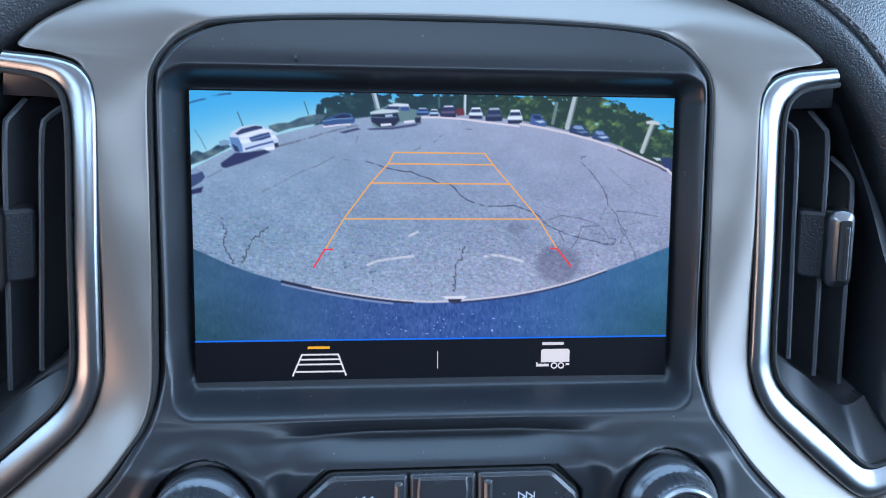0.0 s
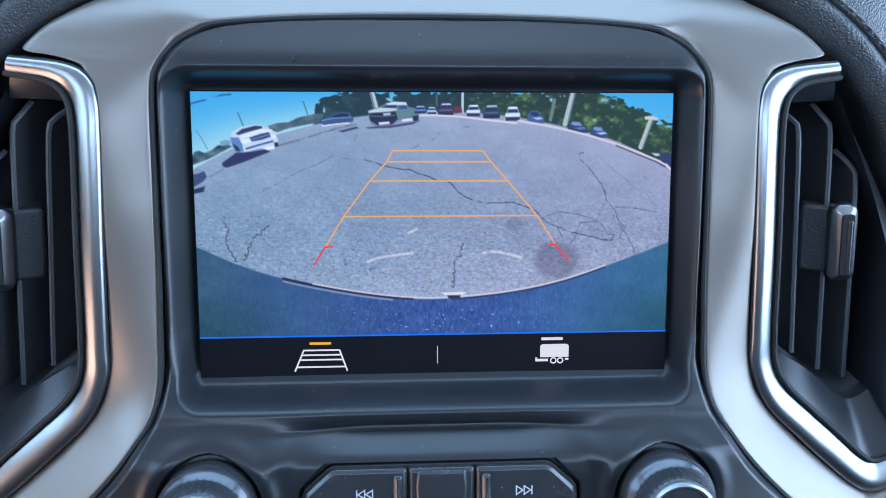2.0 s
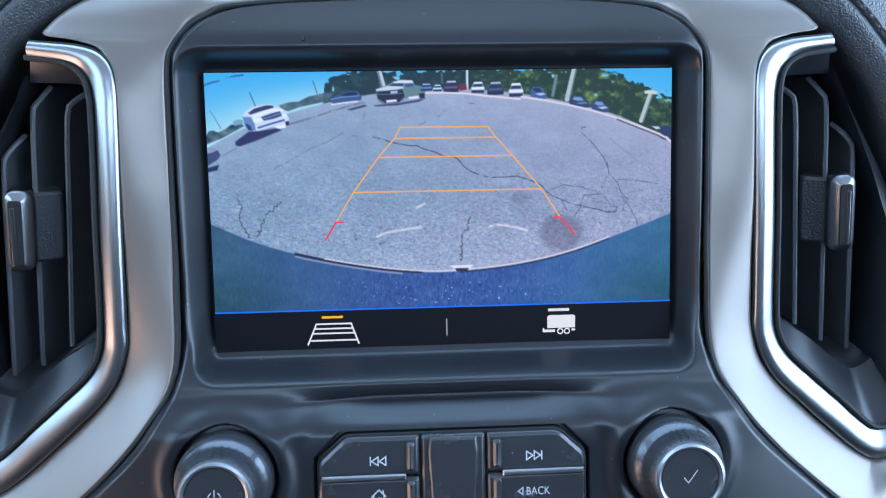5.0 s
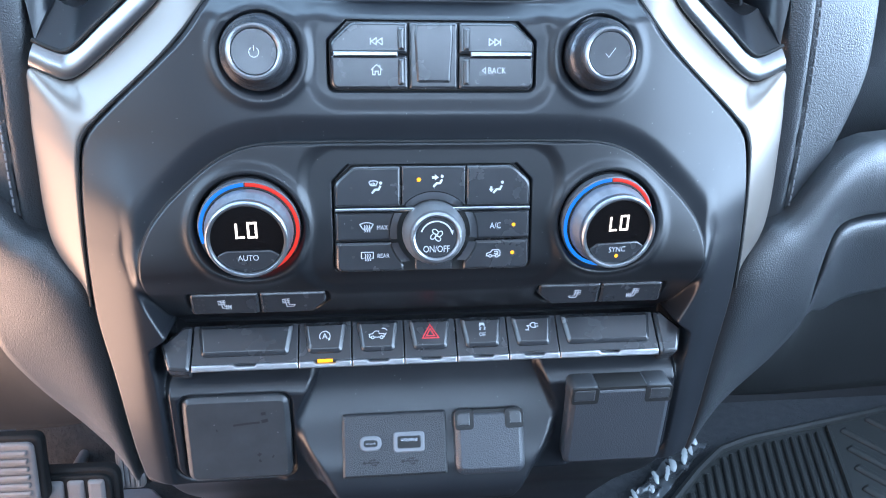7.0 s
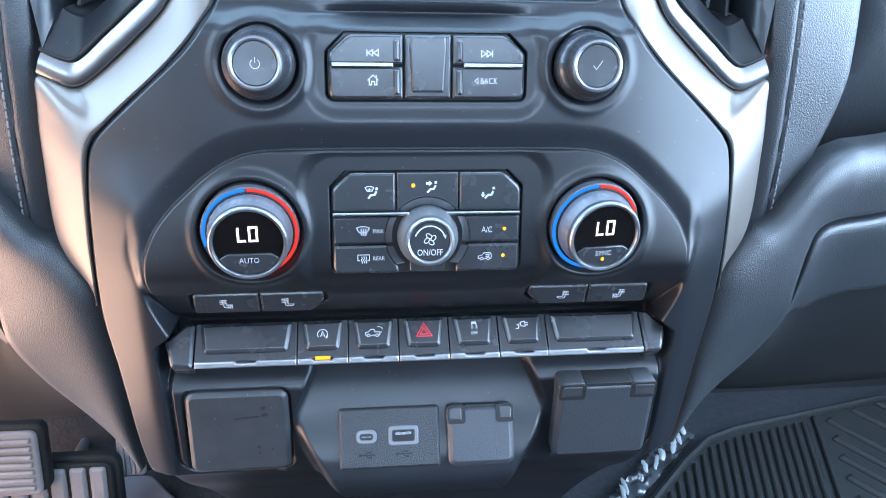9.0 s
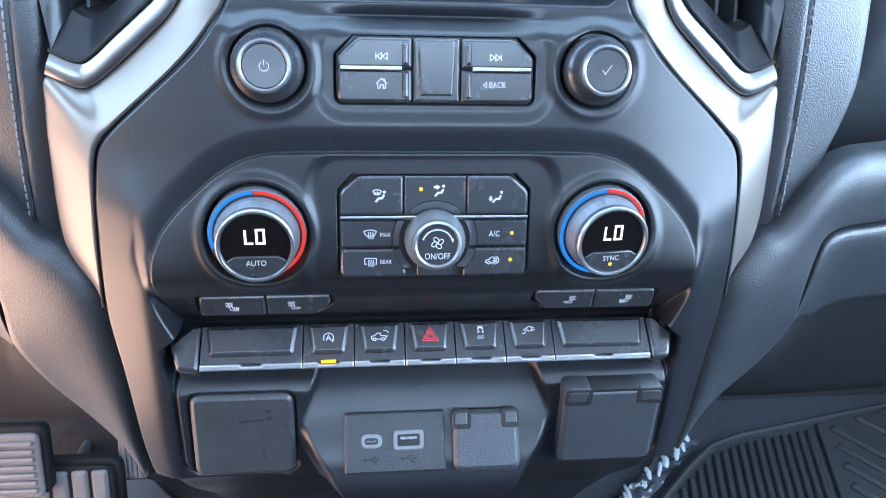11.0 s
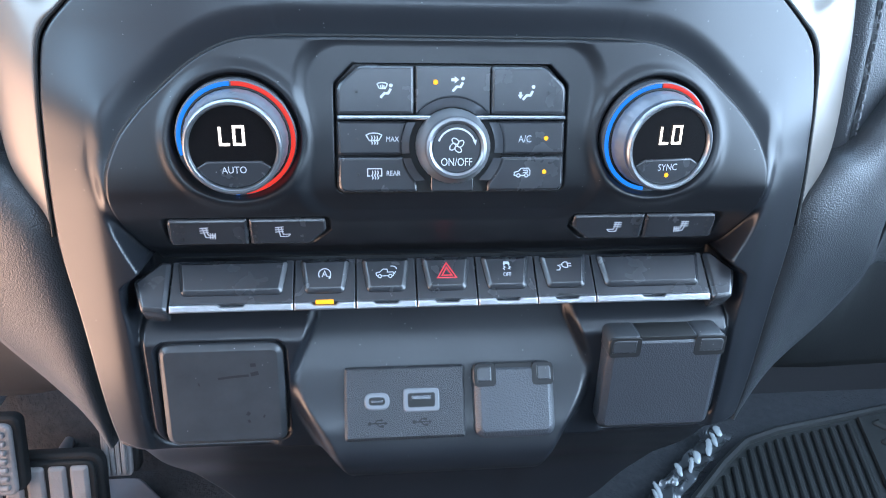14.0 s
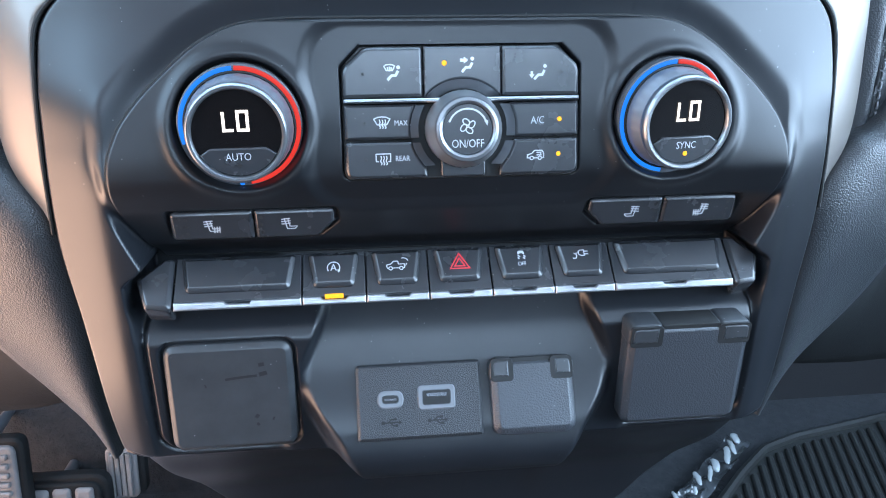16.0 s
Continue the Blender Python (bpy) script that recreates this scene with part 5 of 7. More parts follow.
# seat keys
for pair, sx in ((seat_left, -1), (seat_right, 1)):
    for key_, u, warm in ((pair[0], 0.1040, True), (pair[1], 0.0722, False)):
        if sx > 0:
            u += 0.0040
        P = Plane(SEAT(sx * u, 0.0, 0), SEAT.v, (sx, 0, 0)) if sx < 0 else SEAT.at(sx * u, 0)
        f = 1 if sx < 0 else -1
        P = SEAT.at(sx * u, 0)
        L = [[(-1.6 * f, 2.4), (-0.9 * f, -1.6), (1.6 * f, -1.6)], [(-0.5 * f, 2.2), (0.0, -0.7), (2.4 * f, -0.7)], [(1.6 * f, -1.6), (2.4 * f, -0.7)]]
        L += [[(-2.6 * f, 2.0 - 0.9 * k), (0.3 * f, 2.3 - 0.9 * k)] for k in range(3)]
        if warm:
            L += [[(0.5 * f + 0.8 * f * k, -2.3), (0.7 * f + 0.8 * f * k, 0.1)] for k in range(3)]
        ink(S(L, 0.0013), P, key_, 0.00046, 0.0015)
        du = -0.0105 if sx < 0 else 0.0120
        if not warm:
            du = -0.0115 if sx < 0 else 0.0105
        for k in range(3):
            dot(SEAT.at(sx * u + du, 0.0036 - 0.0034 * k), 0.0005, key_, 0.0015)

# switch row
TOP = 0.0023
sw = lambda u, v=-0.0085: ROW.at(u, v)
P = sw(-0.0552, -0.0088)
ink([circle2(0, 0, 0.0027, -35, 215)], P, switches[1], 0.00045, TOP)
ink(S([[(-1.2, -1.5), (0, 1.6), (1.2, -1.5)], [(-0.8, -0.4), (0.8, -0.4)]]), P, switches[1], 0.00042, TOP)
ink([], P, switches[1], w=TOP, polys=S([[(1.6, -0.9), (3.0, -1.6), (1.9, -2.6)]]))
P = sw(-0.0276, -0.0088)
ink(S([[(-4.2, -1.5), (-4.4, 0.1), (-2.6, 0.5), (-1.4, 1.9), (0.6, 1.9), (0.8, 0.4), (3.4, 0.4), (3.4, -1.5), (2.7, -1.5)], [(-1.9, -1.5), (1.2, -1.5)], [(-4.2, -1.5), (-3.5, -1.5)], [(3.9, -0.6), (4.5, 0.8)]]), P, switches[2], 0.00042, TOP)
ink([circle2(-0.0027, -0.0016, 0.0008, n=12), circle2(0.0020, -0.0016, 0.0008, n=12), circle2(0.0030, 0.0012, 0.0022, 20, 110, 10)], P, switches[2], 0.00042, TOP)
P = sw(0.0004, -0.0085)
t3 = lambda r: [(r * math.cos(radians(a)), -0.0008 + r * math.sin(radians(a))) for a in (90, 210, 330, 90)]
ink([t3(0.0050), t3(0.0026)], P, switches[3], 0.00062, TOP, material=REDINK)
P = sw(0.0285, -0.0062)
ink([], P, switches[4], w=TOP, polys=S([[(-1.2, 2.0), (1.2, 2.0), (1.6, 0.7), (-1.6, 0.7)], [(-1.5, 0.7), (-0.7, 0.7), (-0.7, 0.2), (-1.5, 0.2)], [(0.7, 0.7), (1.5, 0.7), (1.5, 0.2), (0.7, 0.2)]]))
ink(S([[(-1.6, -0.2), (-0.6, -0.9), (-1.6, -1.6), (-0.8, -2.2)], [(0.9, -0.2), (1.9, -0.9), (0.9, -1.6), (1.7, -2.2)]]), P, switches[4], 0.0004, TOP)
word(sw(0.0285, -0.0108), "OFF", 0.0020, switches[4], TOP, stretch=0.75)
P = sw(0.0560, -0.0070)
ink(S([[(-4.0, -2.2), (-2.4, -2.2), (-1.9, -0.6), (-3.0, 0.2), (-1.2, 0.5)], [(1.6, 1.9), (0.2, 1.9), (-1.0, 1.2), (-1.0, -0.2), (0.2, -0.9), (1.6, -0.9), (1.6, 1.9)], [(1.6, 1.2), (3.4, 1.2)], [(1.6, -0.2), (3.4, -0.2)]]), P, switches[5], 0.00042, TOP)
part("indicator", plate(ROW.at(-0.0552, -0.0214), rpoly(box2(-0.0040, -0.0007, 0.0040, 0.0006), 0.0003), -0.001, 0.0012, 0.0003), LED, switches[1], "amber indicator bar")
part("unlit_indicator", plate(ROW.at(0.0560, -0.0205), rpoly(box2(-0.0036, -0.0003, 0.0036, 0.0003), 0.0001), -0.001, 0.0002, 0.0001), SEAM, switches[5])

# ports
def port(u, v, w, h, r, tongue):
    q = USB.at(u, v)
    o = part("usb_port", plate(q, rpoly(box2(-w / 2, -h / 2, w / 2, h / 2), r), 0.0005, 0.0034, 0.0006), PORT, usb, "grey port surround")
    iw, ih = w - 0.0044, h - 0.0044
    part("port_opening", plate(q, rpoly(box2(-iw / 2, -ih / 2, iw / 2, ih / 2), min(r * 0.6, ih * 0.49)), 0.0010, 0.00345, 0.0001), SEAM, o)
    part("port_shell", glyph([[tuple(p) for p in rpoly(box2(-iw / 2, -ih / 2, iw / 2, ih / 2), min(r * 0.6, ih * 0.49)) + [rpoly(box2(-iw / 2, -ih / 2, iw / 2, ih / 2), min(r * 0.6, ih * 0.49))[0]]]], q, 0.00035, 0.0036), DULL, o, "metal shell")
    part("port_tongue", plate(q.at(0, tongue), rpoly(box2(-iw * 0.36, -ih * 0.14, iw * 0.36, ih * 0.14), 0.0001), 0.0010, 0.00355, 0.0001), DULL if tongue == 0 else KNURL, o)
    ink([[(-0.0040, 0), (0.0030, 0)], [(-0.0020, 0), (-0.0006, 0.0014), (0.0010, 0.0014)], [(-0.0010, 0), (0.0004, -0.0014), (0.0016, -0.0014)]], USB.at(u + 0.0006, v - 0.0102), usb, 0.0006, 0.0027, material=SEAM,
        polys=[[(0.0028, 0.0009), (0.0044, 0), (0.0028, -0.0009)], circle2(-0.0042, 0, 0.0009, n=14)[:-1], circle2(0.0014, 0.0014, 0.0006, n=10)[:-1], box2(0.0012, -0.0020, 0.0024, -0.0008)])


port(-0.0133, 0.0008, 0.0120, 0.0080, 0.0040, 0)
port(0.0076, 0.0008, 0.0172, 0.0110, 0.0022, 0.0012)

# ---- picture on the display ----
def srgb(r_, g_, b_):
    return tuple(((c / 255 + 0.055) / 1.055) ** 2.4 if c > 10 else c / 3294 for c in (r_, g_, b_))


LAYER = [0.0]


def D(x, y, w):
    """A place on the display, in millimetres from its top left corner."""
    return SCR((x - 86.5) * mm, (51.8 - y) * mm, w)


def flat(name, polys, material, lift=0.00004):
    """A flat patch of the picture."""
    LAYER[0] += lift
    vs, fs = [], []
    for p in polys:
        n = len(vs)
        vs += [D(x, y, LAYER[0]) for x, y in p]
        fs.append(tuple(range(n, len(vs))))
    me = mesh_from(name, vs, fs, False)
    return place(name, me, material, SCREEN)


def lines(name, strokes, width, material):
    LAYER[0] += 0.00004
    g_ = glyph([[((x - 86.5) * mm, (51.8 - y) * mm) for x, y in s] for s in strokes], SCR, width * mm, LAYER[0])
    return place(name, mesh_from(name, *g_, False), material, SCREEN)


def smoothed(pts, n=50):
    return [tuple(p) for p in spline(pts, n)]


class Paint:
    """The rear camera's picture, drawn in millimetres of the display on a fine grid of lit cells."""
    STEP = 0.3

    def __init__(self, wide, high):
        self.nx, self.ny = int(wide / self.STEP) + 1, int(high / self.STEP) + 1
        self.X, self.Y = np.meshgrid(np.linspace(0, wide, self.nx), np.linspace(0, high, self.ny))
        self.C = np.zeros((self.ny, self.nx, 3))
        self.rng = np.random.default_rng(7)

    def noise(self, sx, sy, octaves=1):
        """Smooth noise about 0, its grain sx by sy millimetres."""
        out = 0.0
        for k in range(octaves):
            f = 2.0 ** k
            u, v = self.X * f / sx, self.Y * f / sy
            g = self.rng.normal(0, 1, (int(v.max()) + 3, int(u.max()) + 3))
            i, j = v.astype(int), u.astype(int)
            a, b = smooth01(v - i), smooth01(u - j)
            out = out + ((g[i, j] * (1 - b) + g[i, j + 1] * b) * (1 - a) + (g[i + 1, j] * (1 - b) + g[i + 1, j + 1] * b) * a) / f
        return out

    def put(self, mask, colour, where=None):
        y, x = where or (slice(None), slice(None))
        m = mask[..., None]
        self.C[y, x] = self.C[y, x] * (1 - m) + np.asarray(colour, float) * m

    def window(self, pts, margin):
        P = np.array(pts, float)
        x0, y0 = np.clip(((P.min(0) - margin) / self.STEP).astype(int), 0, (self.nx - 1, self.ny - 1))
        x1, y1 = np.clip(((P.max(0) + margin) / self.STEP).astype(int) + 2, 1, (self.nx, self.ny))
        return P, (slice(y0, y1), slice(x0, x1))

    def away(self, P, where, shut):
        """Distance to a run of strokes, and whether inside it."""
        X, Y = self.X[where], self.Y[where]
        d, inside = np.full(X.shape, 1e9), np.zeros(X.shape, bool)
        for k in range(len(P) if shut else len(P) - 1):
            a, b = P[k], P[(k + 1) % len(P)]
            e = b - a
            t = np.clip(((X - a[0]) * e[0] + (Y - a[1]) * e[1]) / (e @ e + 1e-9), 0, 1)
            d = np.minimum(d, np.hypot(X - a[0] - t * e[0], Y - a[1] - t * e[1]))
            if abs(e[1]) > 1e-9:
                inside ^= ((a[1] > Y) != (b[1] > Y)) & (X < a[0] + (Y - a[1]) / e[1] * e[0])
        return d, inside

    def area(self, pts, colour, soft=0.24, mottle=0.0):
        soft *= 0.7
        P, where = self.window(pts, soft * 2)
        if where[0].start >= where[0].stop or where[1].start >= where[1].stop:
            return
        d, inside = self.away(P, where, True)
        shade_ = np.asarray(colour, float) + np.zeros(d.shape + (3,))
        if mottle:
            shade_ += mottle * FOLIAGE[where][..., None] * (1.0, 1.0, 0.7)
        self.put(smooth01(np.where(inside, d, -d) / (2 * soft) + 0.5), shade_, where)

    def line(self, pts, width, colour, broken=0.0):
        P, where = self.window(pts, width + 0.5)
        if where[0].start >= where[0].stop or where[1].start >= where[1].stop:
            return
        d = self.away(P, where, False)[0]
        m = smooth01((width / 2 - d) / 0.36 + 0.5)
        if broken:
            m = m * np.clip(0.85 + broken * 1.6 * GAPS[where], 0.1, 1)
        self.put(m, colour, where)


ORANGE = glow("lit_orange_line", srgb(240, 172, 96), 1.36)
REDLINE = glow("lit_red_line", srgb(238, 62, 70), 1.36)
BLUELINE = glow("lit_blue_line", srgb(30, 112, 232), 1.36)
AMBER = glow("lit_amber_bar", srgb(252, 182, 40), 1.36)
BAR = glow("lit_dark_bar", srgb(4, 5, 12), 1.36)
ICON = glow("lit_white_icon", srgb(226, 224, 228), 1.36)

paint = Paint(173.0, 88.2)
PX, PY = paint.X, paint.Y
FOLIAGE = paint.noise(3.2, 2.4, 4) * 0.6
GAPS = paint.noise(1.6, 1.2, 2)
horizon = smoothed([(0, 27.0), (14.7, 19.6), (30.6, 14.7), (50.6, 9.8), (70.7, 7.4), (90.9, 6.8), (111.3, 8.2), (132.0, 11.8), (152.9, 17.5), (173, 27.2)])
arc_b = smoothed([(0, 54.9), (15.7, 62.0), (33.6, 67.5), (57.9, 72.4), (78.4, 74.8), (94.9, 74.6), (115.8, 72.4), (134.7, 68.3), (153.7, 61.8), (173, 54.6)])
far = np.interp(PX, [p[0] for p in horizon], [p[1] for p in horizon])
near = np.interp(PX, [p[0] for p in arc_b], [p[1] for p in arc_b])
# sky, paler towards the horizon
fall = smooth01((PY + 4) / (far + 5))
for k, (a, b) in enumerate(((64, 166), (170, 216), (228, 228))):
    paint.C[..., k] = a + (b - a) * fall ** 1.6
# trees: dark masses with sunlit clumps and gaps to the sky
crown = np.interp(PX, (42.0, 43.5, 48, 52, 58, 146, 149, 155, 160, 166, 173), (12.0, 5.5, 2.2, 1.2, 0.2, -1.0, 1.0, 3.2, 6.0, 9.0, 12.0)) + 0.9 * GAPS + 0.8 * FOLIAGE
m = smooth01((PY - crown) / 0.8 + 0.5) * smooth01((PX - 42.0) / 1.5 + 0.3 * FOLIAGE)
leaf = smooth01((FOLIAGE + 0.30 * GAPS) * 0.55 + 0.26) * (0.55 + 0.45 * smooth01((PX - 98) / 20))
cool = smooth01((118 - PX) / 40)[..., None]
dark = np.array((30, 56, 46)) * (1 - cool) + np.array((24, 52, 62)) * cool
lit = np.array((104, 136, 78)) * (1 - cool) + np.array((78, 118, 112)) * cool
paint.put(m, dark + (lit - dark) * (leaf ** 1.4)[..., None])
paint.put(m * smooth01((FOLIAGE * 0.7 + GAPS * 0.8 - 1.15) * 3 - PY * 0.22), (126, 190, 214))
# the lot: smooth far off, coarse and speckled nearby
depth = np.clip((PY - far) / (76 - far), 0, 1)
base = np.stack([np.interp(depth, (0, 0.25, 0.6, 0.85, 1), row) for row in ((150, 138, 134, 146, 158), (165, 156, 152, 161, 172), (192, 184, 180, 188, 198))], -1)
warm = smooth01(PX / 173)[..., None]
base = base * (np.array((0.93, 0.99, 0.985)) * (1 - warm) + np.array((1.06, 1.0, 1.0)) * warm)
rough_ = 0.25 + 0.75 * smooth01((PY - 18) / 46)
speck = paint.noise(1.0, 0.42) * 9.5 * rough_ + paint.noise(0.36, 0.6) * 7.5 * rough_ + paint.noise(9, 5, 3) * 3.0
pits = -44 * rough_ ** 2 * smooth01(paint.noise(0.9, 0.4) * 1.4 - 1.9)
base = base + (speck + pits)[..., None] + np.stack([paint.noise(0.9, 0.7) * 4 * rough_ for _ in range(3)], -1)
paint.put(smooth01((PY - far) / 0.8 + 0.5), base)
# far hedge, low buildings and wires on the sky
paint.area([(26.7, 11.9), (30, 10.9), (33.9, 10.6), (37.2, 9), (40.6, 8.2), (43.9, 7.5), (46.5, 7.7), (45.8, 9), (44.5, 10.6), (37.8, 11.9), (33.9, 12.7), (29.9, 14.1), (27.3, 13.2)], (72, 98, 112), 0.5, 26)
paint.area([(-0.4, 22.7), (0.8, 21), (2.2, 20.6), (4.2, 21.4), (6.8, 20.3), (8.8, 18.8), (12.4, 18.1), (13.7, 19.2), (10, 21.2), (5.4, 23.6), (-0.6, 25.8)], (62, 88, 104), 0.5, 30)
paint.area([(9.6, 17.5), (11.5, 16.8), (13.3, 17), (13.4, 18.3), (10.1, 19.1)], (120, 158, 190), 0.4)
paint.line([(-0, 4.3), (2.9, 3.4), (5.9, 2.7)], 0.63, (46, 96, 150), 0.5)
paint.line([(7.8, 1.9), (11.1, 1.2), (14, 0.9)], 0.63, (46, 96, 150), 0.5)
paint.line([(16.2, 7.2), (18, 11.9)], 0.42, (70, 110, 130))
paint.line([(39.2, 3.3), (40.6, 7.7)], 0.42, (70, 110, 130))
paint.line([(1.6, 13.5), (3.4, 16.4), (5.2, 20)], 0.42, (104, 150, 170))
# seam of the lot
paint.line([(29.7, 18.9), (37.7, 16.8), (45.7, 14.2), (53.7, 12.1), (57.7, 11.3)], 0.7, (108, 118, 140), 0.3)
# white pickup in the sun
paint.area([(10.2, 24.9), (15.2, 21.3), (19.8, 21), (25.8, 20.1), (27.1, 21), (22.4, 22.8), (17.8, 24.6), (11.8, 26.6), (10.4, 26.2)], (38, 44, 88), 0.5)
paint.area([(13.4, 15.6), (14.2, 14), (17.2, 12.3), (22.1, 11.4), (24.4, 11.8), (25.2, 12.5), (27.9, 13.1), (29.1, 14.8), (30, 16.3), (30.2, 18.1), (29.1, 19.5), (26.4, 20.2), (23.8, 19.7), (19.8, 20.8), (17.2, 21.2), (15.4, 20.8), (14, 19)], (196, 212, 234), 0.4)
paint.area([(13.3, 15.9), (16.2, 16), (17.4, 18.1), (17.9, 21), (15.6, 21), (14, 19.4)], (92, 130, 182), 0.5)
paint.area([(14.1, 18.1), (16, 19.2), (16.7, 21), (15.1, 20.7)], (40, 52, 92), 0.4)
paint.area([(15.3, 14.6), (17.5, 13), (22.1, 11.8), (24.4, 12), (24.7, 12.7), (20.1, 13.9), (16.2, 15.1)], (42, 54, 92), 0.4)
paint.area([(16.5, 15.6), (20.1, 14.3), (24.7, 12.9), (27.9, 13.5), (27.3, 14.2), (23.7, 14.2), (20, 15.6), (17.5, 16.2)], (226, 234, 246), 0.4)
paint.area([(20, 16), (24, 14.7), (26.9, 14), (27.5, 15.7), (24.6, 16.7), (20.9, 17.4)], (52, 70, 118), 0.4)
paint.line([(20.4, 16.8), (24.6, 15.6), (27.2, 14.8)], 0.35, (112, 136, 180))
paint.area([(17, 16.5), (20, 16.4), (20.5, 17.6), (18, 18.2), (17.1, 17.8)], (222, 236, 250), 0.35)
paint.area([(27.6, 15), (29.1, 15.1), (29.2, 16.3), (27.9, 16.1)], (222, 236, 250), 0.35)
paint.line([(18.9, 19.9), (23.2, 18.6), (28.1, 17.3)], 0.69, (66, 92, 150))
paint.area([(25, 19.5), (29.1, 18.9), (28.5, 20.1), (25.8, 20.3)], (230, 240, 250), 0.4)
paint.area([(28.6, 17.8), (30, 17.6), (30.1, 18.9), (28.9, 19.5)], (36, 38, 66), 0.35)
# dark car at the border
paint.area([(-2.2, 34.8), (4, 33.1), (3.3, 35.2), (-2.3, 36.3)], (34, 44, 84), 0.5)
paint.area([(-2, 28.1), (-0.5, 27.9), (1.3, 27), (3.9, 28), (4.7, 29.8), (3.4, 31.4), (-0.8, 33.9), (-2.2, 34.2)], (56, 72, 114), 0.4)
paint.area([(-1.9, 27.7), (-0.5, 27.5), (1.3, 27), (3.5, 27.8), (1.9, 28.6), (-0.6, 29.1), (-2, 29.2)], (132, 154, 186), 0.4)
# blue saloon
paint.area([(51.3, 13.7), (57.7, 12.1), (58.7, 12.6), (53, 14.1)], (52, 58, 98), 0.5)
paint.area([(45, 10.8), (45.8, 9.5), (49.1, 8), (52.5, 7), (55.5, 7.2), (56.9, 9.3), (56.5, 10.4), (51.1, 11.1), (46.7, 11.7)], (52, 84, 136), 0.4)
paint.area([(48.9, 8.5), (52.5, 7.4), (54.8, 7.6), (55.4, 8.5), (51.1, 9)], (26, 36, 76), 0.35)
paint.line([(45.5, 10), (49.8, 9.2), (55.8, 8.8)], 0.35, (112, 146, 190))
paint.line([(45.8, 11.9), (51.1, 11.2), (55.1, 10.9)], 0.56, (214, 208, 220))
# poles before the trees
paint.line([(63.4, -0.2), (65.1, 6.2)], 1.66, (176, 194, 208))
paint.line([(62.9, -0.2), (64.5, 6.2)], 0.56, (104, 124, 134))
paint.line([(95.9, -0.6), (95.8, 7)], 0.87, (186, 204, 218))
paint.line([(86.5, 1.1), (86.6, 4.5)], 0.84, (64, 92, 100))
paint.line([(136.1, -0.7), (133.2, 11.1)], 1.79, (172, 188, 192))
paint.line([(136.9, -0.7), (134.3, 10.7)], 0.56, (92, 112, 112))
paint.line([(129.2, 2.5), (127.8, 9.6)], 1.2, (104, 126, 126))
paint.line([(165.1, 9), (161.4, 19.4)], 1.66, (176, 190, 188))
paint.line([(165.9, 9.1), (162.3, 19.4)], 0.56, (100, 120, 120))
paint.area([(162.5, 8.4), (164.7, 8), (167.7, 8.8), (167.4, 9.8), (164.7, 9.4), (162.8, 9.5)], (196, 206, 206), 0.4)
# teal pickup
paint.area([(61.2, 12.4), (64.7, 12), (70.7, 11.6), (80.5, 10), (78.1, 11.2), (70, 12.5), (62, 12.8)], (58, 64, 102), 0.5)
paint.area([(62.1, 7), (63.1, 6.1), (66.5, 5), (68.8, 3.7), (71.5, 3.3), (75.6, 3.5), (76.4, 5.1), (80, 5.8), (80.6, 7), (79.9, 9.8), (78.1, 10), (76.8, 9), (72.7, 10), (70.7, 11.4), (67.4, 11.7), (64.7, 12), (63, 11.1), (62.2, 9)], (96, 128, 134), 0.4)
paint.area([(62, 6.6), (66.8, 5.3), (71.9, 5.5), (72.4, 6.3), (68.1, 7), (62.4, 7.3)], (190, 208, 216), 0.4)
paint.area([(68.5, 4), (71.5, 3.3), (75.6, 3.5), (75.9, 4.4), (68.8, 4.6)], (206, 218, 232), 0.35)
paint.area([(66.9, 5.4), (68.7, 4.5), (72.3, 4.5), (72, 5.6)], (44, 58, 104), 0.35)
paint.area([(72.8, 4.7), (75.6, 4.6), (76.1, 5.8), (73.1, 5.9)], (56, 78, 142), 0.35)
paint.area([(62.4, 7.4), (71.8, 6.7), (72.6, 9.3), (70.6, 11.3), (65.4, 11.6), (62.7, 9.9)], (30, 36, 66), 0.4)
paint.area([(67.4, 7.4), (70, 7.1), (70.1, 8.1), (67.5, 8.3)], (164, 188, 210), 0.35)
paint.line([(62.7, 8.3), (66.7, 8.5), (71.4, 8.1)], 0.35, (82, 104, 130))
paint.area([(65.7, 10.6), (69.5, 10.3), (69.8, 11.1), (66, 11.5)], (222, 224, 240), 0.35)
paint.area([(74.1, 9.5), (77.8, 9.1), (77.9, 9.9), (74.2, 10.3)], (222, 224, 240), 0.35)
paint.area([(77.9, 8.3), (80, 8.1), (80, 9.9), (78.3, 10.2)], (32, 38, 62), 0.35)
# parked cars along the kerb
paint.area([(78.5, 7.3), (78.5, 6.2), (79, 5.8), (79.4, 5), (82, 4.9), (82.4, 5.7), (82.9, 6.1), (82.8, 7.3), (80.7, 7.4)], (60, 104, 172), 0.4)
paint.area([(79.3, 5.2), (79.6, 4.8), (81.9, 4.8), (82.2, 5.2)], (196, 214, 238), 0.35)
paint.area([(79.1, 5.9), (79.5, 5.3), (82, 5.2), (82.3, 5.9)], (34, 46, 86), 0.35)
paint.area([(78.8, 6.2), (82.5, 6), (82.5, 6.4), (78.8, 6.5)], (100, 144, 212), 0.35)
paint.area([(78.6, 6.7), (82.8, 6.6), (82.6, 7.3), (78.7, 7.4)], (34, 40, 72), 0.4)
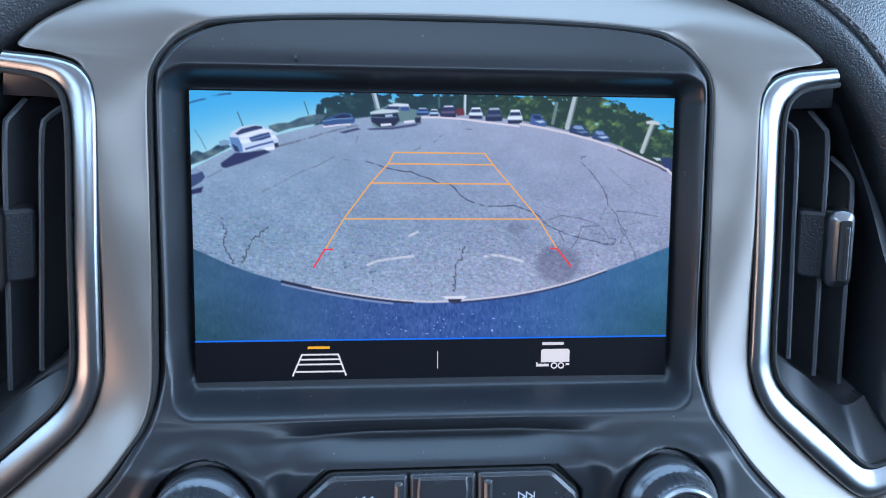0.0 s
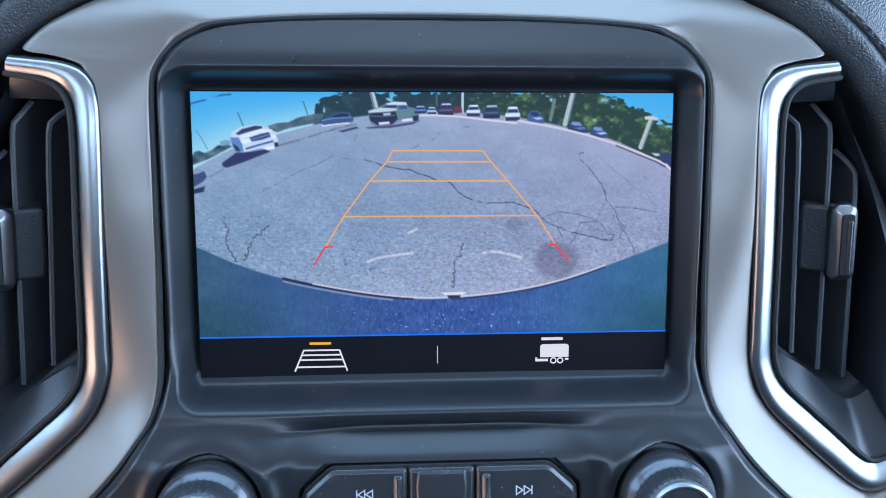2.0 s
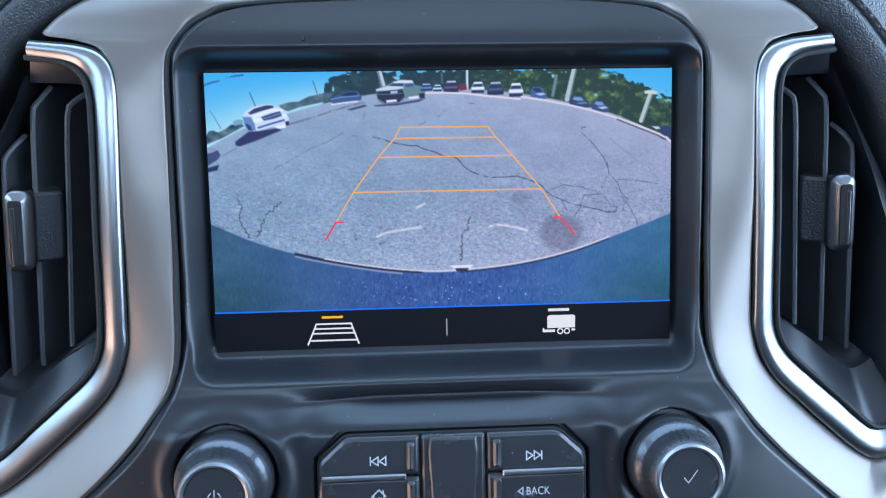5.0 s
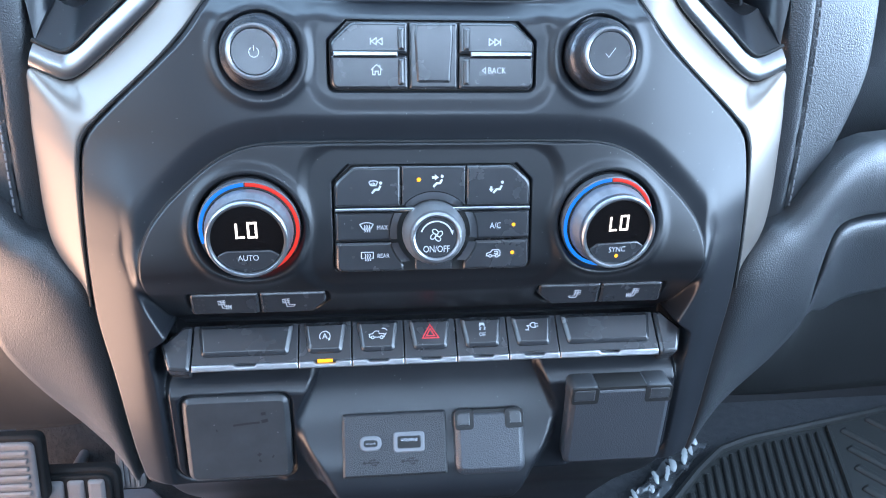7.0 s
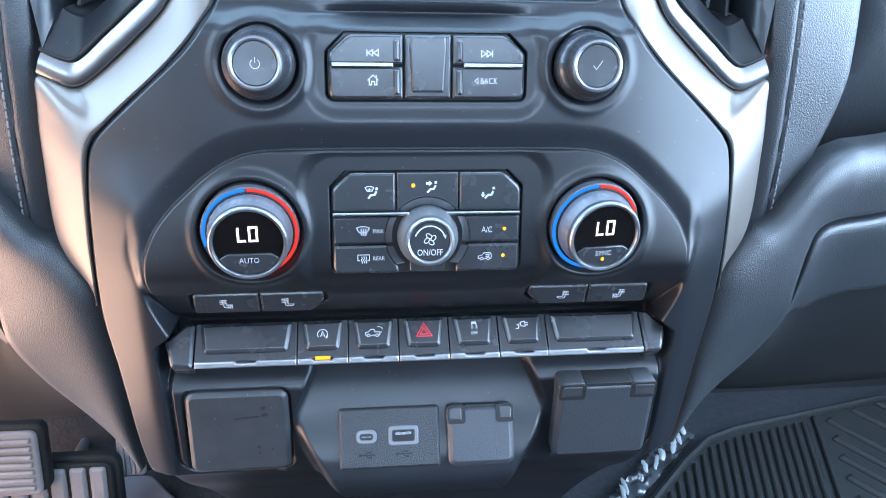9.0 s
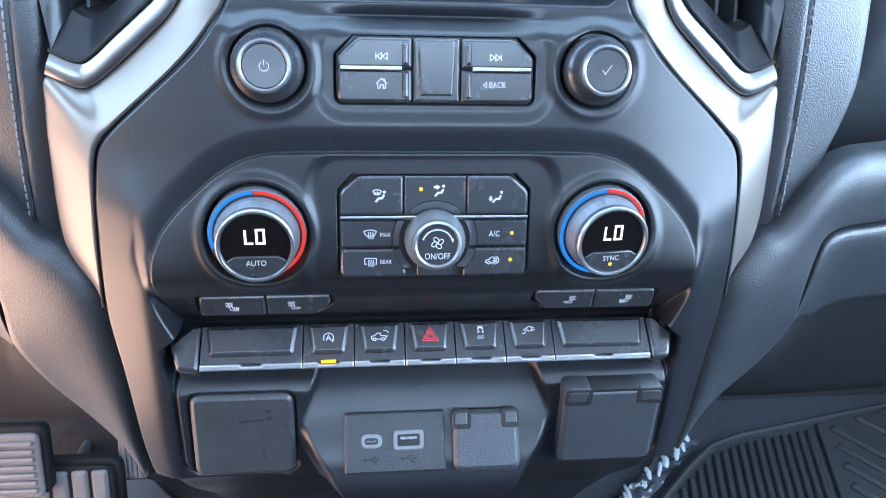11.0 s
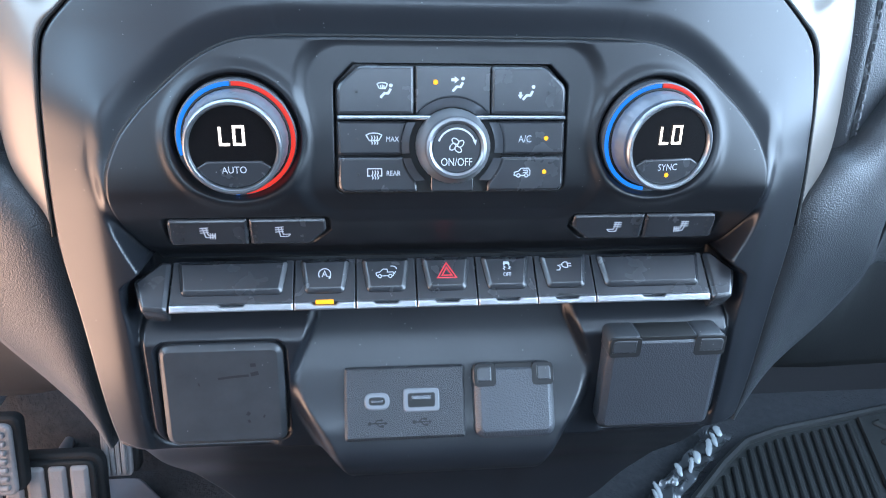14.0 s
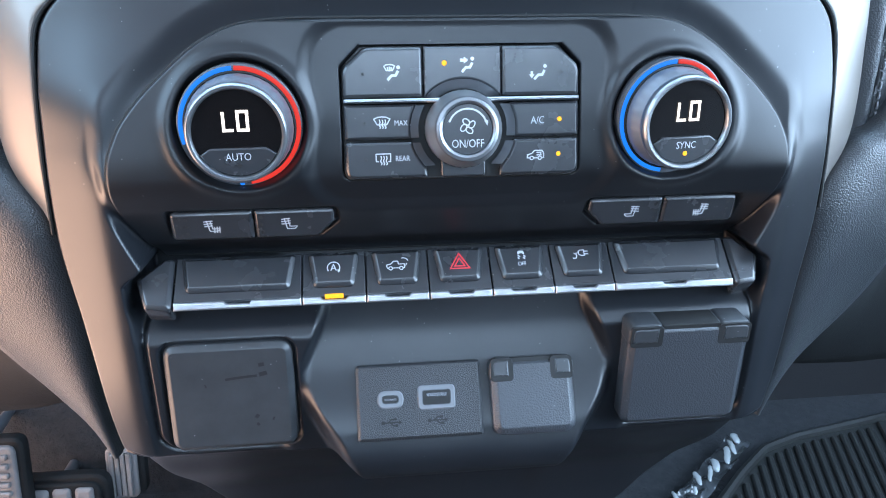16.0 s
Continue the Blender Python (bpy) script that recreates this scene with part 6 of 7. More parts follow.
paint.area([(83.1, 7.5), (83.1, 6.5), (83.5, 6.1), (83.8, 5.4), (85.8, 5.3), (86.2, 6), (86.5, 6.4), (86.5, 7.5), (84.8, 7.7)], (150, 182, 214), 0.4)
paint.area([(83.7, 5.6), (84, 5.2), (85.8, 5.2), (86, 5.5)], (222, 232, 244), 0.35)
paint.area([(83.6, 6.2), (83.9, 5.6), (85.8, 5.6), (86.1, 6.2)], (34, 46, 86), 0.35)
paint.area([(83.4, 6.5), (86.2, 6.4), (86.2, 6.7), (83.4, 6.8)], (190, 222, 245), 0.35)
paint.area([(83.2, 7), (86.4, 6.9), (86.3, 7.6), (83.3, 7.7)], (34, 40, 72), 0.4)
paint.area([(87, 7.9), (87, 6), (87.7, 5.4), (88.2, 4.2), (91.6, 4), (92.1, 5.2), (92.7, 5.9), (92.7, 7.8), (89.9, 8.1)], (58, 50, 86), 0.4)
paint.area([(88.1, 4.5), (88.5, 3.9), (91.5, 3.8), (91.8, 4.4)], (196, 206, 232), 0.35)
paint.area([(87.9, 5.6), (88.3, 4.6), (91.6, 4.5), (92, 5.5)], (34, 46, 86), 0.35)
paint.area([(87.5, 6), (92.2, 5.8), (92.2, 6.4), (87.5, 6.6)], (98, 90, 126), 0.35)
paint.area([(87.1, 6.9), (92.6, 6.8), (92.4, 8), (87.3, 8.1)], (34, 40, 72), 0.4)
paint.area([(97.2, 8.3), (97.2, 6.5), (97.8, 5.9), (98.2, 4.7), (101.3, 4.5), (101.8, 5.7), (102.3, 6.4), (102.3, 8.3), (99.8, 8.5)], (188, 202, 232), 0.4)
paint.area([(98.1, 5), (98.5, 4.4), (101.2, 4.3), (101.5, 4.9)], (226, 234, 246), 0.35)
paint.area([(97.9, 6.1), (98.3, 5.1), (101.3, 5), (101.7, 6)], (34, 46, 86), 0.35)
paint.area([(97.6, 6.5), (101.9, 6.3), (101.9, 6.9), (97.6, 7)], (228, 242, 245), 0.35)
paint.area([(97.3, 7.3), (102.2, 7.3), (102.1, 8.4), (97.4, 8.4)], (34, 40, 72), 0.4)
paint.area([(103.3, 8.9), (103.3, 6.9), (104, 6.2), (104.5, 4.8), (108.2, 4.6), (108.8, 6), (109.4, 6.8), (109.4, 8.9), (106.4, 9.2)], (42, 56, 86), 0.4)
paint.area([(104.4, 5.2), (104.8, 4.5), (108.1, 4.4), (108.4, 5.1)], (176, 194, 214), 0.35)
paint.area([(104.2, 6.4), (104.6, 5.3), (108.2, 5.2), (108.7, 6.3)], (34, 46, 86), 0.35)
paint.area([(103.8, 6.9), (108.9, 6.7), (108.9, 7.3), (103.8, 7.5)], (82, 96, 126), 0.35)
paint.area([(103.4, 7.9), (109.3, 7.8), (109.1, 9), (103.6, 9.1)], (34, 40, 72), 0.4)
paint.area([(111.2, 9.8), (111.2, 7.6), (111.9, 6.9), (112.3, 5.4), (115.7, 5.1), (116.2, 6.6), (116.8, 7.5), (116.8, 9.8), (114, 10.1)], (186, 200, 222), 0.4)
paint.area([(112.2, 5.7), (112.6, 5), (115.5, 4.9), (115.9, 5.6)], (226, 234, 244), 0.35)
paint.area([(112, 7.1), (112.4, 5.9), (115.7, 5.8), (116.1, 7)], (34, 46, 86), 0.35)
paint.area([(111.6, 7.6), (116.4, 7.4), (116.4, 8.1), (111.6, 8.3)], (226, 240, 245), 0.35)
paint.area([(111.3, 8.7), (116.7, 8.6), (116.5, 9.9), (111.5, 10)], (34, 40, 72), 0.4)
paint.area([(92.7, 4.8), (95.4, 4.9), (95.8, 7.1), (93, 7.5)], (104, 44, 58), 0.4)
paint.area([(119.4, 9.9), (119.5, 7.7), (120.6, 6.3), (123.1, 6.4), (124.3, 7.9), (125.5, 8.9), (125.4, 10.9), (123.1, 11)], (62, 92, 146), 0.4)
paint.area([(120.4, 7.7), (120.9, 6.7), (123, 6.9), (123.8, 8.2), (121.8, 8.3)], (30, 46, 96), 0.35)
paint.area([(121.2, 8.9), (124.1, 8.6), (125.1, 9.2), (123.1, 9.6)], (176, 198, 224), 0.4)
paint.area([(134.1, 13.3), (134.2, 11.2), (135.6, 9.9), (138.8, 10), (140.2, 11.4), (141.7, 12.4), (141.6, 14.2), (138.7, 14.4)], (40, 58, 98), 0.4)
paint.area([(135.3, 11.2), (135.9, 10.2), (138.6, 10.4), (139.6, 11.7), (137.1, 11.7)], (120, 150, 190), 0.35)
paint.area([(136.4, 12.4), (140, 12.1), (141.3, 12.7), (138.7, 13.1)], (96, 122, 160), 0.4)
paint.area([(142.6, 15.1), (142.7, 13), (143.9, 11.7), (146.6, 11.9), (147.8, 13.3), (149.2, 14.2), (149.1, 16), (146.6, 16.1)], (48, 70, 118), 0.4)
paint.area([(143.6, 13), (144.1, 12.1), (146.5, 12.3), (147.3, 13.5), (145.2, 13.6)], (120, 150, 190), 0.35)
paint.area([(144.6, 14.2), (147.7, 13.9), (148.8, 14.5), (146.5, 14.9)], (176, 198, 224), 0.4)
paint.area([(168.6, 21.8), (170.7, 21.3), (174.3, 21.9), (174.5, 27.9), (170.9, 26.9), (169.1, 26.1)], (40, 54, 98), 0.4)
paint.area([(169.6, 25.1), (171.6, 25.5), (173.1, 27.3), (170.9, 26.8)], (204, 214, 228), 0.35)
paint.area([(165.4, 21.5), (168.3, 21.7), (168.8, 22.5), (167.2, 22.7)], (190, 204, 214), 0.35)
# pale kerb with its shadow
paint.line([(80.5, 8.1), (86.9, 8.1), (95, 8.5), (103.2, 9.5), (115.5, 10.8)], 0.69, (216, 208, 220))
paint.line([(116.1, 10), (125.1, 11.4), (133.4, 13.1), (142.5, 15.3), (150.2, 17.6), (160.1, 21.1), (168.7, 24.6), (173.4, 27.7)], 0.83, (208, 202, 212))
paint.line([(152.3, 18.8), (160.2, 22), (167.3, 24.7), (170.9, 26.5)], 0.56, (92, 86, 104))
# small cracks of the far lot
paint.line([(57.8, 15), (57.1, 17.5)], 0.39, (112, 120, 144), 0.35)
paint.line([(76.7, 20.2), (79.7, 19), (80.1, 18.2)], 0.39, (112, 120, 144), 0.35)
paint.line([(84.8, 16.9), (87.2, 14.6), (89.6, 13.3)], 0.39, (112, 120, 144), 0.35)
paint.line([(95.3, 12), (98.4, 12.2)], 0.39, (112, 120, 144), 0.35)
paint.line([(24, 34.9), (28.7, 32.7), (34.1, 29.6), (38.8, 27.3)], 0.42, (116, 126, 148), 0.5)
paint.line([(38.8, 27.3), (44.1, 25.3), (49.5, 22.2)], 0.42, (116, 126, 148), 0.5)
paint.line([(4.5, 30.5), (10.5, 27.2)], 0.42, (116, 126, 148), 0.5)
paint.line([(52.8, 23.2), (57.5, 24)], 0.42, (116, 126, 148), 0.5)
# crazed patch
paint.line([(138.8, 21.7), (140.2, 21.4)], 0.39, (92, 96, 120), 0.3)
paint.line([(138.8, 21.7), (138.5, 23.4), (142, 26.5), (144.5, 29.6), (147.4, 33.3), (148.7, 36.8)], 0.39, (92, 96, 120), 0.3)
paint.line([(147.6, 24.1), (151.9, 27.9), (156.2, 31.3), (160.5, 34.8)], 0.26, (126, 130, 150), 0.4)
paint.line([(156.2, 31.3), (159.7, 32)], 0.26, (126, 130, 150), 0.4)
paint.line([(125.2, 45.2), (131.7, 42.9), (138.2, 43.8), (144.8, 45.9)], 0.32, (92, 96, 120), 0.25)
paint.line([(138.3, 50.8), (139.5, 47.2), (146.8, 46.5), (149.1, 50.1), (149.8, 51.4), (152.5, 51.6), (152, 53.4), (149, 53.2)], 0.32, (92, 96, 120), 0.25)
paint.line([(148.6, 34.9), (149.1, 38.9), (152.5, 42.5), (154.7, 48.6), (157.2, 51.8), (159.8, 56.7), (160.6, 59.3)], 0.32, (92, 96, 120), 0.25)
paint.line([(152.5, 41.3), (159.5, 41.8), (168.2, 43.2)], 0.32, (92, 96, 120), 0.25)
paint.line([(149.1, 38.8), (146.4, 44.5)], 0.32, (92, 96, 120), 0.25)
paint.line([(153, 44.9), (156.3, 49), (155.1, 50.6), (154.4, 53), (158.1, 53.8)], 0.32, (92, 96, 120), 0.25)
paint.line([(131, 48.7), (133.1, 52.7)], 0.32, (92, 96, 120), 0.25)
paint.line([(138.3, 51.2), (135.9, 54.8)], 0.32, (92, 96, 120), 0.25)
paint.line([(143.2, 49.3), (146.5, 49.9)], 0.32, (92, 96, 120), 0.25)
paint.line([(157.1, 46.2), (162.8, 45.4)], 0.24, (122, 126, 148), 0.4)
paint.line([(151.5, 55), (155.8, 59.1)], 0.24, (122, 126, 148), 0.4)
paint.line([(145, 55.7), (146.3, 58.9)], 0.24, (122, 126, 148), 0.4)
paint.line([(164.2, 36.6), (167.7, 40.7)], 0.24, (122, 126, 148), 0.4)
# the long crack and the two beside the border
for c in ([(60.5, 23.8), (68.5, 26.2), (78.6, 27.9), (84.7, 30.9), (90.9, 31.6), (95.0, 36.5), (103.2, 39.2), (115.6, 39.7), (122.9, 42.8), (127.1, 47.0), (138.7, 51.2), (151.4, 54.0)],
          [(10.1, 44.0), (11.4, 50.0), (10.6, 54.0), (14.0, 60.5)], [(26.0, 47.1), (19.9, 53.1), (16.7, 60.2)], [(96.0, 54.0), (95.2, 58.0), (93.0, 62.5), (92.5, 71.0)]):
    rng = random.Random(11)
    paint.line([(x + rng.uniform(-0.5, 0.5), y + rng.uniform(-0.5, 0.5)) for x, y in smoothed(c, 30)], 0.38, (62, 66, 88), 0.3)
# oil stains and pale glints of the lens
for cx, cy, rx, ry, k in ((131.0, 61.1, 9.0, 7.6, 0.42), (115.0, 47.6, 3.8, 2.6, 0.26)):
    d = np.hypot((PX - cx) / rx, (PY - cy) / ry)
    paint.put(k * smooth01((1.1 - d) / 0.42) * np.clip(0.9 + 0.12 * GAPS, 0, 1), (74, 70, 96))
for c in ([(61.1, 60.9), (64.0, 59.7), (68.2, 58.9), (77.4, 57.8)], [(103.6, 58.0), (107.0, 57.5), (111.6, 58.2), (117.8, 59.8)], [(76, 50.5), (79, 49.0)]):
    paint.line(smoothed(c, 16), 0.9, (202, 204, 216), 0.2)
# the truck's own bumper across the foot of the picture
body = np.stack([np.interp(PX, (0, 30, 70, 105, 140, 173), row) for row in ((50, 50, 50, 52, 54, 48), (88, 87, 80, 84, 98, 100), (116, 132, 144, 150, 150, 134))], -1)
low_ = smooth01((PY - 66) / 22) * smooth01((np.abs(PX - 86) - 40) / 46)
body = body * (1 - 0.30 * low_[..., None] * np.array((1.2, 0.62, 0.8)))
sheen = smooth01(1 - np.abs(PX - 88) / 62)
body = body + (paint.noise(0.45, 1.2) * (3 + 7 * sheen) + paint.noise(6, 4, 2) * 2.5)[..., None]
body = body + (smooth01(paint.noise(0.6, 0.6) * 1.3 - 1.7) * 120 * sheen * smooth01((PY - near - 2.5) / 4))[..., None]
paint.put(smooth01((PY - near) / 0.7 + 0.5), body)
paint.line([(x, y) for x, y in arc_b if 30 < x < 78], 1.0, (34, 38, 66))
paint.line([(x, y + 1.0) for x, y in arc_b if 30 < x < 72], 0.7, (122, 140, 176))
paint.line([(x, y - 0.5) for x, y in arc_b if 40 < x < 150], 0.55, (206, 202, 212))
paint.line([(x, y + 0.3) for x, y in arc_b if 90 < x < 150], 0.6, (40, 48, 84))
paint.area([(88.0, 72.6), (97.6, 72.4), (95.8, 73.8), (90.0, 73.8)], (222, 222, 232), 0.3)
paint.area([(90.2, 73.6), (95.4, 73.6), (94.8, 74.8), (90.8, 74.8)], (34, 38, 64), 0.3)
paint.C = np.clip(paint.C, 0, 255) / 255
cells = np.where(paint.C > 0.04045, ((paint.C + 0.055) / 1.055) ** 2.4, paint.C / 12.92)


def lit_cells():
    """The display's picture as a sheet of small lit cells."""
    m = bpy.data.materials.new("lit_camera_picture")
    m.use_nodes = True
    b = m.node_tree.nodes["Principled BSDF"]
    b.inputs["Base Color"].default_value = (0.01, 0.01, 0.012, 1)
    b.inputs["Roughness"].default_value, b.inputs["Specular IOR Level"].default_value = 0.45, 0.08
    c = m.node_tree.nodes.new("ShaderNodeVertexColor")
    c.layer_name = "cell"
    m.node_tree.links.new(c.outputs[0], b.inputs["Emission Color"])
    b.inputs["Emission Strength"].default_value = 1.36
    o, u, v, n = (np.array(p) for p in (SCR.o, SCR.u, SCR.v, SCR.n))
    P = o + u * ((PX - 86.5) * mm)[..., None] + v * ((51.8 - PY) * mm)[..., None] + n * 0.00004
    i = np.arange(paint.ny - 1)[:, None] * paint.nx + np.arange(paint.nx - 1)[None, :]
    me = mesh_from("camera_picture", P.reshape(-1, 3).tolist(), np.stack((i, i + paint.nx, i + paint.nx + 1, i + 1), -1).reshape(-1, 4).tolist(), False)
    layer = me.color_attributes.new("cell", 'FLOAT_COLOR', 'POINT')
    layer.data.foreach_set("color", np.concatenate((cells.reshape(-1, 3), np.ones((cells.size // 3, 1))), 1).ravel())
    place("camera_picture", me, m, SCREEN, "lit rear camera view of a parking lot")


lit_cells()
LAYER[0] = 0.0001
# guide lines
for stroke in [[(45.9, 55.4), (52.7, 44.3), (62.4, 31.4), (68.5, 24.6), (70.6, 20.6), (103.2, 20.7), (106.3, 24.7), (112.5, 31.7), (123.4, 44.3), (130.4, 55.1)], [(68.5, 24.6), (106.3, 24.7)], [(62.4, 31.5), (112.5, 31.6)], [(52.7, 44.3), (123.4, 44.3)]]:
    lines("guide_line", [stroke], 0.5, ORANGE)
for stroke in [[(48.8, 55.2), (45.9, 55.3), (41.8, 61.9)], [(127.8, 55.0), (130.4, 55.1), (135.9, 61.8)]]:
    lines("guide_line", [stroke], 0.6, REDLINE)
# menu bar with its two symbols
flat("menu_bar", [[(0, 103.6), (173, 103.6), (173, 88.2), (0, 88.2)]], BAR)
lines("menu_line", [[(0, 88.2), (173, 88.2)]], 0.6, BLUELINE)
flat("menu_marker", [[(39.5, 91.4), (47.4, 91.4), (47.4, 90.5), (39.5, 90.5)]], AMBER)
lines("guide_symbol", [[(34.0, 101.4), (37.4, 93.5), (50.4, 93.5), (53.2, 101.4)], [(36.4, 95.3), (51.2, 95.3)], [(35.8, 97.1), (51.8, 97.1)], [(34.9, 99.8), (52.7, 99.8)]], 0.62, ICON)
flat("menu_marker", [[(125.6, 91.1), (133.7, 91.1), (133.7, 90.0), (125.6, 90.0)]], ICON)
flat("trailer_symbol", [[(125.2, 97.6), (136.0, 97.6), (136.0, 93.2), (135.2, 92.6), (125.9, 92.6), (125.2, 93.2)], [(123.4, 99.2), (128.2, 99.2), (128.2, 98.2), (124.0, 98.2), (124.0, 97.6), (123.4, 97.6)], [(134.6, 98.8), (136.0, 98.8), (136.0, 98.0), (134.6, 98.0)]], ICON)
lines("trailer_wheel", [circle2(130.2, 98.9, 1.0, n=16), circle2(132.8, 98.9, 1.0, n=16)], 0.5, ICON)
lines("menu_divider", [[(86.6, 92.7), (86.6, 99.2)]], 0.25, ICON)

# ---- footwells ----
def pedal(name, x0, z0, x1, z1, y, corner, upright, ribs, label):
    """A ribbed rubber pad on a black backing, its arm running back to the toe board."""
    at = ((x0 + x1) / 2, y, (z0 + z1) / 2)
    w, h = x1 - x0, z1 - z0
    P = Plane(at, (0, 0.20, 1))
    t = thing(name, at, label, "pedal", "pedals")
    part("backing", plate(P.at(0.003, 0.003), rpoly(box2(-w / 2 - 0.004, -h / 2 - 0.002, w / 2 + 0.003, h / 2 + 0.003), corner + 0.002), -0.016, -0.003, 0.003), KICK, t, "black pedal backing")
    part("pad", plate(P, rpoly(box2(-w / 2, -h / 2, w / 2, h / 2), corner), -0.006, 0.002, 0.002), KICK if name == "foot_rest" else PEDAL, t)
    for k in range(ribs):
        if upright:
            step = (w - 0.008) / ribs
            x = -w / 2 + 0.004 + step * (k + 0.5)
            bar = rpoly(box2(x - step * 0.41, -h / 2 + 0.004, x + step * 0.41, h / 2 - 0.004), step * 0.2)
        else:
            step = (h - 0.010) / ribs
            z = -h / 2 + 0.005 + step * (k + 0.5)
            bar = rpoly(box2(-w / 2 + 0.004, z - step * 0.30, w / 2 - 0.005, z + step * 0.30), step * 0.2)
        part("rib", plate(P, bar, 0.001, 0.0062, step * 0.16), PEDAL, t)
    part("arm", tube([P(0, 0, -0.012), (at[0], 0.66, at[2] - 0.01), (at[0], 0.80, at[2] - 0.01)], 0.007, 10), DARK, t)
    return t


pedal("brake_pedal", -0.492, 0.121, -0.3645, 0.193, 0.560, 0.008, False, 7, "worn pale grey ribbed brake pedal")
pedal("foot_rest", -0.432, 0.052, -0.3015, 0.139, 0.570, 0.014, True, 6, "grey ribbed foot pad with dark slots")
pedal("accelerator_pedal", -0.3025, 0.103, -0.2735, 0.156, 0.600, 0.006, True, 4, "worn pale grey ribbed accelerator pedal")

# toe boards behind the pedals and under the glovebox
for sx in (-1, 1):
    x0, x1 = sorted((sx * 0.125, sx * 0.855))
    bm = bmesh.new()
    y_ = 0.665 if sx < 0 else 0.765
    for p in ((y_, 0.05), (y_ + 0.145, 0.46), (y_ + 0.165, 0.46), (y_ + 0.035, 0.05)):
        for x in (x0, x1):
            bm.verts.new((x, *p))
    bm.verts.ensure_lookup_table()
    v = bm.verts
    for q in ((0, 1, 3, 2), (2, 3, 5, 4), (4, 5, 7, 6), (6, 7, 1, 0), (0, 2, 4, 6), (1, 7, 5, 3)):
        bm.faces.new([v[i] for i in q])
    # passenger board gets a darker material in place of its deeper shade
    tagged(part("wall_toe_board", bm, CARPET if sx < 0 else TRIM, None), "charcoal carpeted toe board" if sx < 0 else "toe board, darkened in place of the passenger side's shade", kind="structure")
# mat laid over the lit floor area, its grey paled to carry that light
heel = thing("lit_heel_mat", (-0.27, 0.45, 0.05), "plain driver floor mat, its pale grey standing in for light", "floor mat")
HEEL = Plane((0, 0, 0.052), (0, 1, 0))
part("mat_sheet", plate(HEEL, rpoly([(-0.80, 0.10), (-0.165, 0.10), (-0.165, 0.50), (-0.225, 0.575), (-0.285, 0.645), (-0.80, 0.645)], 0.02), 0.0, 0.008, 0.003), LITMAT, heel)

# passenger floor mat: a tray with a raised edge, straight ribs and slanting bars
mat_t = thing("floor_mat", (0.5, 0.5, 0.05), "black ribbed all-weather rubber floor mat", "floor mat")
FL = Plane((0, 0, 0.052), (0, 1, 0))
corner = [(0.20, 0.20), (0.84, 0.20), (0.84, 0.742), (0.692, 0.720), (0.597, 0.700), (0.468, 0.673), (0.419, 0.655), (0.373, 0.617), (0.306, 0.553), (0.20, 0.44)]
bend_ = [0.01, 0.01, 0.02, 0.02, 0.02, 0.03, 0.03, 0.03, 0.02, 0.02]
part("mat_base", plate(FL, rpoly(corner, bend_), 0.0, 0.006, 0.003), RUBBER, mat_t)
part("mat_rim", tube([FL(x, y, 0.007) for x, y in rpoly(corner, bend_)], 0.0055, 8, True), RUBBER, mat_t)
mat_edge = lambda x: float(np.interp(x, [p[0] for p in corner[9:2:-1]], [p[1] for p in corner[9:2:-1]]))
for k in range(22):
    lean = 0.36 - 0.004 * k
    mid_x = lambda y: 0.5700 - 0.0126 * k + (y - 0.683) * lean
    y1 = 0.70
    while y1 > 0.34 and y1 > mat_edge(mid_x(y1)) - 0.013:
        y1 -= 0.002
    y0 = max(0.27, min(y1 - 0.02, 0.683 - (0.570 - 0.0126 * k - 0.24) / lean))
    if mid_x(y0) > 0.20:
        part("mat_rib", plate(FL, rpoly([(mid_x(y0) - 0.0042, y0), (mid_x(y0) + 0.0042, y0), (mid_x(y1) + 0.0042, y1), (mid_x(y1) - 0.0042, y1)], 0.0020, 3), 0.004, 0.0105, 0.0024), RUBBER, mat_t)
part("mat_divider", tube([FL(0.586 + (y - 0.683) * 0.358, y, 0.0085) for y in (0.688, 0.55, 0.40, 0.26)], 0.0036, 6), RUBBER, mat_t)
for x, y in [(0.655, 0.704), (0.700, 0.716), (0.745, 0.722)] + [(0.606 - 0.0128 * k, 0.684 - 0.0360 * k) for k in range(11)]:
    d_ = Vector((0.53, -0.85))
    n_ = Vector((0.85, 0.53)) * 0.0074
    p_ = Vector((x, y))
    e_ = p_ + d_ * min(0.24, (0.82 - x) / 0.53, (y - 0.24) / 0.85)
    part("mat_bar", plate(FL, rpoly([tuple(p_ - n_), tuple(e_ - n_), tuple(e_ + n_), tuple(p_ + n_)], 0.004, 4), 0.004, 0.0110, 0.0040), RUBBER, mat_t)

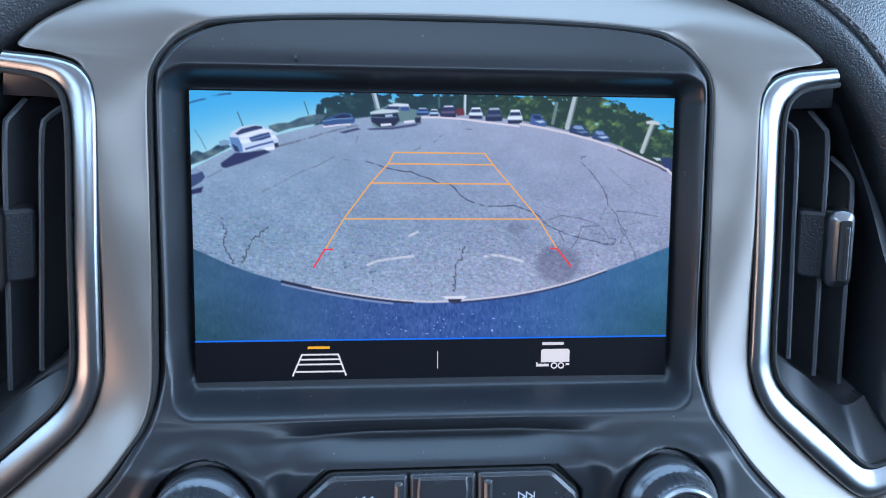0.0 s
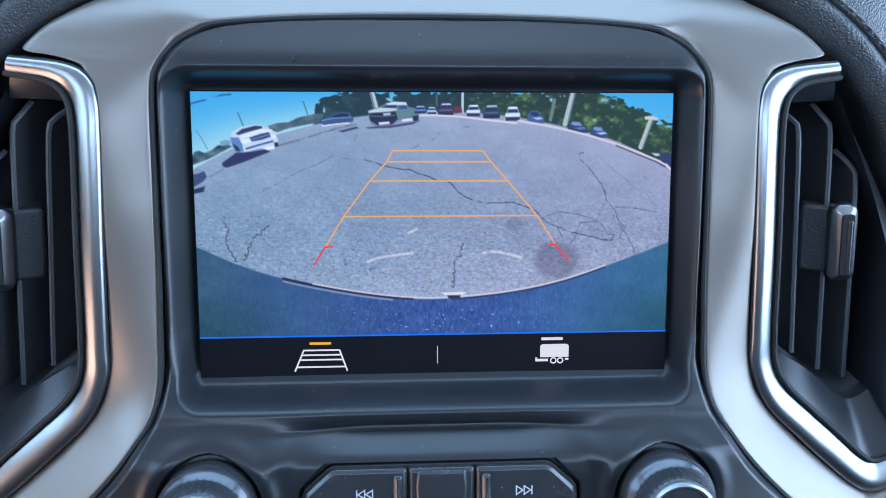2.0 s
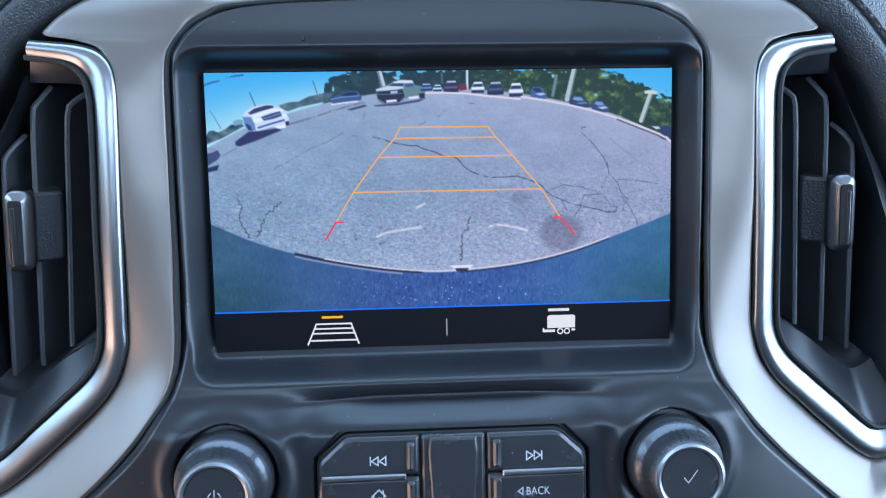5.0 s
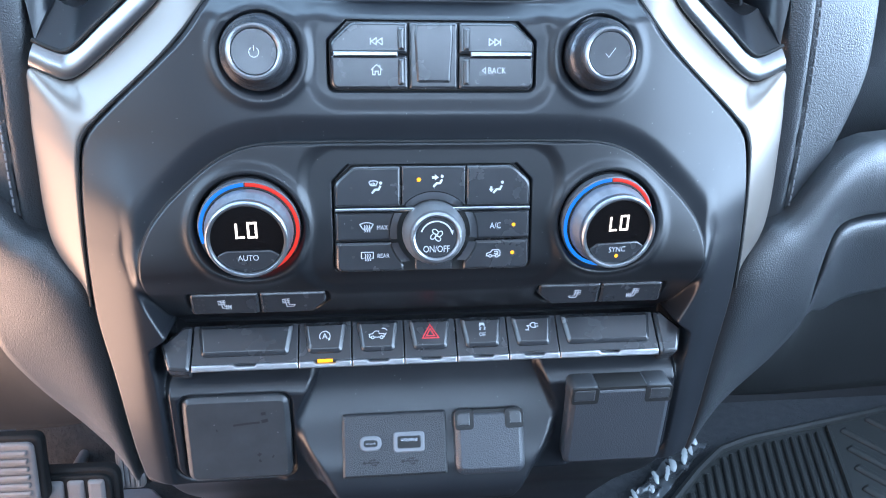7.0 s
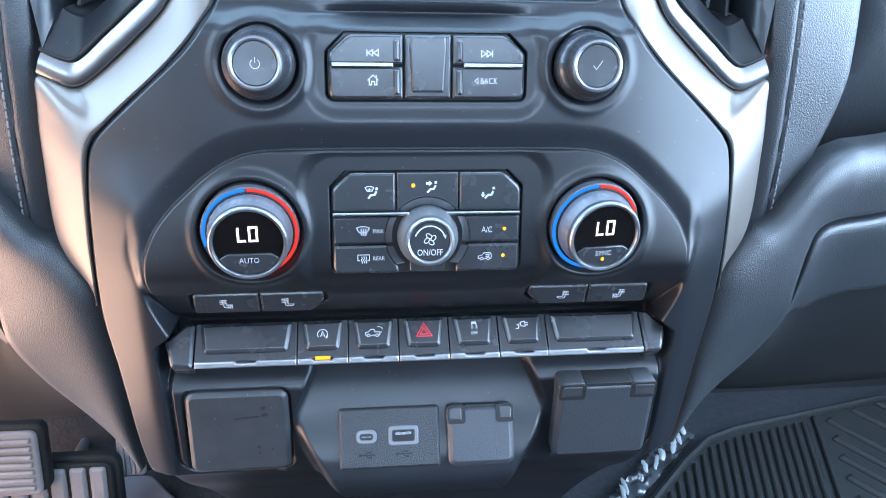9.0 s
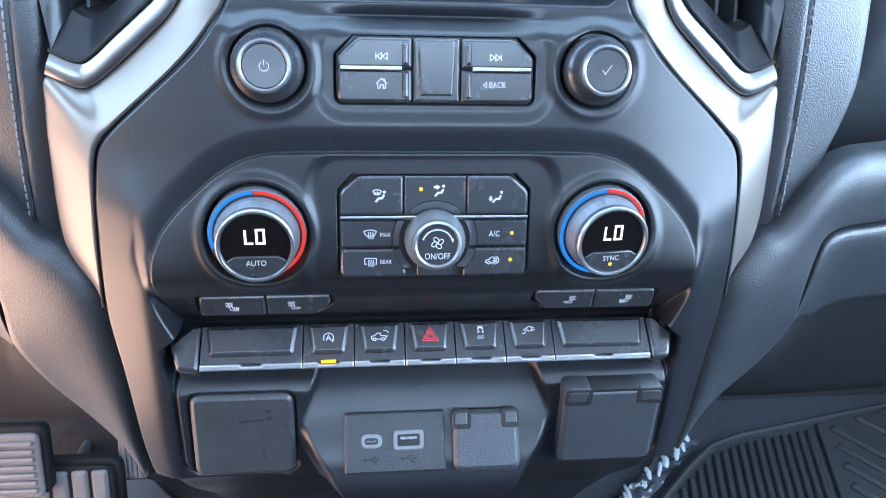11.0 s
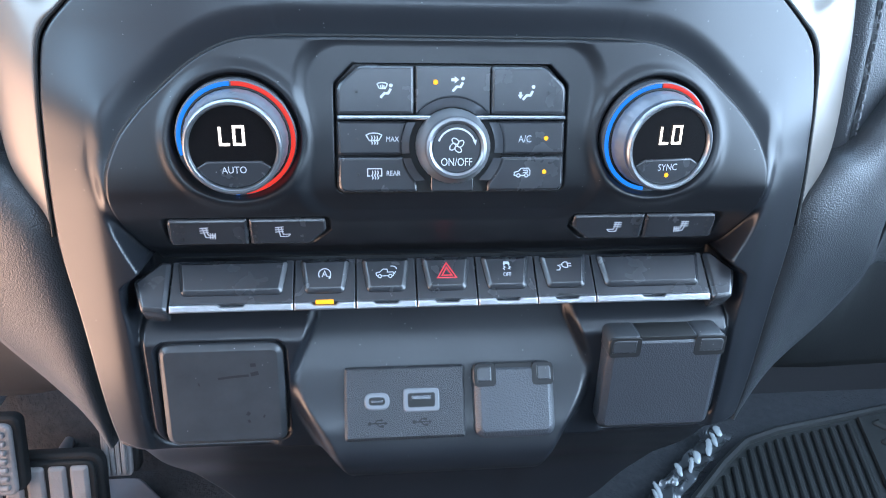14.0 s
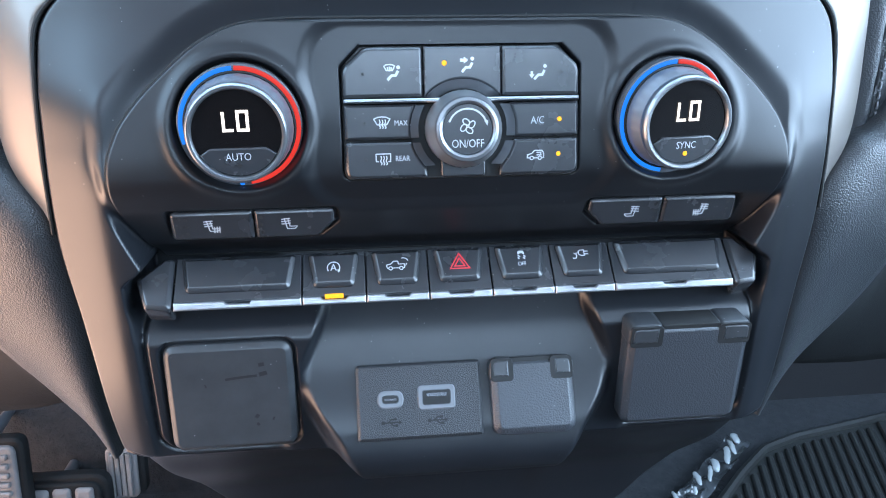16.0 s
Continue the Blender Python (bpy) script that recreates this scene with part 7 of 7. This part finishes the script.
# crumpled clear film along the mat's edge
film = thing("protective_film", (0.33, 0.60, 0.052), "crumpled clear protective film strip beside the floor mat", "film")
rng = random.Random(4)
P0, P1 = np.array((0.232, 0.520, 0.060)), np.array((0.394, 0.668, 0.064))
d = (P1 - P0) / np.linalg.norm(P1 - P0)
nrm = np.array((-d[1], d[0], 0))
rows = []
for j in range(5):
    rows.append([tuple(P0 + (P1 - P0) * (i / 26) + nrm * ((j - 2) * 0.0066) + np.array((0, 0, rng.uniform(0, 0.007)))) for i in range(27)])
part("film_sheet", skin(rows, 80, 4, (0, 0, -0.002)), FILM, film, "dark see-through film")
# pale solid folds imitate the bright highlights on the film
for i in range(11):
    f = (i + 0.5) / 11 + rng.uniform(-0.02, 0.02)
    c = P0 + (P1 - P0) * f + nrm * rng.uniform(-0.009, 0.009) + np.array((0, 0, 0.008))
    a = np.array((0.30 + rng.uniform(-0.25, 0.25), 1.0, 0)) * rng.uniform(0.006, 0.015)
    w = rng.uniform(0.0024, 0.0046)
    path = [c + a * q + np.array((rng.uniform(-0.0008, 0.0008), 0, 0.002 * (1 - q * q))) for q in np.linspace(-1, 1, 9)]
    geo = tube(path, w, 10, flat=0.5, axis=(0, 0, 1))
    vs_ = [np.array(p) for p in geo[0]]
    for k in range(9):
        q = math.sqrt(max(0.02, 1 - (abs(k - 4) / 4.2) ** 4))
        for j in range(10):
            vs_[k * 10 + j] = path[k] + (vs_[k * 10 + j] - path[k]) * q
    part("film_highlight", (vs_, geo[1]), FILM_GLINT, film, "highlight of the film, modelled as a pale fold")

# glovebox door, its rounded corner nested in the bolster's seam
door_top = [(0.2020, 0.3330, 0.385), (0.2190, 0.3270, 0.412), (0.2300, 0.3190, 0.436), (0.2385, 0.3130, 0.464), (0.2395, 0.3110, 0.488), (0.2410, 0.3110, 0.506), (0.2465, 0.3130, 0.5190), (0.2610, 0.3170, 0.5235),
            (0.2920, 0.3230, 0.5250), (0.4200, 0.3440, 0.537), (0.7600, 0.3570, 0.550)]
door_low = [(0.2080, 0.3700, 0.366), (0.2300, 0.3790, 0.352), (0.2500, 0.3830, 0.346), (0.2700, 0.3850, 0.344), (0.2900, 0.3860, 0.343), (0.3100, 0.3870, 0.343), (0.3350, 0.3880, 0.343), (0.3700, 0.3900, 0.343),
            (0.4200, 0.3920, 0.344), (0.5500, 0.4000, 0.346), (0.7600, 0.4100, 0.348)]
share = [0.0, 0.0, 0.02, 0.10, 0.22, 0.32] + [0.34] * 5
door_mid = [tuple(np.array(a) * (1 - w) + np.array(b) * w + np.array((0, -0.018 * w, 0))) for a, b, w in zip(door_top, door_low, share)]
full = spline([(w,) for w in share[2:]], 150, False)[:, 0] * 0.018
for sx, nm, lbl in ((1, "glovebox_door", "closed black glovebox door"), (-1, "lower_panel", "black lower steering column panel")):
    shift = np.array((0.003 if sx > 0 else 0.0, 0, 0))
    P, F = roll(door_top, door_low, 0.0050, 0.30)
    # lower run of the door surface, its shade given as a darker colour
    part("shaded_lower_face", (((P + shift + np.array((0, 0.003, 0))) * np.array((sx, 1, 1))).tolist(), F), KICK, dash, "lower dash face, its shade put into a darker plastic", 80)
    P, F = roll(door_top[2:], door_mid[2:], full, 0.36, fold=(0.0, 0.012, -0.001))
    part(nm, (((P + shift) * np.array((sx, 1, 1))).tolist(), F), LEATHER, dash, lbl, 80)
